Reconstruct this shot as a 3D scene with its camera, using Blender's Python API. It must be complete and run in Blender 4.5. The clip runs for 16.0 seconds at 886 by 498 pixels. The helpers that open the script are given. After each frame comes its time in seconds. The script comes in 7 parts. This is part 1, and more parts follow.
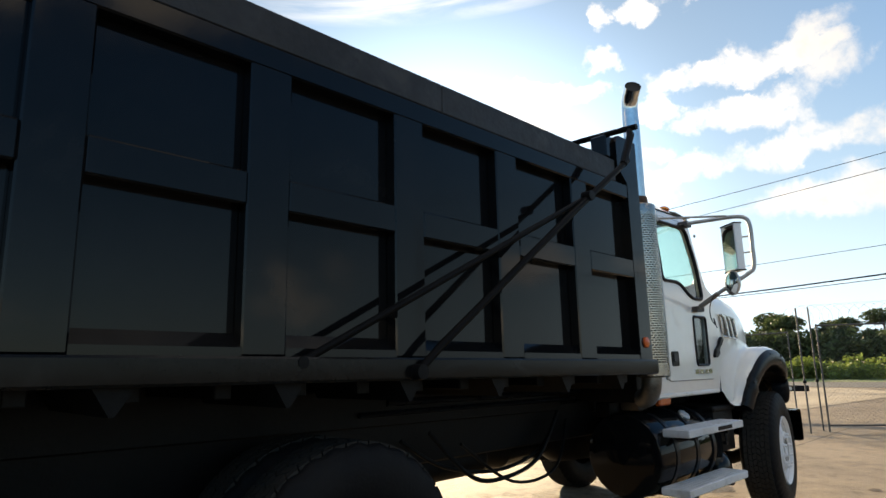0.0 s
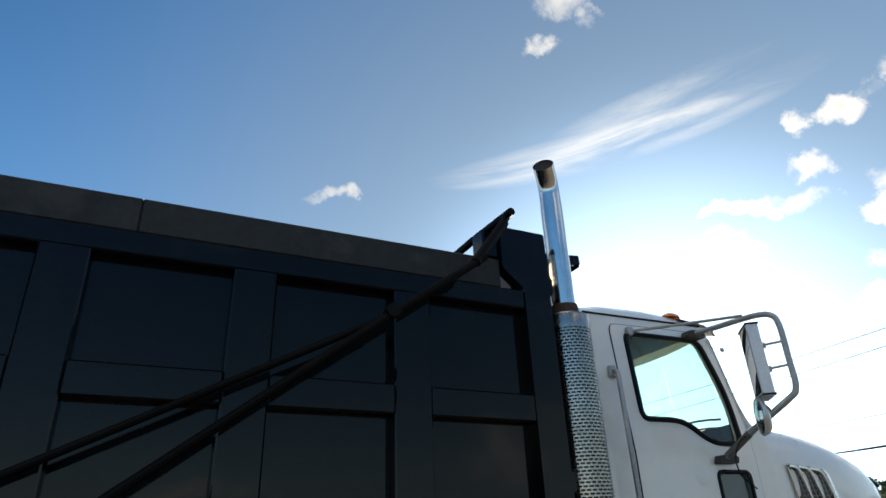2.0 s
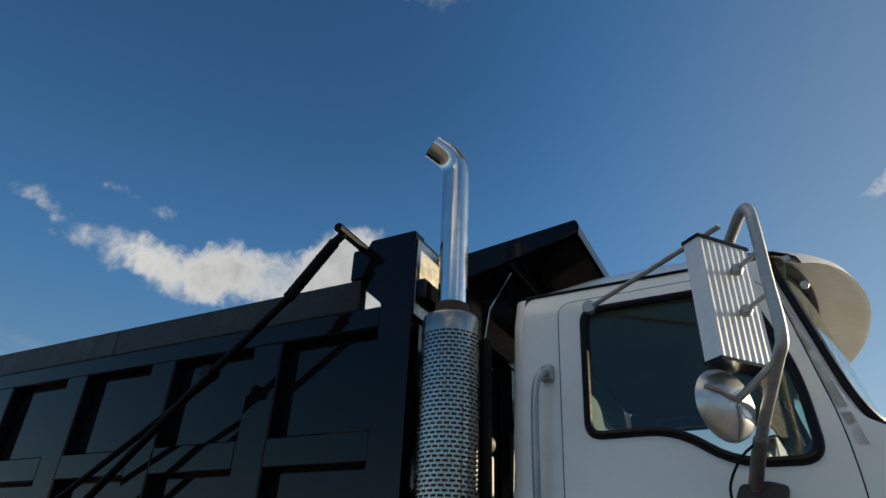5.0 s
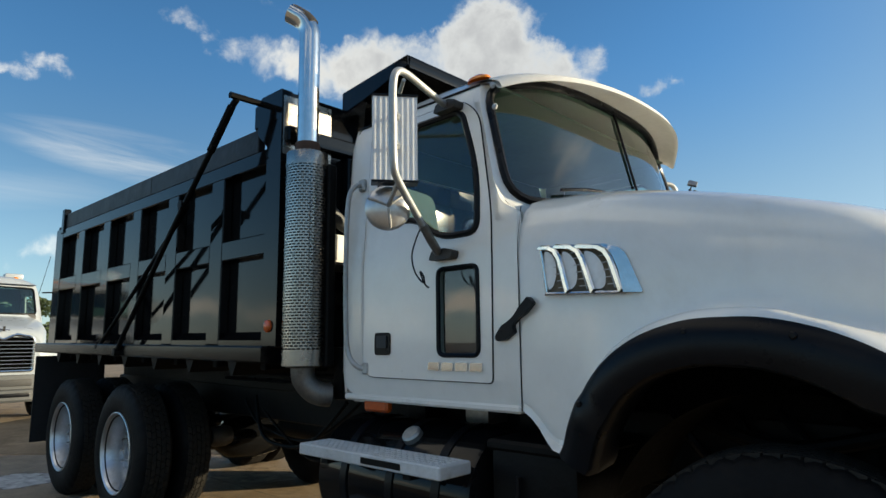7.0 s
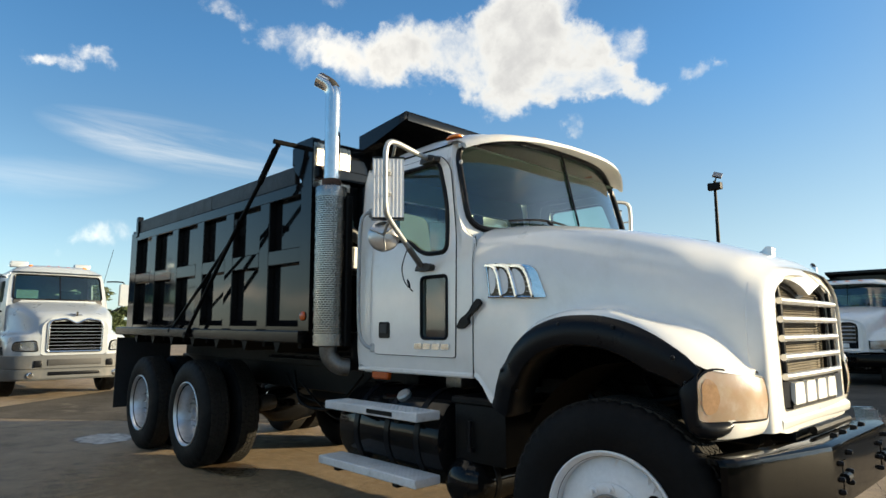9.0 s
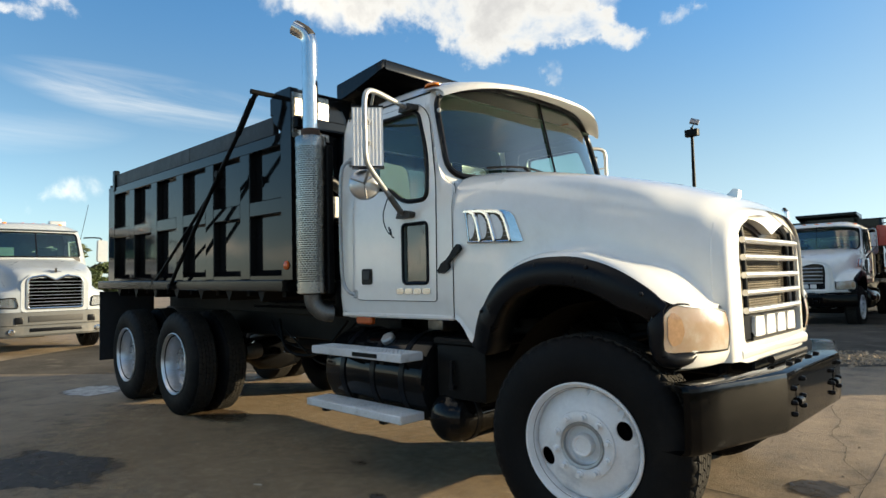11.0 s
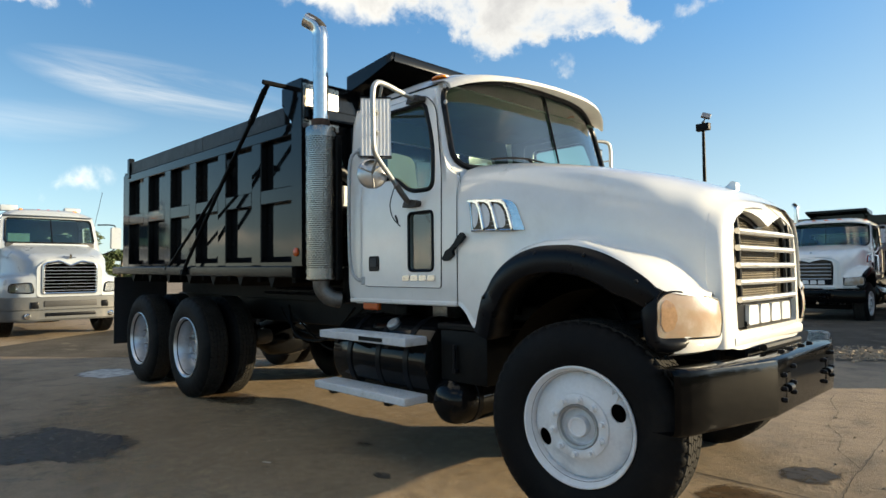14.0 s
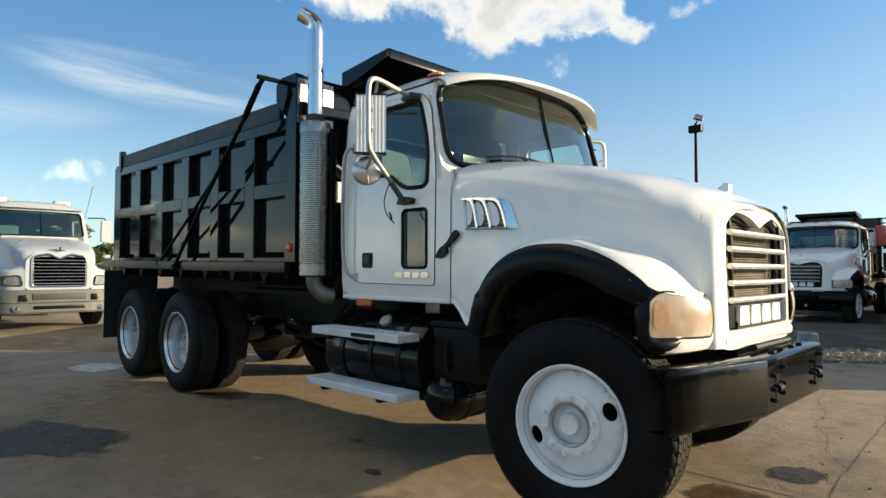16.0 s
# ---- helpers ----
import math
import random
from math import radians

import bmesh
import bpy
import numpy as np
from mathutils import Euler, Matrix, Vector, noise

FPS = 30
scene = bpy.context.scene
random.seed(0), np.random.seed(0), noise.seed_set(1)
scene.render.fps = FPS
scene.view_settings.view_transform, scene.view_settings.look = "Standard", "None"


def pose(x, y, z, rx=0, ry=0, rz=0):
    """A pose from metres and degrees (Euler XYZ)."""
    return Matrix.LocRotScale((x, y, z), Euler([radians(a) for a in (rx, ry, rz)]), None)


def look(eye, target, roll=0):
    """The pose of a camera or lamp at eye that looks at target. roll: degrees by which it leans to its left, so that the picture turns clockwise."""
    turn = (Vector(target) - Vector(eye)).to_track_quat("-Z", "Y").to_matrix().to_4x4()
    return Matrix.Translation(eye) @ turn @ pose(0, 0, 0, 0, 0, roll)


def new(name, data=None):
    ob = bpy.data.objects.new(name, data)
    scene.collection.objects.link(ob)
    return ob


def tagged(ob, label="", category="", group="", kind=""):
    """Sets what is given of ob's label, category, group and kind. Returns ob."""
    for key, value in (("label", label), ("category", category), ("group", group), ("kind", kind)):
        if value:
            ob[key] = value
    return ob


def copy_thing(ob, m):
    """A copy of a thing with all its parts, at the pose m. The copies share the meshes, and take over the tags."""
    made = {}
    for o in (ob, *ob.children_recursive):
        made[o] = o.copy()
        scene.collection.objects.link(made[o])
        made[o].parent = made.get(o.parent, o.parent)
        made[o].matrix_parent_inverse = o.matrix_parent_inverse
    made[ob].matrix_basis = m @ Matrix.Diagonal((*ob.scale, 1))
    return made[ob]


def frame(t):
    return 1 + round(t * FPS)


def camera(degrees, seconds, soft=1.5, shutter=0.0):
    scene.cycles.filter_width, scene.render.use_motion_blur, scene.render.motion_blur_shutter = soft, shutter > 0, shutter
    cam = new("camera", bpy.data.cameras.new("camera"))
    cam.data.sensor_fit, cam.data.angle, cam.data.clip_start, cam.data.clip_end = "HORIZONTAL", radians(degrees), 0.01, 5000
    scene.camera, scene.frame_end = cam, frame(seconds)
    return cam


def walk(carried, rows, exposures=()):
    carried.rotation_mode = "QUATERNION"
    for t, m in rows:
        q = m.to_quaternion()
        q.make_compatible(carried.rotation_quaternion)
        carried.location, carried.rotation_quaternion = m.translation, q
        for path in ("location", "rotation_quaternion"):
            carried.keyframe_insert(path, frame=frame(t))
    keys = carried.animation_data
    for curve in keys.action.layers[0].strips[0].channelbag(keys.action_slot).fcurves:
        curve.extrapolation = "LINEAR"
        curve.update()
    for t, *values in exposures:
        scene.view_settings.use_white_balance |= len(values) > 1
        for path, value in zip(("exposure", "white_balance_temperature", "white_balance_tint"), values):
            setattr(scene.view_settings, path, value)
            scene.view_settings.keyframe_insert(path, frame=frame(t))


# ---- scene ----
cam = camera(71.6, 16.0)
PATH = [
    (0, (-6.423, -3.219, 1.355), (-5.041, -1.822, 1.731), -1.3),
    (0.5, (-5.942, -3.442, 1.39), (-4.668, -2.009, 1.956), -2.0),
    (1, (-5.397, -3.599, 1.368), (-4.351, -2.032, 2.04), -2.8),
    (1.5, (-4.865, -3.588, 1.402), (-4.006, -1.93, 2.118), -1.5),
    (2, (-4.263, -3.654, 1.441), (-3.481, -2.022, 2.293), -2.4),
    (2.5, (-3.804, -3.699, 1.506), (-3.291, -1.978, 2.386), -0.5),
    (3, (-3.276, -3.589, 1.455), (-2.891, -1.902, 2.457), -0.3),
    (5.5, (-0.771, -3.183, 1.462), (-1.782, -1.756, 2.432), 1.4),
    (6, (-0.268, -3.224, 1.413), (-1.372, -1.769, 2.227), -1.4),
    (6.5, (0.151, -3.158, 1.376), (-1.212, -1.81, 1.949), 0.3),
    (7, (0.568, -3.111, 1.376), (-0.786, -1.669, 1.678), -0.7),
    (7.5, (0.964, -3.254, 1.381), (-0.494, -1.896, 1.55), -0.7),
    (8, (1.124, -3.542, 1.379), (-0.379, -2.235, 1.555), 0.0),
    (8.5, (1.315, -3.64, 1.416), (-0.138, -2.284, 1.636), -0.6),
    (9, (1.614, -3.712, 1.376), (0.175, -2.348, 1.636), -0.2),
    (9.5, (1.677, -3.723, 1.345), (0.294, -2.281, 1.429), -1.8),
    (9.7, (1.668, -3.714, 1.344), (0.251, -2.306, 1.43), -2.2),
    (11.8, (1.746, -3.847, 1.321), (0.361, -2.408, 1.419), -0.5),
    (12, (1.769, -3.857, 1.313), (0.39, -2.411, 1.402), -0.5),
    (12.5, (1.802, -3.862, 1.312), (0.41, -2.428, 1.379), -0.7),
    (13, (1.793, -3.855, 1.309), (0.405, -2.417, 1.382), -1.2),
    (13.5, (1.786, -3.846, 1.31), (0.359, -2.448, 1.39), -1.0),
    (14, (1.79, -3.845, 1.306), (0.362, -2.447, 1.382), -0.6),
    (14.5, (1.788, -3.844, 1.304), (0.38, -2.426, 1.388), -0.9),
    (15, (1.79, -3.845, 1.308), (0.377, -2.432, 1.383), -0.8),
    (15.5, (1.784, -3.855, 1.308), (0.376, -2.437, 1.384), -0.1),
    (16, (1.784, -3.855, 1.303), (0.374, -2.438, 1.372), 0.1),
]
walk(cam, [(t, look(eye, target, roll)) for t, eye, target, roll in PATH],
     exposures=[(0, 1.13, 7200, 12), (0.5, 1.26, 7200, 12), (1.0, 1.14, 6900, 10), (1.5, 0.98, 6750, 10), (2.0, 0.8, 6600, 9), (2.25, 0.38, 6600, 9), (2.5, 0.1, 6700, 10), (3.0, 0.2, 6750, 10), (4.5, 0.25, 6500, 8), (5.5, 0.42, 6400, 7), (6.5, 0.48, 6450, 7),
                (7.0, 0.69, 6350, 6), (7.5, 0.85, 6400, 6), (8.0, 1.1, 6550, 7), (8.5, 1.12, 6600, 7), (9.0, 1.03, 6650, 7), (9.5, 1.0, 6700, 7), (12.0, 1.12, 6700, 7), (16.0, 1.08, 6700, 7)])

# ---- sky, sun, exposure ----
SUN_AZ, SUN_EL = 44.5, 12.1          # degrees from +y towards +x, degrees above the horizon
world = bpy.data.worlds.new("sky")
scene.world = world
world.use_nodes = True


class Net:
    """Short-hand for wiring nodes."""

    def __init__(self, tree):
        self.t = tree

    def n(self, kind, **sockets):
        node = self.t.nodes.new("ShaderNode" + kind)
        props = sockets.pop("props", {})
        for k, v in props.items():
            if k == "operation":
                node.operation = v
            elif k == "data_type":
                node.data_type = v
            elif k == "blend_type":
                node.blend_type = v
            elif k == "clamp":
                node.use_clamp = v
        for k, v in sockets.items():
            key = int(k[1:]) if k[0] == "i" and k[1:].isdigit() else k.replace("_", " ")
            if hasattr(v, "is_output"):
                self.t.links.new(v, node.inputs[key])
            else:
                node.inputs[key].default_value = v
        return node

    def math(self, op, a, b=0.0, c=0.0):
        return self.n("Math", i0=a, i1=b, i2=c, props={"operation": op}).outputs[0]

    def mix(self, fac, a, b, blend="MIX"):
        node = self.n("Mix", props={"data_type": "RGBA", "blend_type": blend})
        for i, v in ((0, fac), (6, a), (7, b)):
            if hasattr(v, "is_output"):
                self.t.links.new(v, node.inputs[i])
            else:
                node.inputs[i].default_value = v if i == 0 else (*v[:3], 1)
        return node.outputs[2]

    def noise(self, vec, scale, detail=4.0, rough=0.55, distortion=0.0):
        return self.n("TexNoise", Vector=vec, Scale=scale, Detail=detail, Roughness=rough, Distortion=distortion).outputs[0]

    def ramp(self, fac, lo, hi, a=0.0, b=1.0):
        node = self.n("MapRange", i0=fac, i1=lo, i2=hi, i3=a, i4=b)
        node.interpolation_type = "SMOOTHSTEP"
        return node.outputs[0]


W = Net(world.node_tree)
sky = W.n("TexSky")
sky.sky_type, sky.sun_disc = "NISHITA", False
sky.sun_elevation, sky.sun_rotation = radians(SUN_EL), radians(SUN_AZ)
sky.air_density, sky.dust_density, sky.ozone_density = 1.0, 0.25, 3.0
coord = W.n("TexCoord").outputs[0]
sep = W.n("SeparateXYZ", Vector=coord)
az = W.math("ARCTAN2", sep.outputs[0], sep.outputs[1])
el = W.math("ARCSINE", sep.outputs[2])
up = W.math("ADD", W.math("MAXIMUM", sep.outputs[2], 0.0), 0.12)
flat = W.n("CombineXYZ", X=W.math("DIVIDE", sep.outputs[0], up), Y=W.math("DIVIDE", sep.outputs[1], up)).outputs[0]
puffy = W.noise(coord, 9.0, 9.0, 0.6, 0.3)
fine = W.noise(coord, 26.0, 6.0, 0.6)
fibre = W.n("CombineXYZ", X=W.math("MULTIPLY", az, 3.2), Y=W.math("MULTIPLY", W.math("SUBTRACT", el, W.math("MULTIPLY", W.math("ABSOLUTE", az), 0.06)), 26.0)).outputs[0]
wispy = W.noise(fibre, 1.0, 7.0, 0.6, 0.5)

# ragged outlines: the heaps' bearings are stirred by noise
stir = W.n("TexNoise", Vector=coord, Scale=7.0, Detail=7.0, Roughness=0.62)
stir_rgb = W.n("SeparateColor", Color=stir.outputs["Color"])
az_s = W.math("ADD", az, W.math("MULTIPLY", W.math("SUBTRACT", stir_rgb.outputs[0], 0.5), 0.26))
el_s = W.math("ADD", el, W.math("MULTIPLY", W.math("SUBTRACT", stir_rgb.outputs[1], 0.5), 0.13))
# cumulus heaps: azimuth, elevation, half width, half height (degrees), firmness
OVER_TAIL = [(-60.5, 25.6, 3.8, 1.6, 0.75), (-54, 24.6, 4.0, 1.9, 0.95), (-47, 25.0, 4.4, 2.3, 1.0), (-39.5, 24.8, 5.0, 3.0, 1.1), (-33.5, 23.6, 4.0, 3.0, 1.0), (-30, 20.8, 3.0, 1.3, 0.9),
             (-26.8, 20.6, 1.6, 0.8, 0.6), (-38.5, 28.4, 4.2, 1.6, 0.9), (-66.7, 27.6, 1.6, 0.8, 0.5), (-58.7, 29.7, 1.6, 0.6, 0.45), (-42.6, 32.7, 2.0, 0.5, 0.45), (-77, 22.0, 1.8, 0.7, 0.45), (-79.6, 20.6, 1.6, 0.6, 0.45),
             (-22.7, 22.0, 1.3, 0.6, 0.55), (-33.5, 17.8, 1.3, 1.1, 0.6), (-37.5, 21.6, 5.5, 1.5, 0.75), (-81, 7.8, 8, 1.3, 0.38), (-22, 6.6, 1.8, 0.6, 0.6)]
OVER_HOOD = [(73.6, 31.2, 2.8, 1.3, 0.9), (77.5, 30.6, 1.5, 0.8, 0.6), (79, 26.0, 3.0, 1.3, 0.8), (67, 24.4, 2.2, 1.1, 0.8), (65, 30.4, 2.0, 0.9, 0.85), (60.7, 30.0, 0.9, 0.8, 0.75), (60.6, 26.8, 2.0, 0.9, 0.9), (57.5, 24.2, 2.8, 1.0, 0.95), (53, 24.5, 1.5, 0.7, 0.85), (65.3, 22.0, 2.0, 1.0, 0.9), (62.7, 15.4, 3.4, 1.1, 0.85),
             (65.5, 18.2, 1.9, 0.8, 0.75), (73.4, 24.6, 3.4, 1.2, 0.85), (80.2, 23.4, 3.4, 1.5, 0.9), (73, 20.6, 3.8, 1.3, 0.9), (80.3, 18.2, 4.4, 1.5, 0.9), (71.4, 16.6, 3.8, 1.2, 0.85), (82, 13.0, 8, 1.7, 0.8), (48.7, 20.5, 5.5, 1.5, 0.75)]
HIGH = [(33.4, 48.9, 2.0, 0.8, 0.75), (37, 48.6, 1.3, 0.8, 0.7), (42.3, 46.3, 2.0, 1.3, 0.75), (43.5, 44, 0.9, 0.7, 0.6), (37.3, 43.3, 1.3, 0.7, 0.8), (25, 49.3, 0.8, 0.4, 0.55), (15, 49.4, 1.0, 0.8, 0.65), (13.2, 29.8, 2.4, 0.45, 0.6)]
# unseen clouds: low ones to be reflected, high ones added as fill light
BEHIND = [(150, 5, 8, 1.4, 0.6), (172, 4, 7, 1.2, 0.6), (-147, 3.5, 8, 1.3, 0.85), (-127, 2.6, 9, 1.1, 0.85), (-112, 2.8, 4, 1.0, 0.7), (128, 9, 5, 1.6, 0.8), (146, 8, 4.5, 1.5, 0.75), (112, 8, 4.5, 1.5, 0.75), (178, 31, 15, 5, 0.72), (148, 35, 13, 5.5, 0.72),
          (118, 28, 10, 4, 0.85), (-178, 58, 50, 11, 1.1), (-120, 62, 40, 9, 1.0), (125, 62, 40, 9, 1.0)]
OVER_TAIL = [(a0, e0, sa, se, 0.86 * firm) for a0, e0, sa, se, firm in OVER_TAIL]
HEAPS = OVER_TAIL + OVER_HOOD + HIGH + BEHIND
heap = None
for a0, e0, sa, se, firm in HEAPS:
    u = W.math("DIVIDE", W.math("SUBTRACT", az_s, radians(a0)), radians(sa) / math.cos(radians(e0)))
    v = W.math("DIVIDE", W.math("SUBTRACT", el_s, radians(e0)), radians(se))
    r2 = W.math("ADD", W.math("MULTIPLY", u, u), W.math("MULTIPLY", v, v))
    m = W.math("MULTIPLY", W.math("MAXIMUM", W.math("SUBTRACT", 1.0, W.math("MULTIPLY", r2, 0.36)), 0.0), firm)
    heap = m if heap is None else W.math("ADD", heap, m)
heap = W.math("MINIMUM", heap, 1.15)
body = W.math("ADD", heap, W.math("MULTIPLY", W.math("SUBTRACT", puffy, 0.5), 2.2))
body = W.math("ADD", body, W.math("MULTIPLY", W.math("SUBTRACT", fine, 0.5), 0.8))
cumulus = W.math("MULTIPLY", W.ramp(body, 0.26, 1.1), W.ramp(heap, 0.05, 0.35))
# cirrus streaks: azimuth, elevation, half length, half width, slope
STREAKS = [(-70, 15.6, 11, 2.3, -0.1, 0.65), (45, 32.9, 18, 2.0, 0.07, 0.95), (33, 31.9, 7, 0.8, 0.05, 0.7), (-80, 12, 9, 1.8, 0.1, 0.15), (50, 35.5, 10, 1.6, 0.1, 0.55)]
streak = None
for a0, e0, sa, se, slope, firm in STREAKS:
    d = W.math("SUBTRACT", az, radians(a0))
    u = W.math("DIVIDE", d, radians(sa) / math.cos(radians(e0)))
    v = W.math("DIVIDE", W.math("SUBTRACT", W.math("SUBTRACT", el, radians(e0)), W.math("MULTIPLY", d, slope)), radians(se))
    r2 = W.math("ADD", W.math("MULTIPLY", u, u), W.math("MULTIPLY", v, v))
    m = W.math("MULTIPLY", W.math("MAXIMUM", W.math("SUBTRACT", 1.0, r2), 0.0), firm)
    streak = m if streak is None else W.math("MAXIMUM", streak, m)
cirrus = W.math("MULTIPLY", streak, W.ramp(wispy, 0.3, 0.78))
cover = W.math("MINIMUM", W.math("ADD", cumulus, W.math("MULTIPLY", cirrus, 0.75)), 1.0)
# clouds are lit from the sun's side
sunward = W.n("VectorMath", i0=coord, i1=(math.sin(radians(SUN_AZ)) * math.cos(radians(SUN_EL)), math.cos(radians(SUN_AZ)) * math.cos(radians(SUN_EL)), math.sin(radians(SUN_EL))), props={"operation": "DOT_PRODUCT"}).outputs["Value"]
near_sun = W.ramp(sunward, 0.78, 1.0, 0.0, 1.0)
far_sun = W.ramp(sunward, 0.1, -0.9, 0.0, 1.0)
shade = W.ramp(W.math("ADD", body, W.math("MULTIPLY", fine, 0.15)), 0.75, 1.75, 1.0, 0.66)
CLOUD = (4.15, 4.1, 4.0)
# clouds opposite the sun are set brightest, to fill the truck's shaded side
cloud = W.mix(1.0, W.mix(near_sun, W.mix(far_sun, CLOUD, (11.0, 9.6, 7.7)), (8.5, 7.8, 6.8)), W.n("CombineColor", Red=shade, Green=shade, Blue=W.math("POWER", shade, 0.9)).outputs[0], "MULTIPLY")
blue = W.n("HueSaturation", Hue=0.501, Saturation=1.16, Value=1.0, Fac=1.0, Color=sky.outputs[0]).outputs[0]
# moist air: pale blue towards the horizon
lum = W.n("RGBToBW", Color=sky.outputs[0]).outputs[0]
thick = W.math("DIVIDE", 1.22, W.math("ADD", 1.0, W.math("MULTIPLY", lum, 0.105)))     # haze evens out the glare
pale = W.mix(1.0, W.n("CombineColor", Red=lum, Green=lum, Blue=lum).outputs[0], (0.74, 1.0, 1.2), "MULTIPLY")
blue = W.mix(W.math("MULTIPLY", W.ramp(el, radians(26), radians(0), 0.0, 0.9), W.math("SUBTRACT", 1.0, W.math("MULTIPLY", far_sun, 0.6))), blue, pale)
hazy = W.mix(1.0, W.n("CombineColor", Red=lum, Green=lum, Blue=lum).outputs[0], (0.75, 1.0, 1.24), "MULTIPLY")
blue = W.mix(W.ramp(sunward, 0.45, 0.95, 0.0, 0.7), blue, hazy)
antisun = W.mix(1.0, W.n("CombineColor", Red=lum, Green=lum, Blue=lum).outputs[0], (1.12, 1.12, 1.12), "MULTIPLY")      # the pale band opposite the low sun
blue = W.mix(W.math("MULTIPLY", W.ramp(sunward, -0.55, -0.9), W.ramp(el, radians(12), radians(1), 0.0, 0.25)), blue, antisun)
deep = W.math("SUBTRACT", 1.0, W.math("MULTIPLY", W.ramp(sunward, 0.05, -0.5, 0.0, 0.2), W.ramp(el, radians(5), radians(18))))
high_blue = W.math("SUBTRACT", 1.0, W.math("MULTIPLY", W.ramp(sunward, 0.75, 0.25, 0.0, 0.24), W.ramp(el, radians(22), radians(46))))      # the sky deepens away from the sun
aureole = W.math("MULTIPLY", W.math("MULTIPLY", W.math("MULTIPLY", thick, deep), high_blue), W.math("ADD", 1.0, W.math("MULTIPLY", W.math("POWER", W.ramp(sunward, 0.86, 1.0), 2.0), 0.9)))
blue = W.mix(1.0, blue, W.n("CombineColor", Red=aureole, Green=aureole, Blue=aureole).outputs[0], "MULTIPLY")
W.t.links.new(W.mix(cover, blue, cloud), world.node_tree.nodes["Background"].inputs[0])
world.node_tree.nodes["Background"].inputs[1].default_value = 0.12

sun = new("sun", bpy.data.lights.new("sun", "SUN"))
sun.data.energy, sun.data.angle, sun.data.color = 5.2, radians(0.5), (1.0, 0.82, 0.55)
sun.matrix_basis = look((50 * math.sin(radians(SUN_AZ)) * math.cos(radians(SUN_EL)), 50 * math.cos(radians(SUN_AZ)) * math.cos(radians(SUN_EL)), 50 * math.sin(radians(SUN_EL))), (0, 0, 0))


# ---- materials ----
def material(name, base, rough=0.5, metal=0.0, vary=0.25, scale=6.0, bump=0.0, bump_scale=60.0, stain=None, stain_amount=0.5, stain_scale=1.3, coat=0.0, rough_vary=0.1, spec=0.5, island=0.0):
    """A painted, cast or natural surface: colour varied at two sizes, stains, uneven gloss and fine relief."""
    mat = bpy.data.materials.new(name)
    mat.use_nodes = True
    N = Net(mat.node_tree)
    p = mat.node_tree.nodes["Principled BSDF"]
    at = N.n("TexCoord").outputs[3]
    big, small = N.noise(at, scale * 0.22, 5.0, 0.6), N.noise(at, scale * 5.0, 5.0, 0.65)
    mixed = N.math("ADD", N.math("MULTIPLY", big, 0.6), N.math("MULTIPLY", small, 0.4))
    col = N.mix(N.ramp(mixed, 0.3, 0.7), [c * (1 - vary) for c in base], [min(1.0, c * (1 + vary * 0.6)) for c in base])
    if stain:
        s = N.math("MULTIPLY", N.ramp(N.noise(at, stain_scale, 7.0, 0.65, 0.4), 0.52, 0.72), stain_amount)
        col = N.mix(s, col, stain)
    if island:
        k = N.n("ObjectInfo").outputs["Random"]
        col = N.mix(N.math("MULTIPLY", k, island), col, [c * 0.45 for c in base])
    N.t.links.new(col, p.inputs["Base Color"])
    N.t.links.new(N.math("ADD", N.math("MULTIPLY", N.math("SUBTRACT", N.noise(at, scale * 1.7, 4.0, 0.6), 0.5), rough_vary * 2), rough), p.inputs["Roughness"])
    p.inputs["Metallic"].default_value = metal
    p.inputs["Specular IOR Level"].default_value = spec
    p.inputs["Coat Weight"].default_value = coat
    p.inputs["Coat Roughness"].default_value = 0.06
    if bump:
        b = N.n("Bump", Strength=bump, Distance=0.01, Height=N.noise(at, bump_scale, 5.0, 0.6))
        N.t.links.new(b.outputs[0], p.inputs["Normal"])
    return mat


WHITE = material("white_paint", (0.8, 0.79, 0.755), 0.3, vary=0.06, scale=2.0, stain=(0.55, 0.5, 0.42), stain_amount=0.25, stain_scale=2.4, coat=1.0, rough_vary=0.08, bump=0.02, bump_scale=9.0)
RAIL = material("scuffed_black_rail", (0.006, 0.006, 0.006), 0.2, vary=0.5, scale=5.0, stain=(0.03, 0.028, 0.026), stain_amount=0.3, stain_scale=5.0, bump=0.12, bump_scale=5.0, spec=0.17)
# white darkened and blued in its colour to offset warm sun on the tractors
TONEDWHITE = material("toned_down_white_paint", (0.335, 0.37, 0.41), 0.3, vary=0.08, scale=2.0, stain=(0.4, 0.36, 0.3), stain_amount=0.3, coat=0.3)
CREAM = material("aged_white_plastic", (0.78, 0.755, 0.7), 0.4, vary=0.12, scale=4.0, stain=(0.5, 0.42, 0.3), stain_amount=0.35)
BLACK = material("gloss_black_paint", (0.005, 0.0053, 0.006), 0.07, vary=0.4, scale=3.0, stain=(0.013, 0.0125, 0.012), stain_amount=0.55, stain_scale=1.8, coat=0.0, spec=0.22, rough_vary=0.035, bump=0.05, bump_scale=3.0)
BOARD = material("worn_black_board", (0.018, 0.019, 0.02), 0.5, vary=0.5, scale=5.0, spec=0.3, stain=(0.05, 0.048, 0.046), stain_amount=0.6, stain_scale=3.5, bump=0.3, bump_scale=25.0)
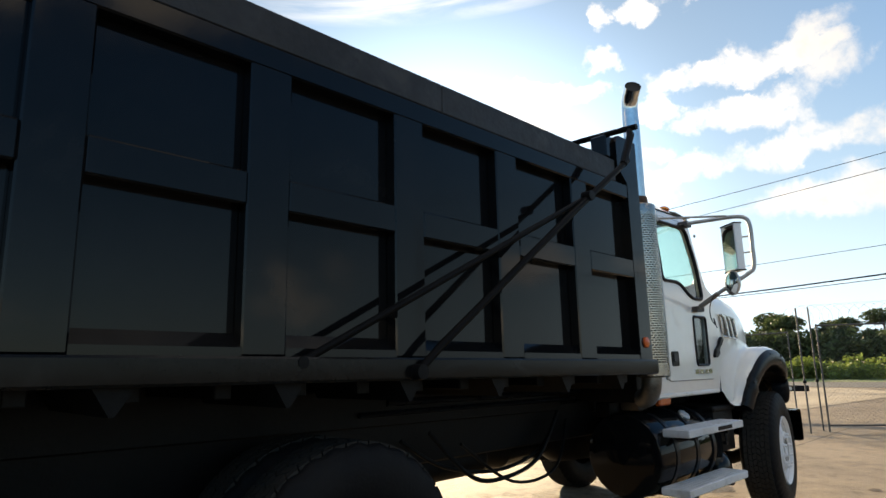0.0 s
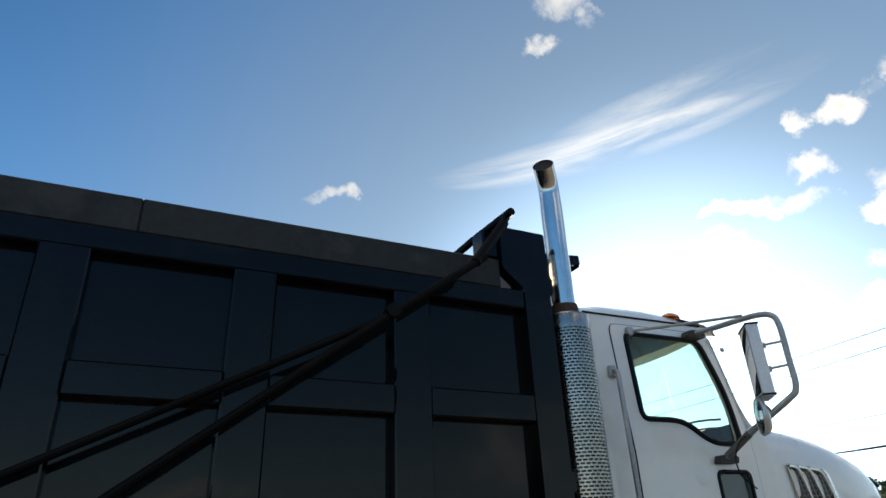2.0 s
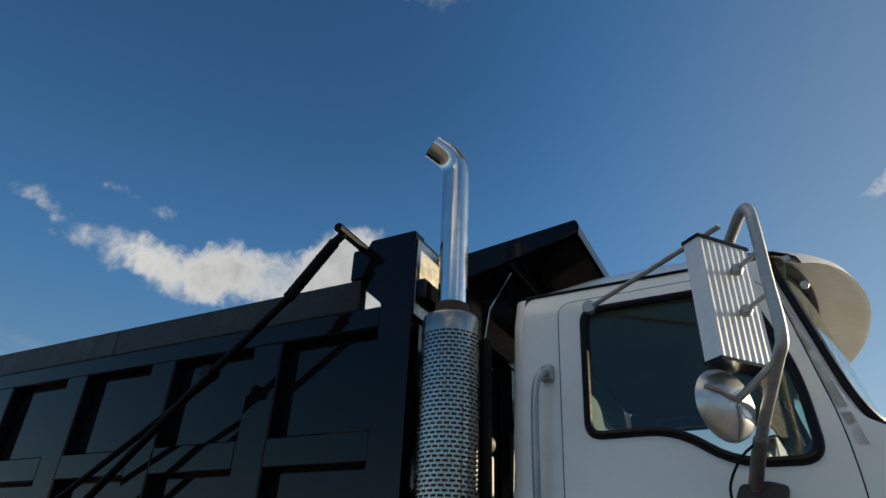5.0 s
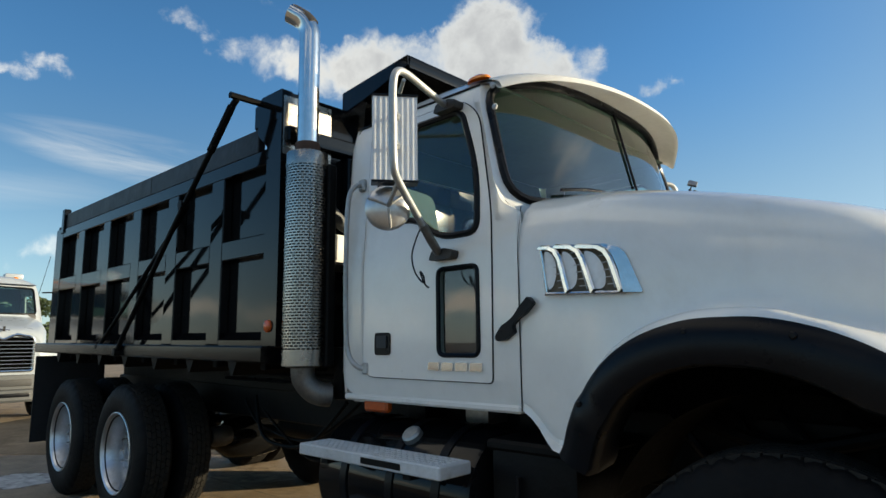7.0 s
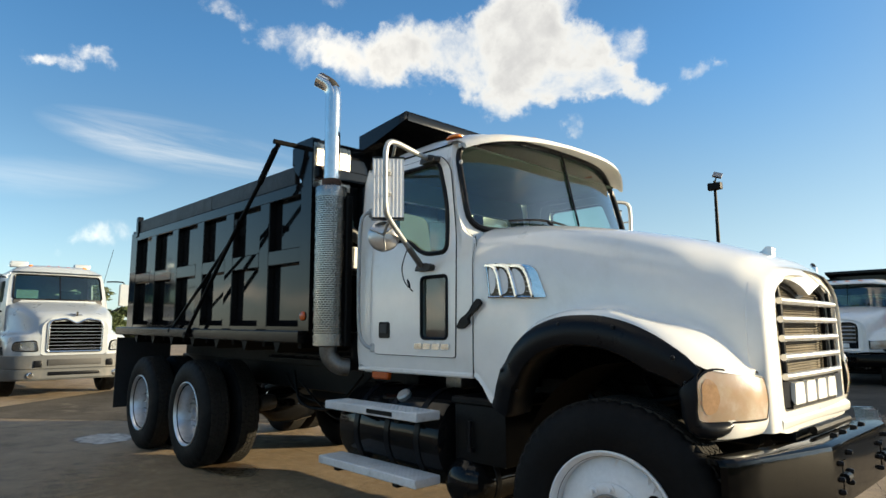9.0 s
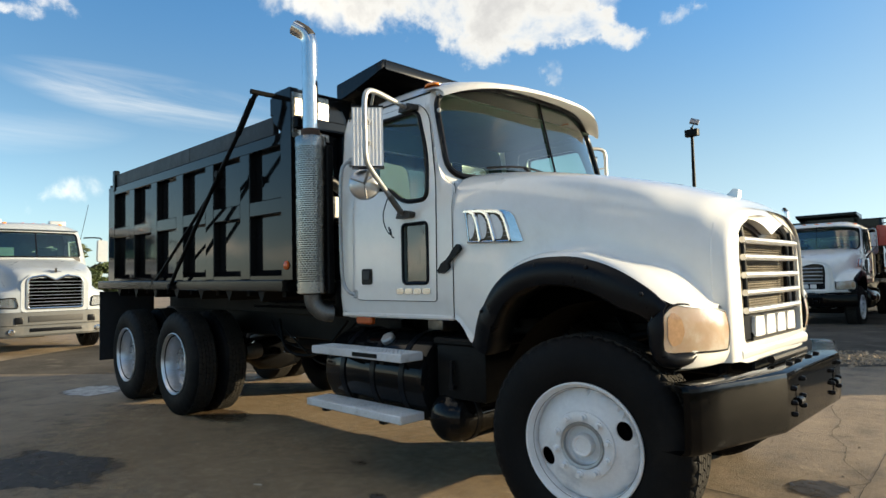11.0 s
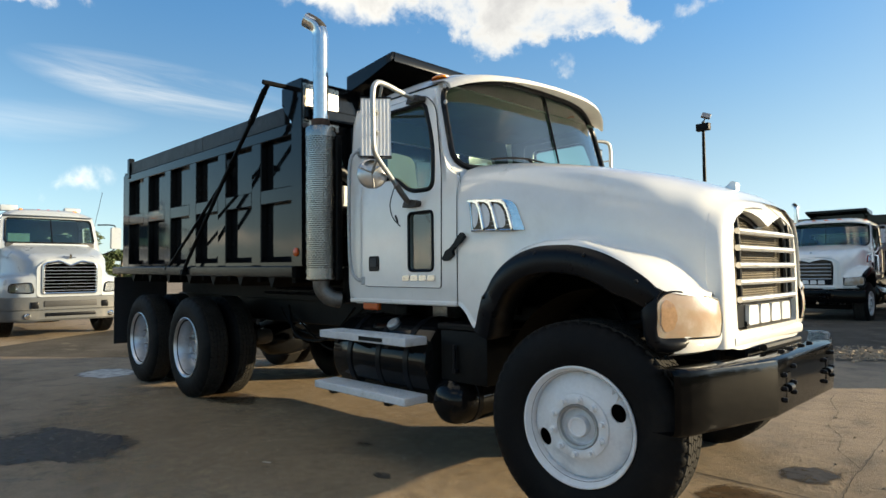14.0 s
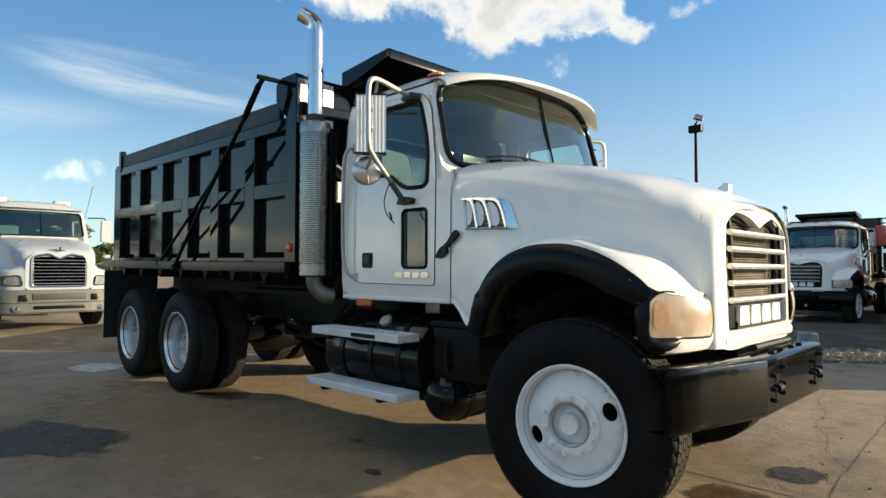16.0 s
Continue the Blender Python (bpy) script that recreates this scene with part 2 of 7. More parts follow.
BUMPERBLACK = material("thick_black_enamel", (0.0018, 0.0019, 0.0021), 0.09, vary=0.4, scale=5.0, stain=(0.0045, 0.0045, 0.0045), stain_amount=0.25, stain_scale=6.0, bump=0.08, bump_scale=14.0, spec=0.13, rough_vary=0.03)
SATIN = material("satin_black_plastic", (0.0048, 0.0058, 0.008), 0.3, vary=0.35, scale=7.0, stain=(0.011, 0.0108, 0.0105), stain_amount=0.4, spec=0.16, bump=0.08, bump_scale=90.0)
GRIME = material("greasy_black_grime", (0.004, 0.0038, 0.0036), 0.7, vary=0.5, scale=9.0, stain=(0.012, 0.009, 0.007), stain_amount=0.5, spec=0.08, bump=0.3, bump_scale=30.0)
CHASSIS = material("dusty_black_steel", (0.005, 0.005, 0.005), 0.5, spec=0.12, vary=0.5, scale=6.0, stain=(0.011, 0.0095, 0.008), stain_amount=0.5, stain_scale=3.0, bump=0.2, bump_scale=50.0)
ARMBLACK = material("dusty_black_tube", (0.0035, 0.0035, 0.0037), 0.5, spec=0.08, vary=0.4, scale=8.0, stain=(0.01, 0.009, 0.008), stain_amount=0.35, stain_scale=5.0)
RUST = material("rusted_steel", (0.06, 0.03, 0.018), 0.75, vary=0.5, scale=14.0, stain=(0.03, 0.02, 0.015), bump=0.4)
RUBBER = material("tyre_rubber", (0.0055, 0.0055, 0.006), 0.6, vary=0.4, scale=9.0, stain=(0.016, 0.014, 0.012), stain_amount=0.5, spec=0.12, stain_scale=4.0, bump=0.25, bump_scale=70.0)
TREAD = material("dusty_worn_tread", (0.03, 0.028, 0.025), 0.8, vary=0.4, scale=12.0, stain=(0.02, 0.018, 0.016), stain_amount=0.5, spec=0.1, stain_scale=5.0, bump=0.2, bump_scale=70.0)
WHEELWHITE = material("white_wheel_paint", (0.72, 0.73, 0.74), 0.42, vary=0.1, scale=9.0, stain=(0.45, 0.47, 0.5), stain_amount=0.6, stain_scale=6.0, bump=0.08, bump_scale=40.0)
CHROME = material("chrome", (0.78, 0.77, 0.75), 0.16, metal=1.0, vary=0.12, scale=8.0, stain=(0.45, 0.4, 0.33), stain_amount=0.35, stain_scale=7.0, rough_vary=0.08)
WHITEALU = material("pale_anodised_aluminium", (0.82, 0.82, 0.82), 0.45, metal=0.2, vary=0.12, scale=11.0, stain=(0.5, 0.48, 0.45), stain_amount=0.3)
SHIELD = material("dulled_chrome_shield", (0.38, 0.36, 0.33), 0.26, metal=1.0, vary=0.25, scale=10.0, stain=(0.28, 0.24, 0.2), stain_amount=0.5, stain_scale=5.0, rough_vary=0.08)
ALU = material("brushed_aluminium", (0.62, 0.63, 0.65), 0.36, metal=1.0, vary=0.2, scale=11.0, stain=(0.35, 0.34, 0.33), stain_amount=0.5, stain_scale=5.0, bump=0.1)
BAREPLATE = material("bare_metal_plate", (0.4, 0.38, 0.345), 0.26, metal=1.0, vary=0.15, scale=6.0, stain=(0.35, 0.3, 0.24), stain_amount=0.5, stain_scale=4.0)
ELBOW = material("dull_sooted_steel", (0.2, 0.19, 0.175), 0.45, metal=0.8, vary=0.35, scale=9.0, stain=(0.06, 0.05, 0.04), stain_amount=0.6, stain_scale=7.0)
HOTSTEEL = material("heat_dulled_steel", (0.06, 0.055, 0.05), 0.55, metal=0.5, vary=0.4, scale=8.0, stain=(0.03, 0.025, 0.02), stain_amount=0.5)
SOOT = material("sooty_steel", (0.02, 0.018, 0.016), 0.8, vary=0.4)
STEEL = material("scuffed_steel", (0.42, 0.41, 0.4), 0.42, metal=0.9, vary=0.3, scale=8.0, stain=(0.16, 0.1, 0.06), stain_amount=0.6, stain_scale=6.0)
STEPWHITE = material("painted_tread_plate", (0.6, 0.61, 0.62), 0.42, vary=0.2, scale=12.0, stain=(0.3, 0.28, 0.25), stain_amount=0.55, stain_scale=7.0, bump=0.15, bump_scale=45.0)
DULLAMBER = material("dusty_amber_lens", (0.6, 0.1, 0.012), 0.25, vary=0.25, coat=0.5)
AMBER = material("amber_lens", (0.86, 0.24, 0.014), 0.2, vary=0.15, coat=0.6)
RED = material("red_lens", (0.5, 0.03, 0.02), 0.25, vary=0.2, coat=0.5)
REDPAINT = material("red_paint", (0.42, 0.035, 0.02), 0.35, vary=0.2, coat=0.4)
MESHBROWN = material("dusty_radiator", (0.14, 0.118, 0.082), 0.8, vary=0.5, scale=30.0, bump=0.5, bump_scale=160.0)
SEATCLOTH = material("grey_seat_cloth", (0.045, 0.1, 0.105), 0.85, vary=0.3, scale=12.0, bump=0.3)
# lining coloured teal in place of sky showing through the tractor's cab
SKYTEALLINER = material("sky_teal_cab_lining", (0.1, 0.155, 0.15), 0.8, vary=0.3)
DASH = material("dark_grey_dash", (0.03, 0.031, 0.033), 0.6, vary=0.3)
LINER = material("grey_cab_lining", (0.075, 0.115, 0.092), 0.8, vary=0.25)
LAMPORANGE = material("hazed_orange_lens", (0.44, 0.27, 0.15), 0.14, vary=0.35, scale=9.0, coat=0.7)
FENCE = material("weathered_fence_pipe", (0.09, 0.09, 0.088), 0.6, metal=0.3, vary=0.3, scale=8.0)
BARSTEEL = material("satin_grille_bar", (0.6, 0.6, 0.6), 0.32, metal=0.75, vary=0.15, scale=9.0, stain=(0.35, 0.33, 0.3), stain_amount=0.4, stain_scale=6.0)
GALV = material("galvanised_pipe", (0.42, 0.43, 0.43), 0.5, metal=0.7, vary=0.3, scale=10.0, stain=(0.25, 0.18, 0.12), stain_amount=0.4)
GREYPLASTIC = material("grey_bumper_plastic", (0.075, 0.08, 0.084), 0.6, vary=0.12, scale=5.0, stain=(0.22, 0.2, 0.17), stain_amount=0.4)
MUD = material("black_mudflap", (0.012, 0.012, 0.013), 0.7, vary=0.4, bump=0.2)
LETTER = material("white_letter_enamel", (0.8, 0.8, 0.78), 0.3, vary=0.08, coat=0.3)
BARK = material("bark", (0.12, 0.09, 0.065), 0.9, vary=0.4, scale=12.0, bump=0.6, bump_scale=30.0)


def leaf_material(name, base, through_light):
    """Thin leaves: some of the light that falls on their back shines through."""
    mat = bpy.data.materials.new(name)
    mat.use_nodes = True
    N = Net(mat.node_tree)
    p = mat.node_tree.nodes["Principled BSDF"]
    at = N.n("TexCoord").outputs[3]
    k = N.n("NewGeometry").outputs["Random Per Island"]
    big = N.ramp(N.noise(at, 0.7, 4.0, 0.6), 0.3, 0.7)
    col = N.mix(N.math("ADD", N.math("MULTIPLY", k, 0.5), N.math("MULTIPLY", big, 0.5)), [c * 0.5 for c in base], [c * 1.6 for c in base])
    N.t.links.new(col, p.inputs["Base Color"])
    p.inputs["Roughness"].default_value = 0.6
    glow = N.n("BsdfTranslucent", Color=col)
    m = N.n("MixShader", i0=through_light, i1=p.outputs[0], i2=glow.outputs[0])
    N.t.links.new(m.outputs[0], mat.node_tree.nodes["Material Output"].inputs[0])
    return mat


LEAF = leaf_material("tree_leaf", (0.065, 0.09, 0.03), 0.3)
BUSH = leaf_material("bush_leaf", (0.16, 0.21, 0.05), 0.5)


def pane_material(name, tint, gloss_least=0.085):
    """Flat glass: clear with a tint, glossy by the angle at which it is seen."""
    mat = bpy.data.materials.new(name)
    mat.use_nodes = True
    N = Net(mat.node_tree)
    mat.node_tree.nodes.remove(mat.node_tree.nodes["Principled BSDF"])
    clear = N.n("BsdfTransparent", Color=(*tint, 1))
    gloss = N.n("BsdfGlossy", Roughness=0.03, Color=(1, 1, 1, 1))
    facing = N.n("LayerWeight", Blend=0.5).outputs["Facing"]
    m = N.n("MixShader", i0=N.math("ADD", N.math("MULTIPLY", N.math("POWER", facing, 3.6), 0.9), gloss_least), i1=clear.outputs[0], i2=gloss.outputs[0])
    N.t.links.new(m.outputs[0], mat.node_tree.nodes["Material Output"].inputs[0])
    return mat


GLASS = pane_material("tinted_cab_glass", (0.8, 0.835, 0.815), 0.055)
WINDSCREEN = pane_material("windscreen_glass", (0.6, 0.84, 0.72), 0.11)
LOWGLASS = pane_material("lower_door_glass", (0.5, 0.6, 0.6), 0.085)
MIRRORGLASS = material("mirror_glass", (0.9, 0.9, 0.9), 0.03, metal=1.0, vary=0.02, rough_vary=0.0)


def lens_material():
    mat = bpy.data.materials.new("yellowed_headlamp_lens")
    mat.use_nodes = True
    N = Net(mat.node_tree)
    p = mat.node_tree.nodes["Principled BSDF"]
    at = N.n("TexCoord").outputs[3]
    haze = N.ramp(N.noise(at, 5.0, 6.0, 0.6), 0.35, 0.7)
    N.t.links.new(N.mix(haze, (0.38, 0.27, 0.18), (0.56, 0.5, 0.43)), p.inputs["Base Color"])
    p.inputs["Roughness"].default_value = 0.22
    p.inputs["Coat Weight"].default_value = 0.8
    p.inputs["Subsurface Weight"].default_value = 0.15
    return mat


LENS = lens_material()


def ground_material():
    """Old concrete yard: mottled slabs, oil stains, grit and dust."""
    mat = bpy.data.materials.new("stained_concrete_yard")
    mat.use_nodes = True
    N = Net(mat.node_tree)
    p = mat.node_tree.nodes["Principled BSDF"]
    at = N.n("TexCoord").outputs[3]
    a, b, c = N.noise(at, 0.35, 8.0, 0.62), N.noise(at, 3.2, 9.0, 0.7), N.noise(at, 45.0, 5.0, 0.7)
    col = N.mix(N.ramp(a, 0.3, 0.7), (0.182, 0.142, 0.1), (0.31, 0.242, 0.172))
    col = N.mix(N.math("MULTIPLY", N.ramp(b, 0.45, 0.75), 0.6), col, (0.4, 0.31, 0.218))
    col = N.mix(N.math("MULTIPLY", N.ramp(b, 0.5, 0.28), 0.65), col, (0.08, 0.066, 0.054))
    grit = N.math("MULTIPLY", N.ramp(c, 0.54, 0.68), 0.6)
    pale = N.math("MULTIPLY", N.ramp(N.noise(at, 130.0, 3.0, 0.7), 0.56, 0.68), 0.5)
    col = N.mix(pale, col, (0.4, 0.335, 0.26))
    col = N.mix(grit, col, (0.09, 0.078, 0.06))
    oil = N.ramp(N.noise(at, 0.9, 6.0, 0.6, 0.8), 0.64, 0.72)
    col = N.mix(N.math("MULTIPLY", oil, 0.55), col, (0.06, 0.052, 0.045))
    N.t.links.new(col, p.inputs["Base Color"])
    N.t.links.new(N.math("SUBTRACT", N.math("ADD", N.math("MULTIPLY", b, 0.25), 0.6), N.math("MULTIPLY", oil, 0.25)), p.inputs["Roughness"])
    p.inputs["Specular IOR Level"].default_value = 0.18
    h = N.math("ADD", N.math("ADD", N.math("MULTIPLY", c, 0.8), N.math("MULTIPLY", N.noise(at, 110.0, 3.0, 0.7), 0.5)), b)
    N.t.links.new(N.n("Bump", Strength=0.8, Distance=0.016, Height=h).outputs[0], p.inputs["Normal"])
    return mat


CONCRETE = ground_material()
JOINT = material("dark_joint_dirt", (0.018, 0.015, 0.012), 0.95, vary=0.5, scale=20.0, bump=0.5)
def stain_material(name, base, rough, strength):
    """A patch of colour that thins out raggedly towards its rim."""
    mat = bpy.data.materials.new(name)
    mat.use_nodes = True
    N = Net(mat.node_tree)
    p = mat.node_tree.nodes["Principled BSDF"]
    tc = N.n("TexCoord")
    at = tc.outputs[3]
    g = N.n("SeparateXYZ", Vector=tc.outputs[0])
    u, v = N.math("MULTIPLY", N.math("SUBTRACT", g.outputs[0], 0.5), 2.0), N.math("MULTIPLY", N.math("SUBTRACT", g.outputs[1], 0.5), 2.0)
    rim = N.math("SUBTRACT", 1.0, N.math("SQRT", N.math("ADD", N.math("MULTIPLY", u, u), N.math("MULTIPLY", v, v))))
    ragged = N.math("ADD", rim, N.math("MULTIPLY", N.math("SUBTRACT", N.noise(at, 5.0, 7.0, 0.65), 0.5), 1.1))
    k = N.math("MULTIPLY", N.ramp(ragged, 0.04, 0.34), N.ramp(N.noise(at, 14.0, 5.0, 0.6), 0.2, 0.6, 0.55 * strength, strength))
    N.t.links.new(N.mix(N.ramp(N.noise(at, 9.0, 5.0, 0.65), 0.3, 0.7), [c * 0.7 for c in base], [c * 1.35 for c in base]), p.inputs["Base Color"])
    p.inputs["Roughness"].default_value = rough
    p.inputs["Specular IOR Level"].default_value = 0.2
    m = N.n("MixShader", i0=k, i1=N.n("BsdfTransparent").outputs[0], i2=p.outputs[0])
    N.t.links.new(m.outputs[0], mat.node_tree.nodes["Material Output"].inputs[0])
    return mat


# ochre tint that puts the warmth of low sunlight into the ground colour
WARMLIGHT = stain_material("warm_sunlight_tint", (0.35, 0.26, 0.155), 0.9, 0.45)
WET = stain_material("damp_oil_stain", (0.05, 0.043, 0.037), 0.6, 0.95)
BROWNSTAIN = stain_material("brown_oil_stain", (0.085, 0.055, 0.03), 0.5, 0.85)
GRIT = material("small_stones", (0.24, 0.2, 0.15), 0.9, vary=0.4, scale=30.0)
PEBBLE = material("pale_gravel", (0.3, 0.24, 0.17), 0.9, vary=0.4, scale=20.0)
DIRT = material("dark_gravelly_dirt", (0.085, 0.075, 0.062), 0.95, vary=0.5, scale=4.0, stain=(0.16, 0.14, 0.11), stain_amount=0.7, stain_scale=2.0, bump=0.9, bump_scale=22.0, spec=0.1)
PALE = stain_material("pale_dried_puddle", (0.42, 0.41, 0.4), 0.45, 0.9)
ASPHALT = material("road_asphalt", (0.06, 0.06, 0.062), 0.8, vary=0.3, scale=1.5, bump=0.3)
GRASS = material("verge_grass", (0.10, 0.15, 0.035), 0.9, vary=0.5, scale=2.0, bump=0.8, bump_scale=25.0)
SAND = material("dry_verge_dirt", (0.36, 0.29, 0.2), 0.95, vary=0.35, scale=2.5, bump=0.5)


# ---- shape helpers ----
from mathutils.geometry import delaunay_2d_cdt


class Geo:
    """Vertices and faces gathered for one mesh."""

    def __init__(self):
        self.v, self.f = [], []

    def add(self, v, f):
        k = len(self.v)
        self.v += [tuple(p) for p in v]
        self.f += [tuple(i + k for i in q) for q in f]
        return self

    def moved(self, m):
        self.v = [tuple(m @ Vector(p)) for p in self.v]
        return self

    def mapped(self, fn):
        self.v = [tuple(fn(*p)) for p in self.v]
        return self


def part(name, geo, mat, parent=None, label="", sharp=35, at=None, mats=()):
    """Links a Geo (or a bmesh) as one mesh object under a thing or a part."""
    me = bpy.data.meshes.new(name)
    if isinstance(geo, Geo):
        bm = bmesh.new()
        vs = [bm.verts.new(p) for p in geo.v]
        for q in geo.f:
            if len(set(q)) > 2:
                try:
                    bm.faces.new([vs[i] for i in q])
                except ValueError:
                    pass
    else:
        bm = geo
    bmesh.ops.remove_doubles(bm, verts=bm.verts, dist=1e-5)
    bmesh.ops.recalc_face_normals(bm, faces=bm.faces)
    bm.to_mesh(me)
    bm.free()
    me.polygons.foreach_set("use_smooth", [True] * len(me.polygons))
    me.set_sharp_from_angle(angle=radians(sharp))
    me.materials.append(mat)
    ob = new(name, me)
    if parent is not None:
        ob.parent = parent
    if at is not None:
        ob.matrix_basis = at
    if label:
        tagged(ob, label=label)
    return ob


def thing(name, label, category, at=None, group="", kind=""):
    ob = new(name)
    ob.empty_display_size = 0.2
    if at is not None:
        ob.matrix_basis = at
    return tagged(ob, label=label, category=category, group=group, kind=kind)


def box(x0, x1, y0, y1, z0, z1, bevel=0.008):
    """A box with chamfered edges."""
    bm = bmesh.new()
    bmesh.ops.create_cube(bm, size=1)
    for v in bm.verts:
        v.co = ((x0 + x1) / 2 + v.co.x * (x1 - x0), (y0 + y1) / 2 + v.co.y * (y1 - y0), (z0 + z1) / 2 + v.co.z * (z1 - z0))
    b = min(bevel, 0.3 * min(abs(x1 - x0), abs(y1 - y0), abs(z1 - z0)))
    if b > 0:
        bmesh.ops.bevel(bm, geom=list(bm.edges), offset=b, segments=1 if b < 0.015 else 2, affect="EDGES", profile=0.6)
    g = Geo()
    bm.verts.index_update()
    g.add([v.co[:] for v in bm.verts], [[v.index for v in q.verts] for q in bm.faces])
    bm.free()
    return g


def joined(*geos):
    g = Geo()
    for q in geos:
        g.add(q.v, q.f)
    return g


def spline(points, steps=6, closed=False):
    """Catmull-Rom through points."""
    p = [Vector(q) for q in points]
    n, out = len(p), []
    for i in range(n if closed else n - 1):
        a, b, c, d = (p[(i - 1) % n], p[i], p[(i + 1) % n], p[(i + 2) % n]) if closed else (p[max(i - 1, 0)], p[i], p[i + 1], p[min(i + 2, n - 1)])
        for k in range(steps):
            t = k / steps
            out.append(0.5 * ((2 * b) + (c - a) * t + (2 * a - 5 * b + 4 * c - d) * t * t + (3 * b - a - 3 * c + d) * t ** 3))
    return out if closed else out + [p[-1]]


def rounded(points, r=0.04, seg=5):
    """A 2D polygon with rounded corners; a point may give its own radius as third number."""
    out, n = [], len(points)
    for i in range(n):
        a, b, c = Vector(points[i - 1][:2]), Vector(points[i][:2]), Vector(points[(i + 1) % n][:2])
        rr = points[i][2] if len(points[i]) > 2 else r
        da, dc = (a - b), (c - b)
        k = min(rr, 0.48 * da.length, 0.48 * dc.length)
        p, q = b + da.normalized() * k, b + dc.normalized() * k
        for s in range(seg + 1):
            t = s / seg
            out.append(((1 - t) ** 2 * p + 2 * t * (1 - t) * b + t * t * q))
    return [tuple(v) for v in out]


def dense(loop, step):
    out = []
    for i, p in enumerate(loop):
        a, b = Vector(p), Vector(loop[(i + 1) % len(loop)])
        n = max(1, int((b - a).length / step))
        out += [tuple(a.lerp(b, k / n)) for k in range(n)]
    return out


def inside(p, loop):
    x, y, hit = p[0], p[1], False
    for i in range(len(loop)):
        (x0, y0), (x1, y1) = loop[i - 1], loop[i]
        if (y0 > y) != (y1 > y) and x < (x1 - x0) * (y - y0) / (y1 - y0) + x0:
            hit = not hit
    return hit


def panel(outer, holes, step, fn, thick=None):
    """A sheet with openings, laid out flat in (u, v) and bent into place by fn; thick: the vector to its back."""
    loops = [dense(outer, step)] + [dense(h, step) for h in holes]
    pts, edges = [], []
    for lp in loops:
        k = len(pts)
        pts += lp
        edges += [(k + i, k + (i + 1) % len(lp)) for i in range(len(lp))]
    rim = np.array(pts)
    us, vs = rim[:, 0], rim[:, 1]
    for u in np.arange(us.min() + step / 2, us.max(), step):
        for v in np.arange(vs.min() + step / 2, vs.max(), step):
            if ((rim - (u, v)) ** 2).sum(1).min() > (0.45 * step) ** 2 and inside((u, v), outer) and not any(inside((u, v), h) for h in holes):
                pts.append((u, v))
    r = delaunay_2d_cdt([Vector(p) for p in pts], edges, [], 0, 1e-6)
    flat_v, faces = r[0], []
    for q in r[2]:
        c = sum((flat_v[i] for i in q), Vector((0, 0))) / len(q)
        if inside(c, outer) and not any(inside(c, h) for h in holes):
            faces.append(tuple(q))
    g = Geo()
    front = [Vector(fn(p[0], p[1])) for p in flat_v]
    g.add(front, faces)
    if thick is not None:
        n, count = len(front), {}
        t = Vector(thick)
        g.add([p + t for p in front], [q[::-1] for q in faces])
        for q in faces:
            for i in range(len(q)):
                e = (q[i - 1], q[i])
                count[tuple(sorted(e))] = count.get(tuple(sorted(e)), 0) + 1
        g.f += [(a, b, b + n, a + n) for (a, b), k in count.items() if k == 1]
    return g


def tube(path, r, seg=10, closed=False, caps=True, flatten=1.0):
    """A round bar along a path; r: a radius, or one for each point."""
    p = [Vector(q) for q in path]
    n = len(p)
    rs = r if isinstance(r, (list, tuple)) else [r] * n
    g, rings, last = Geo(), [], None
    for i in range(n):
        d = (p[(i + 1) % n] - p[i - 1]) if closed else (p[min(i + 1, n - 1)] - p[max(i - 1, 0)])
        d = d.normalized() if d.length > 1e-9 else Vector((0, 0, 1))
        if last is None:
            side = d.cross(Vector((0, 0, 1)) if abs(d.z) < 0.9 else Vector((0, 1, 0))).normalized()
        else:
            side = (last - d * last.dot(d)).normalized()
        last, top = side, d.cross(side)
        rings.append([p[i] + rs[i] * (math.cos(2 * math.pi * k / seg) * side + flatten * math.sin(2 * math.pi * k / seg) * top) for k in range(seg)])
    v = [q for ring in rings for q in ring]
    f = []
    for i in range(n if closed else n - 1):
        j = (i + 1) % n
        f += [(i * seg + k, i * seg + (k + 1) % seg, j * seg + (k + 1) % seg, j * seg + k) for k in range(seg)]
    if caps and not closed:
        f += [tuple(range(seg))[::-1], tuple((n - 1) * seg + k for k in range(seg))]
    return g.add(v, f)


def lathe(profile, seg=32, axis="y", vary=None, closed=False):
    """Turns (radius, along) pairs round an axis through the origin."""
    v, f, n = [], [], len(profile)
    for k in range(seg):
        a = 2 * math.pi * k / seg
        for i, (r, h) in enumerate(profile):
            rr = r + (vary(i, k) if vary else 0)
            c, s = rr * math.cos(a), rr * math.sin(a)
            v.append({"y": (c, h, s), "z": (c, s, h), "x": (h, c, s)}[axis])
    for k in range(seg):
        j = (k + 1) % seg
        for i in range(n if closed else n - 1):
            m = (i + 1) % n
            f.append((k * n + i, k * n + m, j * n + m, j * n + i))
    return Geo().add(v, f)


def loft(sections):
    n, m = len(sections), len(sections[0])
    return Geo().add([p for s in sections for p in s], [(i * m + k, i * m + k + 1, (i + 1) * m + k + 1, (i + 1) * m + k) for i in range(n - 1) for k in range(m - 1)])


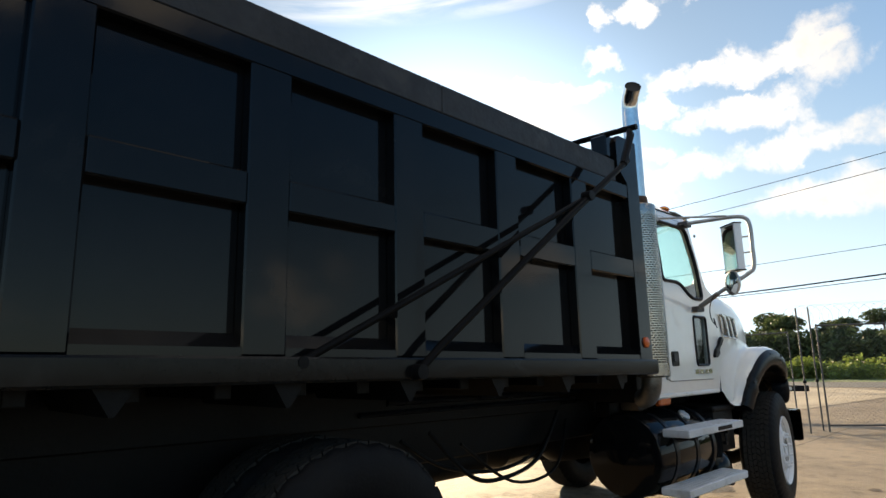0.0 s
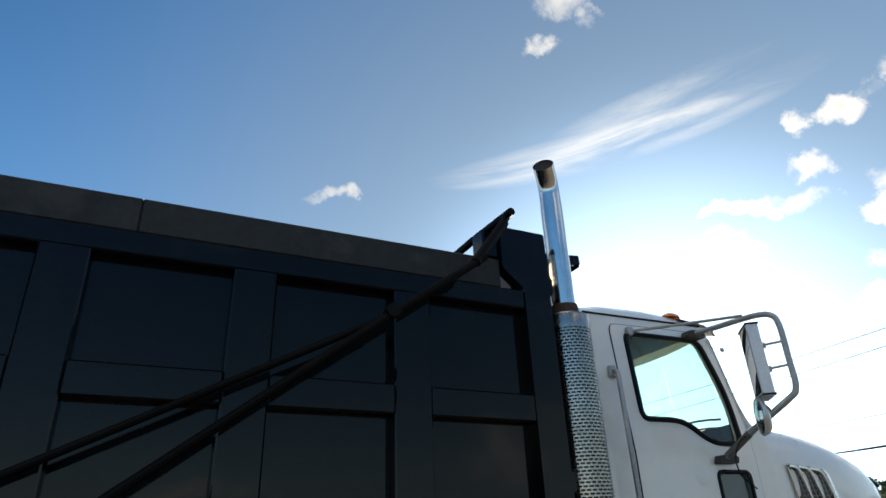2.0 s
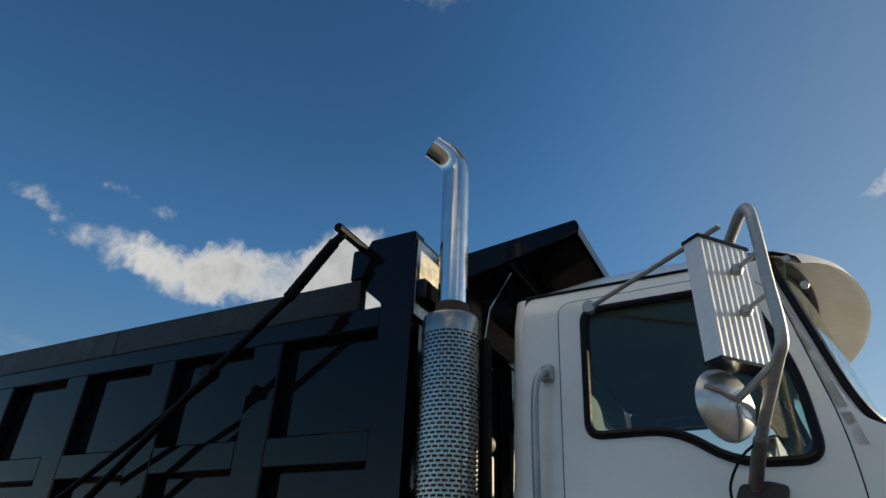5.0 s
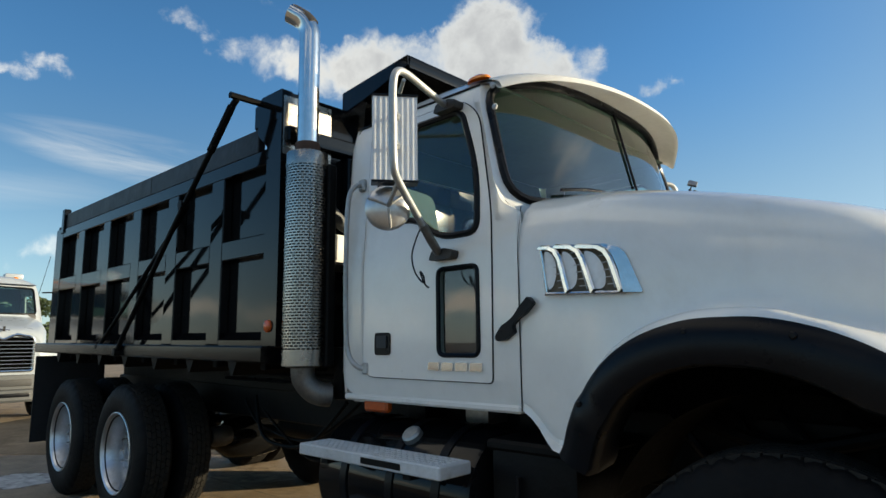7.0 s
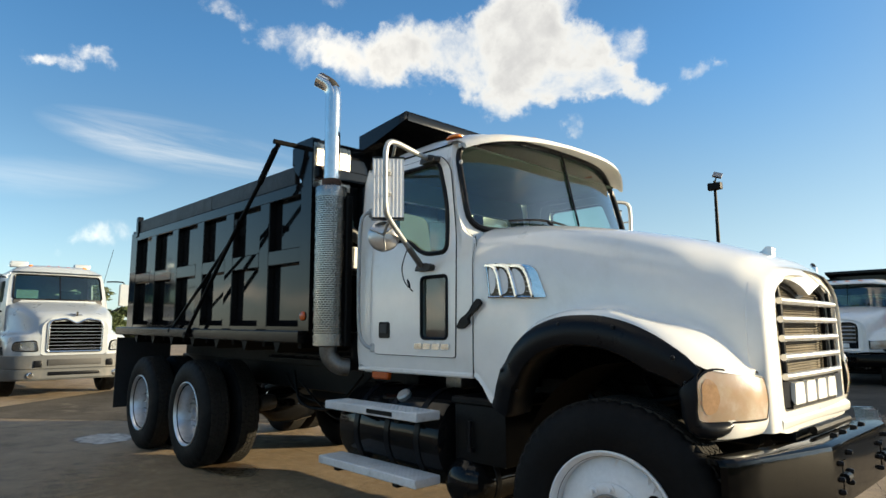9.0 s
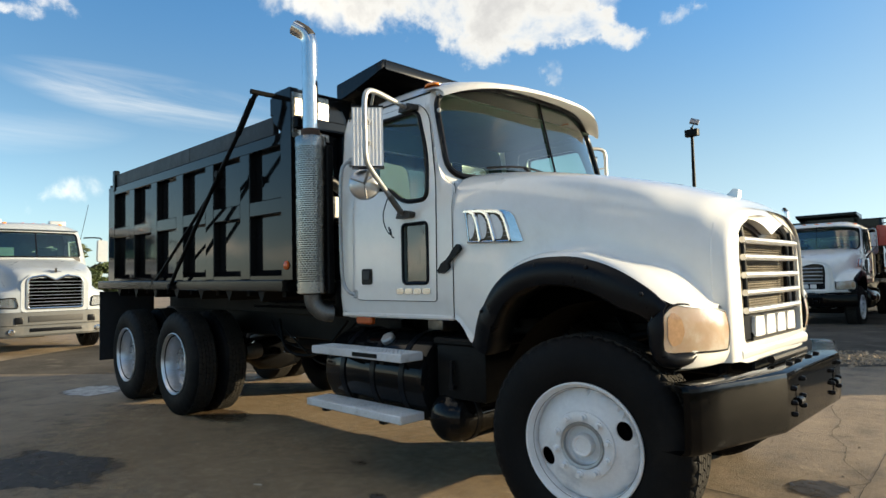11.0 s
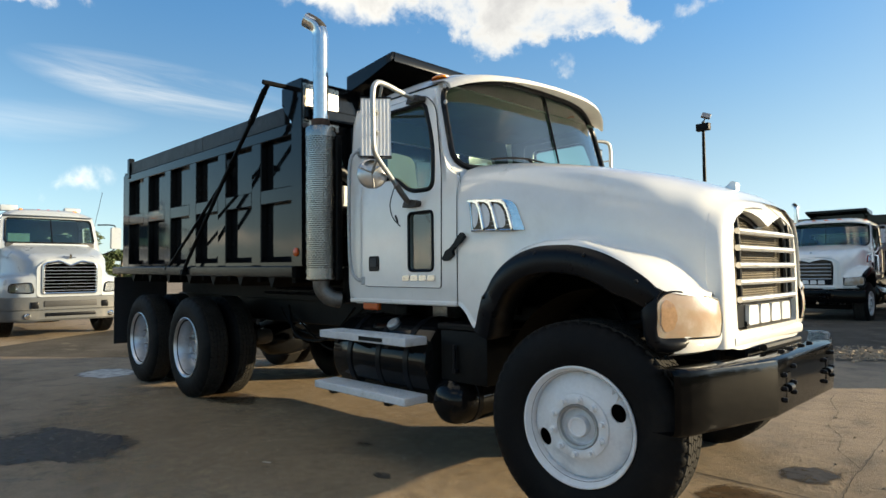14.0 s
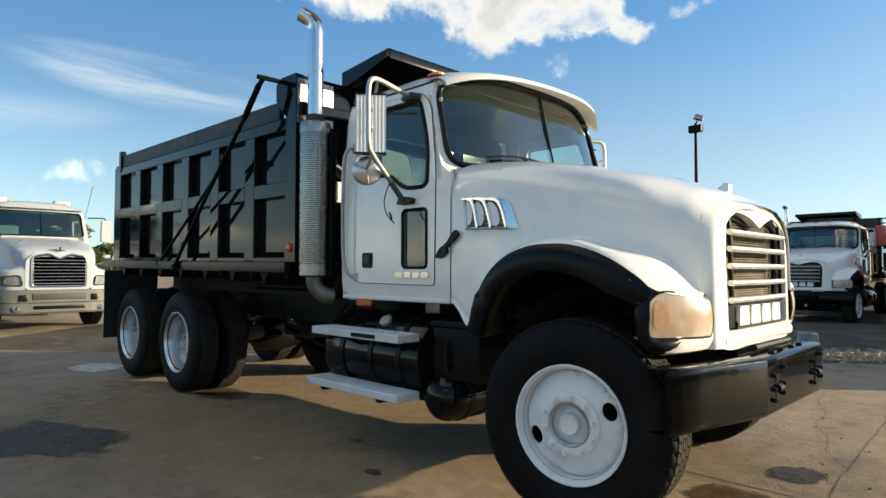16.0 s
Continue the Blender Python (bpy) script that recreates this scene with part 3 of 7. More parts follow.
def prism(poly, axis, a, b, bevel=0.0):
    """A flat polygon of pairs pushed from a to b along an axis."""
    put = {"x": lambda h, u, w: (h, u, w), "y": lambda h, u, w: (u, h, w), "z": lambda h, u, w: (u, w, h)}[axis]
    n = len(poly)
    g = Geo().add([put(a, *p) for p in poly] + [put(b, *p) for p in poly], [tuple(range(n))[::-1], tuple(range(n, 2 * n))] + [(i, (i + 1) % n, n + (i + 1) % n, n + i) for i in range(n)])
    return g


def interp(x, table):
    return float(np.interp(x, [t[0] for t in table], [t[1] for t in table]))


def smooth(x, table):
    """A gentle curve through (x, value) pairs."""
    n = len(table)
    if x <= table[0][0]:
        return table[0][1]
    if x >= table[-1][0]:
        return table[-1][1]
    i = next(k for k in range(n - 1) if table[k][0] <= x <= table[k + 1][0])
    (x0, y0), (x1, y1) = table[i], table[i + 1]
    d = (y1 - y0) / (x1 - x0)

    def slope(k):
        if k == 0 or k == n - 1:
            return d
        a = (table[k][1] - table[k - 1][1]) / (table[k][0] - table[k - 1][0])
        b = (table[k + 1][1] - table[k][1]) / (table[k + 1][0] - table[k][0])
        return 0.0 if a * b < 0 else 0.5 * (a + b)

    h, t = x1 - x0, (x - x0) / (x1 - x0)
    return (2 * t ** 3 - 3 * t * t + 1) * y0 + (t ** 3 - 2 * t * t + t) * h * slope(i) + (3 * t * t - 2 * t ** 3) * y1 + (t ** 3 - t * t) * h * slope(i + 1)


def flipped(geo):
    """The same on the truck's other side."""
    return Geo().add([(x, -y, z) for x, y, z in geo.v], [q[::-1] for q in geo.f])


def bolt(r=0.014, h=0.012):
    return lathe([(0, -h), (r * 0.55, -h), (r * 0.9, -h * 0.7), (r, 0)], 6)


# ---- the ground ----
def blot(points, z, steps=5, jag=0.0, seed=1):
    """A flat irregular patch."""
    rnd = random.Random(seed)
    cx, cy = sum(p[0] for p in points) / len(points), sum(p[1] for p in points) / len(points)
    loop = spline([(cx + (x - cx) * 1.3, cy + (y - cy) * 1.3, 0) for x, y in points], steps, True)
    loop = [Vector((p.x + rnd.uniform(-jag, jag), p.y + rnd.uniform(-jag, jag), z)) for p in loop]
    return Geo().add([p[:] for p in loop], [tuple(range(len(loop)))])


def strip(points, width, z, seed=1, wander=0.0):
    """A narrow flat band along a line of points."""
    rnd = random.Random(seed)
    v, f = [], []
    for i, p in enumerate(points):
        a, b = Vector(points[max(i - 1, 0)]), Vector(points[min(i + 1, len(points) - 1)])
        d = (b - a).normalized()
        nrm, w, o = Vector((-d.y, d.x)), width * rnd.uniform(0.5, 1.3) / 2, rnd.uniform(-wander, wander)
        c = Vector(p) + nrm * o
        v += [(c.x + nrm.x * w, c.y + nrm.y * w, z), (c.x - nrm.x * w, c.y - nrm.y * w, z)]
        if i:
            f.append((2 * i - 2, 2 * i - 1, 2 * i + 1, 2 * i))
    return Geo().add(v, f)


def line(a, b, n):
    return [(a[0] + (b[0] - a[0]) * k / n, a[1] + (b[1] - a[1]) * k / n) for k in range(n + 1)]


ground = part("ground", Geo().add([(-2500, -2500, 0), (2500, -2500, 0), (2500, 2500, 0), (-2500, 2500, 0)], [(0, 1, 2, 3)]), CONCRETE)
tagged(ground, "old stained concrete truck yard with grit and oil marks", "ground", kind="structure")
for n, (a, b) in enumerate([((-14, 0.13), (12, 0.1)), ((-14, 5.6), (12, 5.5)), ((-14, -5.4), (8, -5.4)), ((-9.2, -14), (-9.2, 14))]):
    part("slab_joint", strip(line(a, b, 60), 0.011, 0.003, n, 0.004), JOINT, ground)
for n, pts in enumerate([[(0.03, 3.6), (0.1, 3.1), (0.28, 2.6), (0.32, 2.1), (0.5, 1.7), (0.58, 1.3), (0.74, 1.0), (0.8, 0.86), (0.72, 0.7), (0.8, 0.5)],
                         [(0.6, 4.6), (0.65, 3.65), (0.7, 2.99), (0.745, 2.2), (0.76, 1.58), (0.79, 1.1), (0.8, 0.65), (0.84, 0.2)], [(-0.2, 2.2), (0.1, 2.0), (0.4, 2.05)], [(-8.0, -0.4), (-7.2, -0.9), (-6.4, -0.8), (-5.6, -1.5)]]):
    part("crack", strip([p[:2] for p in spline([(x, y, 0) for x, y in pts], 9)], 0.0055, 0.003, n + 9, 0.009), JOINT, ground)
# warm sunlight painted on the concrete under and beside the truck
part("dust_film", blot([(-5.6, -1.6), (-4.4, -2.1), (-2.4, -2.5), (-0.9, -2.2), (-0.3, -0.6), (-0.8, 0.9), (-2.6, 1.4), (-4.6, 1.2), (-5.7, 0.0)], 0.004, 8, 0.05, 21), WARMLIGHT, ground)
part("damp_patch", blot([(-4.3, -2.9), (-4.25, -2.55), (-3.95, -2.42), (-3.6, -2.25), (-3.35, -2.16), (-3.28, -2.35), (-3.1, -2.5), (-3.25, -2.66), (-3.4, -2.75), (-3.5, -2.95), (-3.9, -3.1)], 0.005, 8, 0.02, 3), WET, ground)
part("damp_patch", blot([(0.44, 0.42), (0.5, 0.62), (0.68, 0.72), (0.72, 0.5), (0.6, 0.38)], 0.005, 7, 0.022, 4), WET, ground)
part("oil_patch", blot([(0.25, -0.15), (0.4, 0.02), (0.62, -0.06), (0.7, -0.3), (0.45, -0.42)], 0.005, 7, 0.022, 5), BROWNSTAIN, ground)
part("oil_patch", blot([(-4.8, -1.02), (-4.35, -1.05), (-4.1, -0.88), (-4.3, -0.7), (-4.75, -0.7)], 0.005, 7, 0.02, 6), BROWNSTAIN, ground)
part("dried_puddle", blot([(-7.45, -1.5), (-7.2, -1.55), (-6.9, -1.35), (-6.95, -1.05), (-7.4, -1.0), (-7.65, -1.2)], 0.005, 7, 0.05, 7), PALE, ground)
part("paint_fleck", strip(line((-2.2, -1.74), (-2.1, -1.69), 6), 0.022, 0.006, 2), PALE, ground)
for n in range(13):
    rnd = random.Random(n + 50)
    x, y, r = rnd.uniform(-6, 2), rnd.uniform(-2.6, 3.5), rnd.uniform(0.015, 0.06)
    part("oil_spot", blot([(x + r * 1.5 * math.cos(k) * rnd.uniform(0.6, 1.2), y + r * math.sin(k) * rnd.uniform(0.6, 1.2)) for k in np.linspace(0, 5.6, 8)], 0.006, 3, 0.004, n), WET if n % 3 else BROWNSTAIN, ground)
rnd = random.Random(77)
grit = Geo()
for _ in range(520):
    x, y = rnd.uniform(-7, 3), rnd.uniform(-2.6, 3.5)
    r = 0.004 + 0.009 * rnd.random() ** 3
    p = [Vector((x + r * rnd.uniform(0.6, 1.5) * dx, y + r * rnd.uniform(0.6, 1.5) * dy, max(0.0, r * (0.5 + rnd.uniform(0.4, 0.8) * dz)))) for dx, dy, dz in ((1, 0, -0.6), (-0.5, 0.9, -0.6), (-0.5, -0.9, -0.6), (0.1, 0.1, 1))]
    grit.add([q[:] for q in p], [(0, 1, 2), (0, 3, 1), (1, 3, 2), (2, 3, 0)])
tagged(part("grit", grit, GRIT, None), "small pale stones and grit scattered on the concrete", "gravel", kind="stuff")
# a strip of pale gravel and dark dirt at the slab's far edge
def across(u, v):
    """Along and beyond the slab's far edge."""
    return (-0.58 + 0.775 * u - 0.632 * v, 6.13 + 0.632 * u + 0.775 * v)


dirt = part("dirt_bed", Geo().add([(*across(u, v), 0.006) for u, v in ((-14, 0), (9, 0), (9, 24), (-14, 24))], [(0, 1, 2, 3)]), DIRT)
tagged(dirt, "dark rough dirt ground under the far row of trucks", "dirt", kind="structure")
stones = Geo()
rnd = random.Random(91)
for _ in range(2600):
    x, y = across(rnd.uniform(-3, 5), rnd.triangular(-0.15, 1.9, 0.7))
    r = 0.012 + 0.03 * rnd.random() ** 2
    a = rnd.uniform(0, 6.28)
    p = [(x + r * rnd.uniform(0.8, 1.5) * math.cos(a + q), y + r * rnd.uniform(0.7, 1.3) * math.sin(a + q), 0.004) for q in (0, 1.57, 3.14, 4.71)] + [(x + 0.2 * r, y, r * rnd.uniform(0.7, 1.2)), (x - 0.4 * r, y + 0.2 * r, r * rnd.uniform(0.5, 1.0))]
    stones.add(p, [(0, 1, 4), (1, 2, 5), (1, 5, 4), (2, 3, 5), (3, 0, 4), (3, 4, 5)])
tagged(part("gravel_strip", stones, PEBBLE, None), "strip of pale gravel at the edge of the concrete", "gravel", kind="stuff")
# beyond the fence: dirt, road, verge
road = part("road", Geo().add([(27, -400, 0.008), (34, -400, 0.008), (34, 400, 0.008), (27, 400, 0.008)], [(0, 1, 2, 3)]), ASPHALT)
tagged(road, "grey asphalt road beyond the yard gate", "road", kind="structure")
verge = part("verge", Geo().add([(34, -400, 0.012), (60, -400, 0.012), (60, 400, 0.012), (34, 400, 0.012)], [(0, 1, 2, 3)]), GRASS)
tagged(verge, "sunlit green grass verge along the road", "grass", kind="structure")
apron = part("dirt_apron", Geo().add([(12.5, 2.2, 0.012), (22, 1.2, 0.012), (26, 4, 0.012), (26, 14, 0.012), (14, 12, 0.012)], [(0, 1, 2, 3, 4)]), SAND)
tagged(apron, "pale dirt apron between the gate and the road", "dirt", kind="structure")

# ---- the dump truck ----
truck = thing("dump_truck", "white conventional dump truck with glossy black steel dump body", "dump truck")


def tilt(x, y, z):
    """The dump body sits a little higher at its tail."""
    return (x, y, z + (-2.5 - x) * 0.012)


XF, XR, YB, YP = -2.5, -6.85, 1.222, 1.152
WIN = [(-2.655 - 0.693 * k - 0.52, -2.655 - 0.693 * k) for k in range(6)]
dump = part("dump_body", box(XR + 0.05, XF, -1.1, 1.1, 1.30, 1.34, 0.004).mapped(tilt), BLACK, truck, "glossy black steel dump body with boxed ribs")
for s in (-1, 1):
    part("side_plate", box(XR + 0.02, XF - 0.02, s * YP - 0.006, s * YP + 0.006, 1.33, 2.55, 0.002).mapped(tilt), BLACK, dump, "glossy black side plate")
for s in (-1, 1):
    y0, y1 = sorted((s * (YP + 0.004), s * YB))
    edges = [(WIN[k + 1][1], WIN[k][0]) for k in range(5)]
    for a, b in edges:
        part("post", box(a, b, y0, y1, 1.37, 2.46, 0.007).mapped(tilt), BLACK, dump)
    part("post", prism(rounded([(XF, 1.36), (XF, 2.89), (XF - 0.235, 2.89), (XF - 0.27, 2.83), (XF - 0.27, 2.66), (XF - 0.155, 2.56), (XF - 0.155, 1.36)], 0.012, 3), "y", *(y0 - 0.002, y1 + 0.002)).mapped(tilt), BLACK, dump, "taller front corner post")
    part("post", box(XR - 0.02, WIN[5][0], y0 - 0.002, y1 + 0.002, 1.36, 2.56, 0.007).mapped(tilt), BLACK, dump)
    part("post_cap", box(XR + 0.16, XR + 0.24, *sorted((s * 1.17, s * 1.235)), 2.5, 2.76, 0.008).mapped(tilt), BLACK, dump)
    part("top_rail", box(XR, XF - 0.157, y0, y1 + s * 0.001, 2.452, 2.55, 0.007).mapped(tilt), BLACK, dump)
    for a, b in WIN:
        part("mid_rail", box(a - 0.002, b + 0.002, y0, y1 - s * 0.0, 1.905, 2.03, 0.007).mapped(tilt), BLACK, dump)
        # sloping sheet at the foot of each bay
        part("foot_sheet", prism([(s * 1.158, 1.37), (s * (YB - 0.002), 1.37), (s * (YB - 0.002), 1.4), (s * 1.158, 1.45)], "x", a - 0.002, b + 0.002).mapped(tilt), BLACK, dump)
    # bottom rail: a shallow channel with a sloping top
    part("bottom_rail", prism([(s * 1.15, 1.275), (s * 1.275, 1.275), (s * 1.285, 1.285), (s * 1.286, 1.32), (s * 1.285, 1.36), (s * 1.277, 1.368), (s * 1.15, 1.372)], "x", XF - 0.05, -7.08).mapped(tilt), RAIL, dump, "scuffed black lower side rail")
    for a, b in ((-2.78, -4.42), (-4.421, -6.6)):
        part("sideboard", box(b, a, *sorted((s * 1.16, s * 1.212)), 2.552, 2.705, 0.006).mapped(tilt), BOARD, dump, "weathered black painted sideboard")
    for k in range(7):
        x = -2.95 - 0.575 * k
        part("gusset", prism([(x - 0.06, 1.276), (x + 0.06, 1.276), (x + 0.008, 1.19), (x - 0.008, 1.19)], "y", *sorted((s * 0.55, s * 1.24))).mapped(tilt), CHASSIS, dump)
    part("sill", box(XR + 0.1, XF - 0.05, *sorted((s * 0.40, s * 0.50)), 1.02, 1.285, 0.006).mapped(tilt), CHASSIS, dump)
    lamp = part("marker_lamp", lathe([(0, -0.022), (0.02, -0.02), (0.034, -0.012), (0.036, 0.0)], 20), DULLAMBER, dump, "round amber side marker lamp", at=pose(-2.58, -1.224 * -s if s > 0 else -1.224, 1.482, 0, 0, 180 if s > 0 else 0))
for k in range(14):
    x = -2.75 - 0.3 * k
    part("crossmember", box(x - 0.03, x + 0.03, -1.15, 1.15, 1.225, 1.31, 0.004).mapped(tilt), CHASSIS, dump)
# front wall with ribs and the cab shield over it
part("front_wall", box(XF - 0.03, XF - 0.012, -1.21, 1.21, 1.36, 2.885, 0.002).mapped(tilt), BLACK, dump, "black front wall of the dump body")
for y in (-0.72, -0.24, 0.24, 0.72):
    part("wall_rib", box(XF - 0.014, XF + 0.06, y - 0.05, y + 0.05, 1.36, 2.55, 0.01).mapped(tilt), BLACK, dump)
for z in (1.6, 2.56):
    part("wall_rib", box(XF - 0.014, XF + 0.045, -1.2, 1.2, z, z + 0.1, 0.01).mapped(tilt), BLACK, dump)
part("tailgate", box(XR - 0.05, XR - 0.02, -1.2, 1.2, 1.38, 2.6, 0.006).mapped(tilt), BLACK, dump)
for s in (-1, 1):
    part("shield_cheek", prism([(XF - 0.02, 2.86), (XF - 0.02, 3.0), (-1.91, 3.06), (-1.905, 3.0), (-2.02, 2.97), (-2.3, 2.90)], "y", *sorted((s * 0.745, s * 0.76))), BLACK, dump)
    part("shield_brace", prism([(XF + 0.05, 2.58), (XF + 0.02, 2.9), (-2.3, 2.93), (-2.42, 2.75)], "y", *sorted((s * 0.6, s * 0.615))), BLACK, dump)
part("cab_shield", joined(loft([[(XF - 0.02, y, 3.0 + 0.002 * 0), (-2.2, y, 3.034), (-1.95, y, 3.058), (-1.908, y, 3.06), (-1.9, y, 3.035), (-1.905, y, 2.985)] for y in np.linspace(-0.745, 0.745, 9)]),
                          loft([[(XF - 0.02, y, 2.985), (-2.2, y, 3.019), (-1.95, y, 3.043), (-1.92, y, 3.035), (-1.922, y, 2.985)] for y in np.linspace(-0.745, 0.745, 9)])), BLACK, dump, "black canopy plate over the cab roof")
part("corner_plate", box(XF + 0.002, XF + 0.006, -1.214, -0.87, 2.49, 2.85, 0.001), BAREPLATE, dump, "bare bright metal plate on the front corner")
part("wall_head", box(XF - 0.03, XF - 0.01, -0.76, 0.76, 2.88, 3.0, 0.004), BLACK, dump)
# tarp arm with its cross bar
arm_path = [(-4.68, -1.30, 1.34), (-4.55, -1.31, 1.45), (-3.6, -1.37, 2.16), (-2.97, -1.405, 2.61)]
tarp = part("tarp_arm", tube(arm_path, 0.018, 10), ARMBLACK, truck, "thin black tarp arm pivoted on the lower rail")
part("arm_sleeve", tube([(-3.02, -1.402, 2.575), (-2.83, -1.37, 2.83)], 0.025, 8), ARMBLACK, tarp)
part("arm_tip", tube([(-2.86, -1.375, 2.80), (-2.80, -1.35, 2.88)], 0.02, 8), ARMBLACK, tarp)
part("cross_bar", tube([(-2.80, -1.40, 2.885), (-2.82, -1.0, 2.895), (-2.84, 0.0, 2.9), (-2.82, 1.38, 2.885)], 0.021, 8), ARMBLACK, tarp)
part("strut", tube([(-3.41, -1.355, 2.295), (-4.2, -1.31, 1.895), (-5.2, -1.262, 1.39)], 0.015, 10), ARMBLACK, tarp, "second thin black strut of the tarp arm")
part("strut_pivot", lathe([(0, -0.02), (0.022, -0.018), (0.024, 0.0), (0.024, 0.03), (0, 0.03)], 14), CHASSIS, tarp, at=pose(-5.22, -1.27, 1.38))
part("pivot_plate", lathe([(0, -0.03), (0.03, -0.028), (0.034, 0.0), (0.034, 0.03), (0, 0.03)], 18), CHASSIS, tarp, at=pose(-4.68, -1.30, 1.335))
part("arm_joint", lathe([(0, -0.03), (0.03, -0.028), (0.03, 0.03), (0, 0.03)], 12), CHASSIS, tarp, at=pose(-3.42, -1.38, 2.3))
part("bar_bracket", box(-2.86, -2.72, -1.2, -1.08, 2.72, 2.88, 0.01), BLACK, tarp)

# chassis
chassis = part("chassis_frame", joined(*[box(-7.0, 0.42, *sorted((s * 0.36, s * 0.45)), 0.80, 1.07, 0.01) for s in (-1, 1)]), CHASSIS, truck, "black steel ladder frame")
for x in (-6.9, -6.2, -5.55, -4.8, -3.9, -3.0, -2.2, -1.2, 0.5):
    part("frame_crossmember", box(x - 0.06, x + 0.06, -0.37, 0.37, 0.82, 1.03, 0.01), CHASSIS, chassis)
part("hose", tube(spline([(-2.6, -0.5, 1.02), (-2.9, -0.56, 0.8), (-3.3, -0.52, 0.7), (-3.8, -0.54, 0.78), (-4.1, -0.5, 0.95)], 6), 0.012, 8), CHASSIS, chassis)
part("hose", tube(spline([(-2.5, -0.5, 0.95), (-2.8, -0.6, 0.66), (-3.2, -0.55, 0.62), (-3.7, -0.58, 0.9)], 6), 0.01, 8), CHASSIS, chassis)
part("hose", tube(spline([(-2.7, -0.56, 1.0), (-3.0, -0.6, 0.74), (-3.35, -0.58, 0.66), (-3.65, -0.6, 0.72), (-3.9, -0.52, 0.98)], 6), 0.014, 8), CHASSIS, chassis)
part("frame_pipe", tube([(-4.2, -0.50, 1.165), (-2.3, -0.50, 1.15)], 0.02, 8), SATIN, chassis, "black hydraulic pipe along the frame")
part("frame_pipe", tube([(-4.4, -0.52, 1.11), (-2.4, -0.52, 1.10)], 0.014, 8), SATIN, chassis)
part("hoist_cylinder", tube([(-2.7, 0, 0.72), (-3.1, 0, 0.78), (-4.2, 0, 0.98)], [0.13, 0.13, 0.09], 16), CHASSIS, chassis)
for s in (-1, 1):
    part("reservoir", lathe([(0, -3.95), (0.07, -3.94), (0.1, -3.91), (0.11, -3.87), (0.11, -3.2), (0.1, -3.16), (0.07, -3.13), (0, -3.12)], 20, "x").mapped(lambda x, y, z: (x, y + s * 0.21, z + 0.74)), CHASSIS, chassis)
part("gearbox", tube([(-0.9, 0, 0.85), (-1.5, 0, 0.8), (-2.0, 0, 0.75), (-2.15, 0, 0.74)], [0.3, 0.28, 0.2, 0.1], 14), CHASSIS, chassis)
part("drive_shaft", tube([(-1.9, 0, 0.72), (-4.6, 0, 0.6)], 0.06, 14), CHASSIS, chassis)
for x in (-4.884, -6.309):
    part("rear_axle", tube([(x, -0.95, 0.53), (x, -0.35, 0.53), (x, -0.24, 0.53), (x, 0, 0.53), (x, 0.24, 0.53), (x, 0.35, 0.53), (x, 0.95, 0.53)], [0.08, 0.08, 0.17, 0.2, 0.17, 0.08, 0.08], 18), BLACK, chassis)
part("front_axle", tube([(0, -0.9, 0.5), (0, -0.7, 0.42), (0, 0.7, 0.42), (0, 0.9, 0.5)], 0.06, 12), CHASSIS, chassis)
for s in (-1, 1):
    part("leaf_spring", joined(*[tube(spline([(-0.7 + 0.08 * k, s * 0.41, 0.72 - 0.03 * k), (0, s * 0.41, 0.55 - 0.02 * k), (0.66 - 0.08 * k, s * 0.41, 0.74 - 0.03 * k)], 6), 0.035, 6, flatten=0.35) for k in range(3)]), CHASSIS, chassis)
    part("walking_beam", tube([(-6.3, s * 0.47, 0.55), (-5.6, s * 0.47, 0.7), (-4.9, s * 0.47, 0.55)], [0.08, 0.13, 0.08], 12), CHASSIS, chassis)
    part("brake_chamber", lathe([(0, -0.09), (0.07, -0.09), (0.085, -0.05), (0.085, 0.05), (0.07, 0.09), (0, 0.09)], 18), HOTSTEEL, chassis, at=pose(-4.5, s * 0.5, 0.62))
engine = part("engine", joined(box(-0.85, 0.32, -0.36, 0.36, 0.72, 1.45, 0.06), box(-0.6, 0.2, -0.44, -0.34, 1.0, 1.3, 0.03)), GRIME, truck, "dark greasy engine inside the wheel arch")
for k in range(5):
    part("engine_hose", tube(spline([(-0.6 + 0.22 * k, -0.45, 1.1), (-0.5 + 0.22 * k, -0.52, 1.0 + 0.04 * (k % 2)), (-0.42 + 0.2 * k, -0.46, 0.86)], 5), 0.02, 8), GRIME if k % 2 else SATIN, engine)
part("air_pipe", tube(spline([(-0.45, -0.5, 1.05), (-0.1, -0.55, 0.98), (0.3, -0.5, 1.08)], 6), 0.03, 10), CHASSIS, engine)
part("inner_wing", loft([[(0.66 * math.cos(a), y, 0.55 + 0.66 * math.sin(a)) for a in np.linspace(0.8, 2.75, 24)] for y in (-0.95, -0.5)]), GRIME, engine)
part("inner_wing", loft([[(0.66 * math.cos(a), y, 0.55 + 0.66 * math.sin(a)) for a in np.linspace(0.8, 2.75, 24)] for y in (0.95, 0.5)]), GRIME, engine)


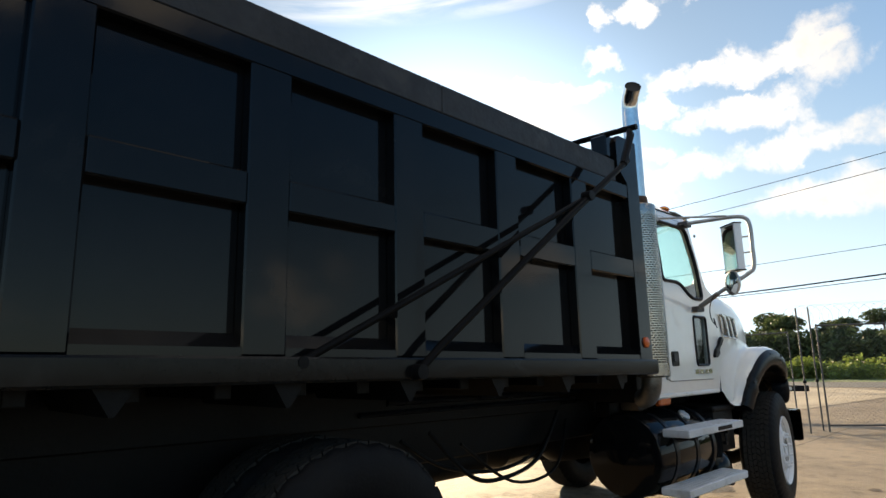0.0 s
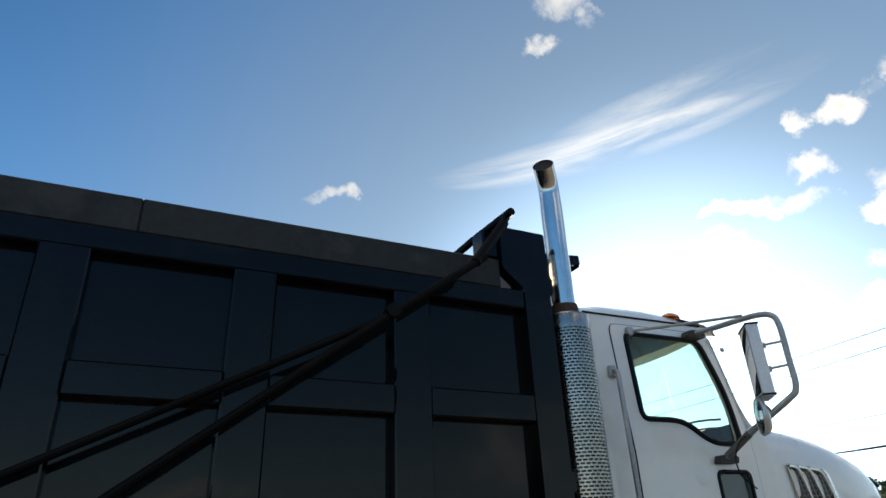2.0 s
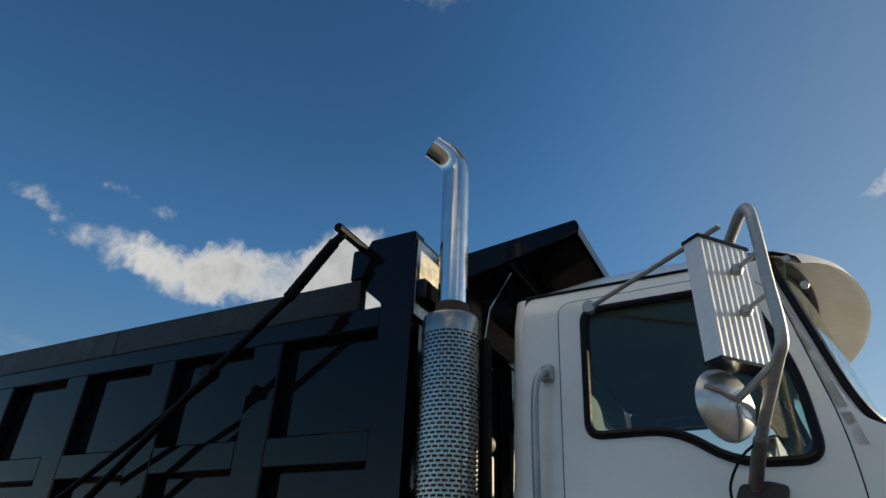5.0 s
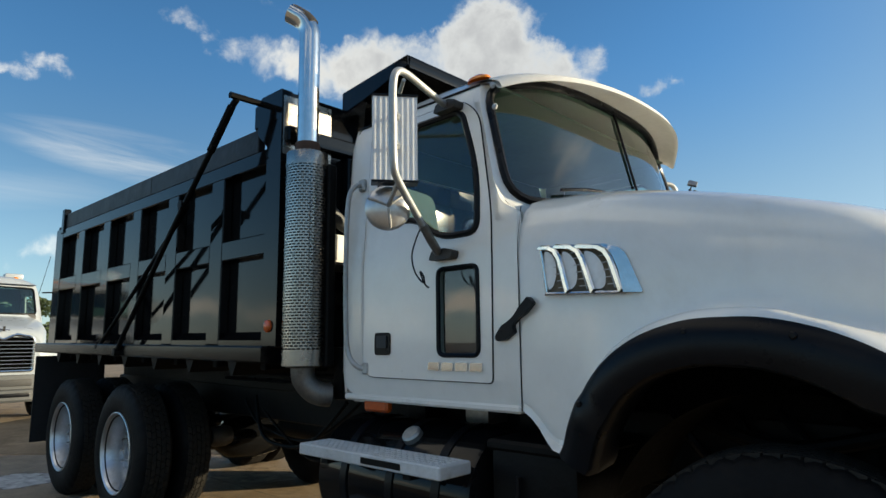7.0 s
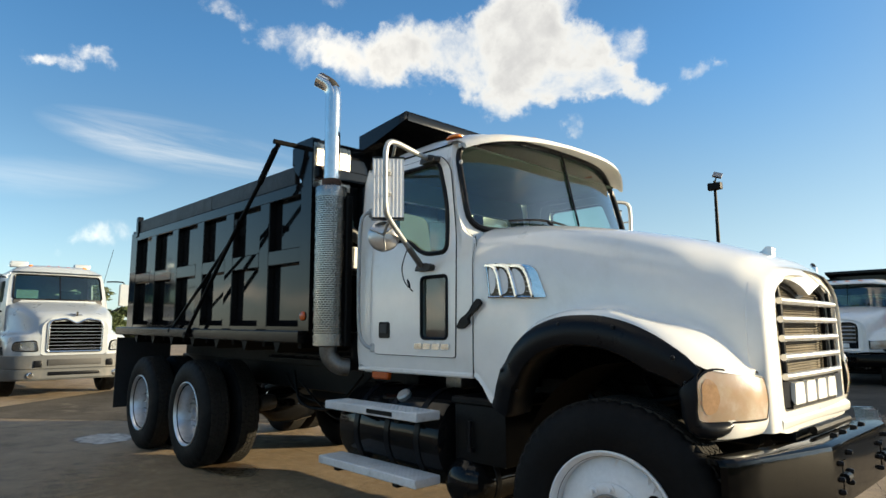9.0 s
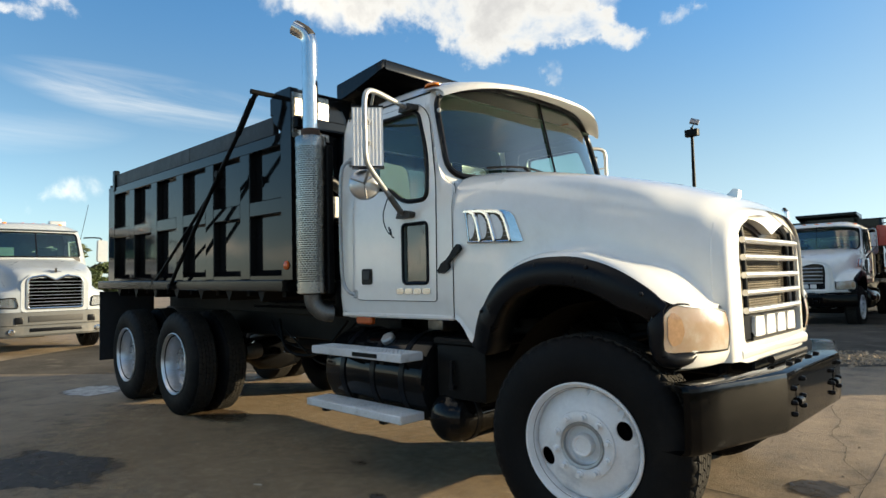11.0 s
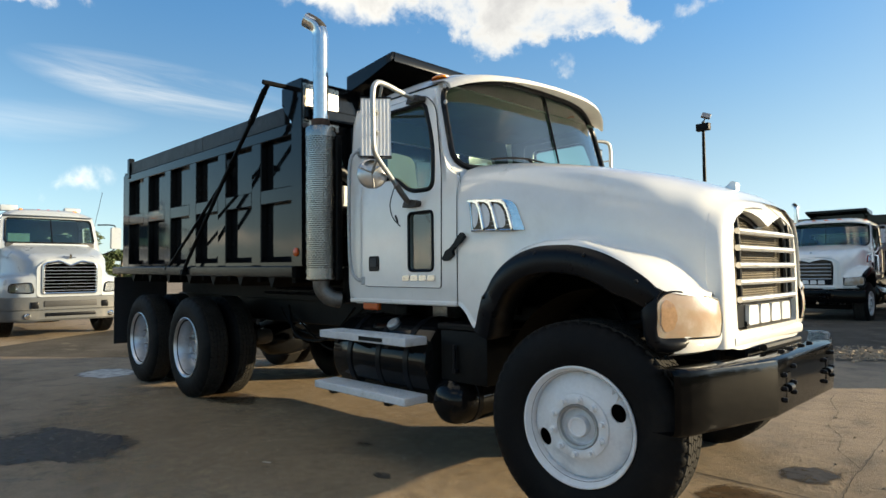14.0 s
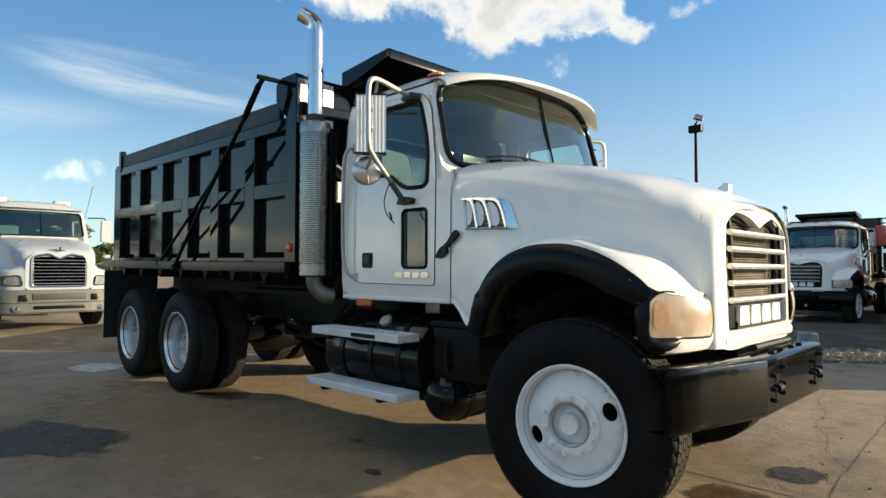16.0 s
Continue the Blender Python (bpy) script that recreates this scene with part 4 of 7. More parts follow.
# wheels
def tyre_geo(r, w, rim, seg=96, notch=1.0):
    """A truck tyre with rounded walls, ribs with grooves and notched shoulders; outside at y = 0, inside at y = w."""
    prof = [(rim - 0.015, 0.035), (rim + 0.02, 0.012), (rim + 0.05, 0.0), (rim + (r - rim) * 0.55, -0.004), (r - 0.06, 0.008), (r - 0.032, 0.018), (r - 0.012, 0.03), (r, 0.045)]
    inner = [(a, w - b) for a, b in prof[::-1]]
    ribs = []
    n = 4
    for k in range(1, n + 1):
        c = 0.045 + (w - 0.09) * k / (n + 1)
        ribs += [(r + 0.002, c - 0.012), (r - 0.014, c - 0.007), (r - 0.014, c + 0.007), (r + 0.002, c + 0.012)]
    full = prof + ribs + inner
    crest = {len(prof) + 4 * q + d: q for q in range(n) for d in (0, 3)}
    shoulder = {4, 5, 6, 7, len(full) - 5, len(full) - 6, len(full) - 7, len(full) - 8}
    return lathe(full, seg, "y", vary=lambda i, k: -0.011 * notch if i in shoulder and i not in (4, len(full) - 5) and k % 3 == 0 else (-0.003 * notch if i in shoulder and k % 3 == 0 else (-0.009 * notch if i in crest and (k + crest[i]) % 3 == 0 else 0)))


def tread_geo(r, w, rows, count):
    """Rows of staggered, slightly skewed tread blocks round a tyre."""
    g, pitch = Geo(), 2 * math.pi / count
    y0, y1 = 0.05, w - 0.05
    for j in range(rows):
        ya, yb = y0 + (y1 - y0) * (j + 0.07) / rows, y0 + (y1 - y0) * (j + 0.93) / rows
        skew = 0.28 * pitch * (1 if j % 2 else -1)
        for k in range(count):
            a = (k + 0.5 * (j % 2)) * pitch
            b = a + 0.84 * pitch
            base = len(g.v)
            for rad in (r - 0.008, r + 0.0065):
                for y, sk in ((ya, 0.0), (yb, skew)):
                    for t in (a, b):
                        g.v.append((rad * math.cos(t + sk), y, rad * math.sin(t + sk)))
            g.f += [tuple(base + q for q in f) for f in ((4, 6, 7, 5), (0, 4, 5, 1), (2, 3, 7, 6), (0, 2, 6, 4), (1, 5, 7, 3))]
    return g


def front_wheel(s):
    root = part("wheel", tyre_geo(0.525, 0.315, 0.289, 156, 0.85), RUBBER, truck, "wide front tyre on a white steel wheel", at=pose(0.0 if s < 0 else -0.22, s * (1.01 if s < 0 else 0.96), 0.522, 0, 0, 8 if s < 0 else 180) @ pose(0, -0.185, 0))
    tagged(part("tread", tread_geo(0.525, 0.315, 6, 64), TREAD, root, "dusty worn tread blocks"), kind="stuff")
    part("rim", lathe([(0.285, 0.05), (0.304, 0.016), (0.304, 0.004), (0.298, 0.0), (0.291, 0.004), (0.285, 0.02), (0.277, 0.03), (0.272, 0.05), (0.269, 0.075), (0.262, 0.08)], 64), WHEELWHITE, root, "white painted steel rim")
    hole = lambda a: [(0.218 * math.cos(a) + 0.036 * math.cos(t) * math.cos(a) - 0.047 * math.sin(t) * math.sin(a), 0.218 * math.sin(a) + 0.036 * math.cos(t) * math.sin(a) + 0.047 * math.sin(t) * math.cos(a)) for t in np.linspace(0, 2 * math.pi, 18, endpoint=False)]
    dish = lambda u, v: (u, interp(math.hypot(u, v), [(0, 0.018), (0.16, 0.018), (0.172, 0.026), (0.182, 0.038), (0.262, 0.056), (0.268, 0.08)]), v)
    ring = [(0.266 * math.cos(t), 0.266 * math.sin(t)) for t in np.linspace(0, 2 * math.pi, 48, endpoint=False)]
    hub_hole = [(0.098 * math.cos(t), 0.098 * math.sin(t)) for t in np.linspace(0, 2 * math.pi, 28, endpoint=False)]
    part("disc", panel(ring, [hub_hole, hole(radians(23)), hole(radians(203))], 0.03, dish, (0, 0.012, 0)), WHEELWHITE, root, "white wheel disc with two hand holes")
    part("brake_drum", lathe([(0, 0.12), (0.2, 0.12), (0.21, 0.14), (0.21, 0.3), (0, 0.3)], 32), CHASSIS, root)
    part("hub", lathe([(0, 0.012), (0.036, 0.012), (0.042, 0.004), (0.05, 0.004), (0.054, 0.02), (0.056, 0.045), (0.07, 0.05), (0.086, 0.055), (0.094, 0.05), (0.096, 0.03)], 32), WHEELWHITE, root, "white painted hub in the wheel centre")
    part("hub_flange", lathe([(0.094, 0.03), (0.096, 0.008), (0.108, 0.004), (0.114, 0.016)], 32), GALV, root, "bare steel hub flange")
    part("nut_ring", lathe([(0.112, 0.02), (0.114, 0.011), (0.12, 0.009), (0.158, 0.009), (0.163, 0.012), (0.165, 0.022)], 48), WHEELWHITE, root, "raised white ring under the wheel nuts")
    for k in range(10):
        a = 2 * math.pi * (k + 0.35) / 10
        part("lug_nut", joined(lathe([(0, -0.036), (0.011, -0.036), (0.012, -0.014), (0.019, -0.012), (0.02, 0.004), (0.027, 0.006), (0.027, 0.012)], 10)), WHEELWHITE, root, at=pose(0.138 * math.cos(a), 0.012, 0.138 * math.sin(a)))
    return root


def rear_wheel(x, s):
    root = part("wheel", tyre_geo(0.532, 0.275, 0.3, 90), RUBBER, truck, "dual rear tyre on a dished aluminium wheel", at=pose(x, s * 1.2, 0.53, 0, 0, 0 if s < 0 else 180))
    part("inner_tyre", tyre_geo(0.532, 0.275, 0.3, 90), RUBBER, root, at=pose(0, 0.315, 0))
    for dy in (0.0, 0.315):
        tagged(part("tread", tread_geo(0.532, 0.275, 5, 60), TREAD, root, "dusty worn tread blocks", at=pose(0, dy, 0)), kind="stuff")
    part("rim", lathe([(0.295, 0.05), (0.322, 0.014), (0.322, 0.003), (0.315, 0.0), (0.307, 0.004), (0.298, 0.02), (0.288, 0.06), (0.272, 0.11), (0.268, 0.16), (0.27, 0.17)], 56), ALU, root, "polished aluminium rim")
    part("disc", lathe([(0.275, 0.165), (0.2, 0.17), (0.16, 0.16), (0.12, 0.155), (0.1, 0.15), (0.085, 0.145), (0.078, 0.11), (0.07, 0.1), (0.062, 0.1), (0.058, 0.125), (0, 0.125)], 48), ALU, root, "dished aluminium wheel disc with hub")
    for k in range(10):
        a = 2 * math.pi * k / 10
        part("lug_nut", lathe([(0, -0.06), (0.011, -0.06), (0.012, -0.02), (0.019, -0.018), (0.02, 0.01)], 8), CHROME, root, at=pose(0.143 * math.cos(a), 0.158, 0.143 * math.sin(a)))
    return root


for s in (-1, 1):
    front_wheel(s)
    for x in (-4.884, -6.309):
        rear_wheel(x, s)
    part("mudflap", box(-6.99, -6.975, *sorted((s * 0.62, s * 1.29)), 0.42, 1.29, 0.004), MUD, truck, "black rubber mudflap")


# exhaust stack beside the cab
EX, EY = -2.358, -1.135
stack = part("exhaust_muffler", lathe([(0, 1.25), (0.09, 1.25), (0.104, 1.27), (0.104, 2.45), (0.09, 2.475), (0, 2.48)], 32, "z").mapped(lambda x, y, z: (x + EX, y + EY, z)), HOTSTEEL, truck, "tall chrome exhaust muffler with a perforated heat shield")


def perforated(r, z0, z1, rows, cols):
    """A sheet rolled round with rows of staggered slots."""
    g, nz, na = Geo(), rows * 2, cols * 4
    g.v = [(EX + r * math.cos(2 * math.pi * a / na), EY + r * math.sin(2 * math.pi * a / na), z0 + (z1 - z0) * k / nz) for k in range(nz + 1) for a in range(na)]
    for k in range(nz):
        for a in range(na):
            if k % 2 == 1 and (a + 2 * ((k // 2) % 2)) % 4 in (0, 1, 2):
                continue
            b = (a + 1) % na
            g.f.append((k * na + a, k * na + b, (k + 1) * na + b, (k + 1) * na + a))
    return g


part("heat_shield", perforated(0.118, 1.34, 2.385, 64, 28), SHIELD, stack, "perforated chrome heat shield")
part("shield_band", lathe([(0.105, 2.47), (0.116, 2.465), (0.1195, 2.455), (0.1195, 2.383)], 40, "z").mapped(lambda x, y, z: (x + EX, y + EY, z)), SHIELD, stack)
part("shield_band", lathe([(0.1195, 1.342), (0.1195, 1.262), (0.105, 1.258)], 40, "z").mapped(lambda x, y, z: (x + EX, y + EY, z)), SHIELD, stack)
part("clamp", lathe([(0.058, 2.47), (0.07, 2.475), (0.074, 2.50), (0.07, 2.53), (0.058, 2.535)], 28, "z").mapped(lambda x, y, z: (x + EX, y + EY, z)), RUST, stack, "rusty pipe clamp")
MX, MY = -0.70, -0.71            # the way the mouth looks
bend = [(EX, EY, 2.46), (EX, EY, 2.8), (EX, EY, 3.1)] + [(EX + MX * 0.12 * (1 - math.cos(a)), EY + MY * 0.12 * (1 - math.cos(a)), 3.2 + 0.13 * math.sin(a)) for a in np.linspace(0, 1.05, 9)]
bend += [(bend[-1][0] + MX * 0.06, bend[-1][1] + MY * 0.06, bend[-1][2] + 0.035)]
part("tail_pipe", tube(bend, [0.062, 0.062, 0.062] + [0.06] * 10, 24, caps=False), CHROME, stack, "curved chrome pipe open to the rear")
part("pipe_mouth", tube([Vector(p) - Vector((MX, MY, 0.3)) * 0.012 for p in bend[-6:]], 0.0585, 20, caps=True), SOOT, stack)
part("lower_elbow", tube(spline([(EX, EY, 1.27), (EX, EY + 0.008, 1.19), (EX + 0.03, EY + 0.05, 1.125), (EX + 0.055, EY + 0.09, 1.105), (EX + 0.07, EY + 0.13, 1.10)], 6), 0.066, 20), ELBOW, stack, "scuffed steel exhaust elbow")
part("muffler_bracket", box(EX - 0.03, EX + 0.03, EY + 0.09, EY + 0.55, 1.8, 1.84, 0.006), CHASSIS, stack)
part("muffler_mount", box(EX + 0.09, EX + 0.13, EY + 0.06, EY + 0.12, 1.25, 2.4, 0.01), CHASSIS, stack)

# ---- the cab ----
AX = lambda z: -1.075 - (z - 2.05) * 0.235
SIDE = [(1.08, 1.02), (1.2, 1.04), (1.8, 1.04), (2.5, 0.985), (2.6, 0.95)]
BULGE = lambda y: 0.21 * (1 - min(abs(y) / 1.0, 1.0) ** 2.6)
side_y = lambda z: interp(z, SIDE)
door_loop = rounded([(-1.95, 1.21, 0.09), (-1.095, 1.205, 0.02), (-1.085, 1.8, 0.1), (-1.095, 1.97, 0.08), (-1.18, 2.44, 0.08), (-1.30, 2.535, 0.06), (-1.95, 2.53, 0.06)], 0.05)
cab_loop = rounded([(-2.1, 1.12, 0.06), (-0.955, 1.10, 0.01), (-0.95, 1.93, 0.01), (-1.04, 1.985, 0.03), (AX(2.1), 2.1, 0.05), (AX(2.59), 2.59, 0.01), (-2.1, 2.59, 0.06)], 0.02)
win_loop = rounded([(-1.855, 1.985, 0.05), (-1.56, 1.985, 0.12), (-1.40, 1.865, 0.1), (-1.165, 1.865, 0.06), (-1.175, 2.15, 0.2), (-1.285, 2.475, 0.06), (-1.85, 2.475, 0.05)], 0.05)
low_loop = rounded([(-1.405, 1.32), (-1.165, 1.32), (-1.165, 1.715), (-1.405, 1.715)], 0.035)


def on_side(s, out=0.0):
    return lambda x, z: (x, s * (side_y(z) + out), z)


def ring_on(loop, s, r, out=0.0, flat=1.0):
    return tube([on_side(s, out)(*p) for p in dense(loop, 0.05)], r, 8, closed=True, flatten=flat)


shell = Geo()
for s in (-1, 1):
    p = panel(cab_loop, [door_loop], 0.08, on_side(s), (0, -s * 0.03, 0))
    shell.add(p.v, p.f)
    # rear corner, rounded from the side into the back wall
    c = loft([[(-2.1 - 0.06 * math.sin(a), s * (side_y(z) - 0.06 + 0.06 * math.cos(a)), z) for a in np.linspace(0, math.pi / 2, 6)] for z in np.linspace(1.12, 2.59, 14)])
    shell.add(c.v, c.f)
back_win = rounded([(-0.72, 1.93), (0.72, 1.93), (0.72, 2.4), (-0.72, 2.4)], 0.06)
p = panel([(-0.985, 1.12), (0.985, 1.12), (0.985, 1.8), (0.93, 2.5), (0.89, 2.59), (-0.89, 2.59), (-0.93, 2.5), (-0.985, 1.8)], [back_win], 0.12, lambda y, z: (-2.16, y, z), (0.03, 0, 0))
shell.add(p.v, p.f)
ws_loop = rounded([(-0.97, 2.0, 0.13), (0.97, 2.0, 0.13), (0.945, 2.58, 0.13), (0.6, 2.665, 0.25), (-0.6, 2.665, 0.25), (-0.945, 2.58, 0.13)], 0.1)
front_fn = lambda y, z, o=0.0: (AX(z) + BULGE(y / max(side_y(z), 0.01)) + o, y, z)
front_loop = [(-side_y(z), z) for z in (1.9, 2.1, 2.3, 2.5, 2.59)] + [(side_y(z), z) for z in (2.59, 2.5, 2.3, 2.1, 1.9)]
front_loop.insert(5, (-0.62, 2.695))
front_loop.insert(6, (0.62, 2.695))
p = panel(front_loop, [ws_loop], 0.07, front_fn, (-0.03, 0, 0))
shell.add(p.v, p.f)
cab = part("cab", shell, WHITE, truck, "white steel cab shell")
for s in (-1, 1):
    part("side_lining", panel(cab_loop, [door_loop], 0.15, on_side(s, -0.036)), LINER, cab)
part("back_lining", panel([(-0.97, 1.13), (0.97, 1.13), (0.97, 1.8), (0.9, 2.5), (0.87, 2.58), (-0.87, 2.58), (-0.9, 2.5), (-0.97, 1.8)], [back_win], 0.2, lambda y, z: (-2.122, y, z)), LINER, cab)
part("front_lining", panel(front_loop, [ws_loop], 0.1, lambda y, z: front_fn(y, z, -0.036)), LINER, cab)
roof_x = lambda u, y: (-2.16 + 0.04 * (abs(y) / 0.95) ** 4) * (1 - u) + u * (AX(2.59) + BULGE(y / 0.955))
roof_h = [(0, 0.0), (0.04, 0.065), (0.12, 0.135), (0.3, 0.18), (0.6, 0.19), (0.85, 0.165), (0.95, 0.125), (1, 0.07)]
roof = loft([[(roof_x(u, y), y, 2.588 + interp(u, roof_h) * (1 - abs(y / 0.957) ** 6) + 0.0 * y) for y in np.linspace(-0.955, 0.955, 33)] for u in np.linspace(0, 1, 25)])
part("roof", roof, WHITE, cab, "white rounded cab roof")
part("roof_seam", tube([(x, -0.957, 2.592) for x in np.linspace(-2.1, -1.2, 8)], 0.006, 6), SATIN, cab)
root = lambda y: AX(2.59) + BULGE(y / 0.955)
vis = []
for y in np.linspace(-0.955, 0.955, 41):
    e = max(0.0, 1 - abs(y / 0.955) ** 5)
    lip = -0.80 - 0.26 * (abs(y) / 0.93) ** 2.3
    pr = max(0.03, lip - root(y))
    zz = 2.615 + 0.085 * e
    vis.append([(root(y) - 0.14, y, zz + 0.012), (root(y) - 0.02, y, zz), (root(y) + 0.4 * pr, y, zz - 0.008), (root(y) + 0.75 * pr, y, zz - 0.028), (root(y) + 0.95 * pr, y, zz - 0.045), (root(y) + pr + 0.006, y, zz - 0.075),
                (root(y) + pr - 0.006, y, zz - 0.075), (root(y) + 0.92 * pr - 0.01, y, zz - 0.066), (root(y) + 0.72 * pr - 0.01, y, zz - 0.042), (root(y) + 0.4 * pr - 0.01, y, zz - 0.025), (root(y) - 0.03, y, zz - 0.02)])
part("sun_visor", loft(vis), CREAM, cab, "cream white moulded sun visor above the windscreen")
for s in (-1, 1):
    part("roof_marker", lathe([(0, 0.03), (0.03, 0.028), (0.055, 0.015), (0.06, 0)], 20, "z").mapped(lambda x, y, z: (x * 1.15 - 1.3, y * 0.7 + s * 0.84, z + 2.676)), AMBER, cab, "amber roof marker lamp")
for y in (-0.3, 0.0, 0.3):
    part("visor_lamp", lathe([(0, 0.022), (0.02, 0.02), (0.035, 0.01), (0.04, 0)], 16, "z").mapped(lambda x, yy, z: (x + root(y) - 0.03, yy * 1.4 + y, z + 2.714)), AMBER, cab)
ws_dense = dense(ws_loop, 0.05)
part("windscreen_seal", tube([front_fn(*p, 0.004) for p in ws_dense], 0.021, 8, closed=True), SATIN, cab, "black rubber windscreen seal")
g = part("windscreen", panel(ws_loop, [], 0.08, lambda y, z: front_fn(y, z, -0.01)), WINDSCREEN, cab, "two-piece tinted windscreen")
g.visible_shadow = False
part("windscreen_divider", tube([front_fn(0.0, z, 0.0) for z in np.linspace(2.0, 2.66, 8)], 0.008, 8), SATIN, cab)
g = part("back_window", panel(back_win, [], 0.2, lambda y, z: (-2.15, y, z)), GLASS, cab)
g.visible_shadow = False
for y0, y1 in ((-0.72, -0.2), (0.05, 0.6)):
    wz = [(front_fn(y0 + (y1 - y0) * t, 2.068 + 0.03 * math.sin(t * 2.6), 0.03)) for t in np.linspace(0, 1, 9)]
    part("wiper", joined(tube(wz, 0.008, 6), tube([front_fn(y0 + 0.42, 2.0, 0.04), front_fn(y0 + 0.36, 2.06, 0.045), wz[5]], 0.011, 6)), SATIN, cab, "black windscreen wiper")
for bx, bz in ((-1.115, 2.56), (-1.085, 2.44)):
    part("pillar_bolt", bolt(0.016).mapped(lambda x, y, z: (x + bx, y - side_y(bz), z + bz)), GALV, cab)
part("cab_floor", box(-2.12, -0.9, -0.98, 0.98, 1.09, 1.13, 0.01), CHASSIS, cab)
part("firewall", box(-0.95, -0.92, -0.95, 0.95, 1.1, 1.94, 0.01), DASH, cab)
part("headliner", box(-2.1, -1.12, -0.9, 0.9, 2.57, 2.585, 0.005), LINER, cab)
part("dashboard", prism(rounded([(-1.02, 1.6), (-0.99, 1.97), (-1.12, 2.0), (-1.25, 1.93), (-1.28, 1.7)], 0.05), "y", -0.78, 0.78), DASH, cab, "dark grey dashboard")
part("sill_step", box(-2.12, -0.96, -1.035, -0.97, 1.085, 1.12, 0.01), WHITE, cab)


def seat(y):
    part("seat", prism(rounded([(-1.95, 1.5), (-1.42, 1.52), (-1.40, 1.66), (-1.92, 1.62)], 0.05), "y", y - 0.25, y + 0.25), SEATCLOTH, cab, "grey cloth cab seat")
    part("seat", prism(rounded([(y - 0.23, 1.56), (y + 0.12, 1.56), (y + 0.08, 2.24), (y - 0.2, 2.26)], 0.07), "x", -1.99, -1.87).mapped(lambda x, yy, z: (x - 0.09 * (z - 1.56), yy, z)), SEATCLOTH, cab)
    part("seat_base", box(-1.9, -1.45, y - 0.2, y + 0.2, 1.13, 1.5, 0.03), DASH, cab)


seat(-0.6), seat(0.48)
part("steering_wheel", tube([(-1.42 + 0.09 * math.sin(a), 0.48 + 0.22 * math.cos(a), 1.98 + 0.2 * math.sin(a)) for a in np.linspace(0, 2 * math.pi, 28, endpoint=False)], 0.016, 8, closed=True), DASH, cab, "dark steering wheel")
part("steering_column", tube([(-1.15, 0.48, 1.8), (-1.42, 0.48, 1.98)], 0.03, 10), DASH, cab)


def door(s):
    d = part("door", panel(door_loop, [win_loop, low_loop], 0.07, on_side(s, 0.006), (0, -s * 0.035, 0)), WHITE, truck, "white cab door with two windows")
    part("door_lining", panel(door_loop, [win_loop, low_loop], 0.15, on_side(s, -0.033)), LINER, d)
    part("door_seam", ring_on(door_loop, s, 0.0048, 0.001), SATIN, d)
    part("window_seal", ring_on(win_loop, s, 0.016, 0.006), SATIN, d, "black rubber window seal")
    part("window_seal", ring_on(low_loop, s, 0.011, 0.007), SATIN, d)
    for lp in (win_loop, low_loop):
        w = part("window_glass", panel(lp, [], 0.12, on_side(s, -0.008)), GLASS if lp is win_loop else LOWGLASS, d)
        w.visible_shadow = False
    hx0, hx1, hz0, hz1 = -1.85, -1.735, 1.318, 1.43
    part("door_handle", joined(prism(rounded([(hx0, hz0), (hx1, hz0), (hx1, hz1), (hx0, hz1)], 0.02), "y", s * 1.03, s * 1.053), ), SATIN, d, "black recessed door handle")
    part("handle_lever", prism(rounded([(hx0 + 0.02, hz0 + 0.035), (hx1 - 0.02, hz0 + 0.035), (hx1 - 0.02, hz1 - 0.015), (hx0 + 0.02, hz1 - 0.015)], 0.015), "y", s * 1.053, s * 1.06), DASH, d)
    # the maker's badge as four plain raised shapes
    for k in range(4):
        x = -1.47 + 0.085 * k
        part("badge_block", prism(rounded([(x, 1.252), (x + 0.07, 1.252), (x + 0.074, 1.288), (x + 0.004, 1.288)], 0.006), "y", s * 1.044, s * 1.056), CHROME, d)
    part("interior_trim", box(-1.93, -1.11, *sorted((s * 0.95, s * 0.975)), 1.2, 1.85, 0.02), DASH, d)
    # grab rail behind the door
    gx = -2.025
    part("grab_rail", tube(spline([(gx + 0.025, s * 1.005, 2.235), (gx + 0.02, s * 1.06, 2.225), (gx, s * 1.09, 2.15), (gx - 0.005, s * 1.1, 1.9), (gx, s * 1.1, 1.5), (gx + 0.01, s * 1.09, 1.33), (gx + 0.06, s * 1.07, 1.26), (gx + 0.09, s * 1.03, 1.25)], 5), 0.014, 8), GALV, d, "dull metal grab rail")
    part("rail_foot", box(gx + 0.0, gx + 0.05, *sorted((s * 1.0, s * 1.03)), 2.2, 2.27, 0.01), GALV, d)
    part("rail_foot", box(gx + 0.07, gx + 0.12, *sorted((s * 1.03, s * 1.055)), 1.22, 1.28, 0.01), GALV, d)
    return d


door(-1), door(1)


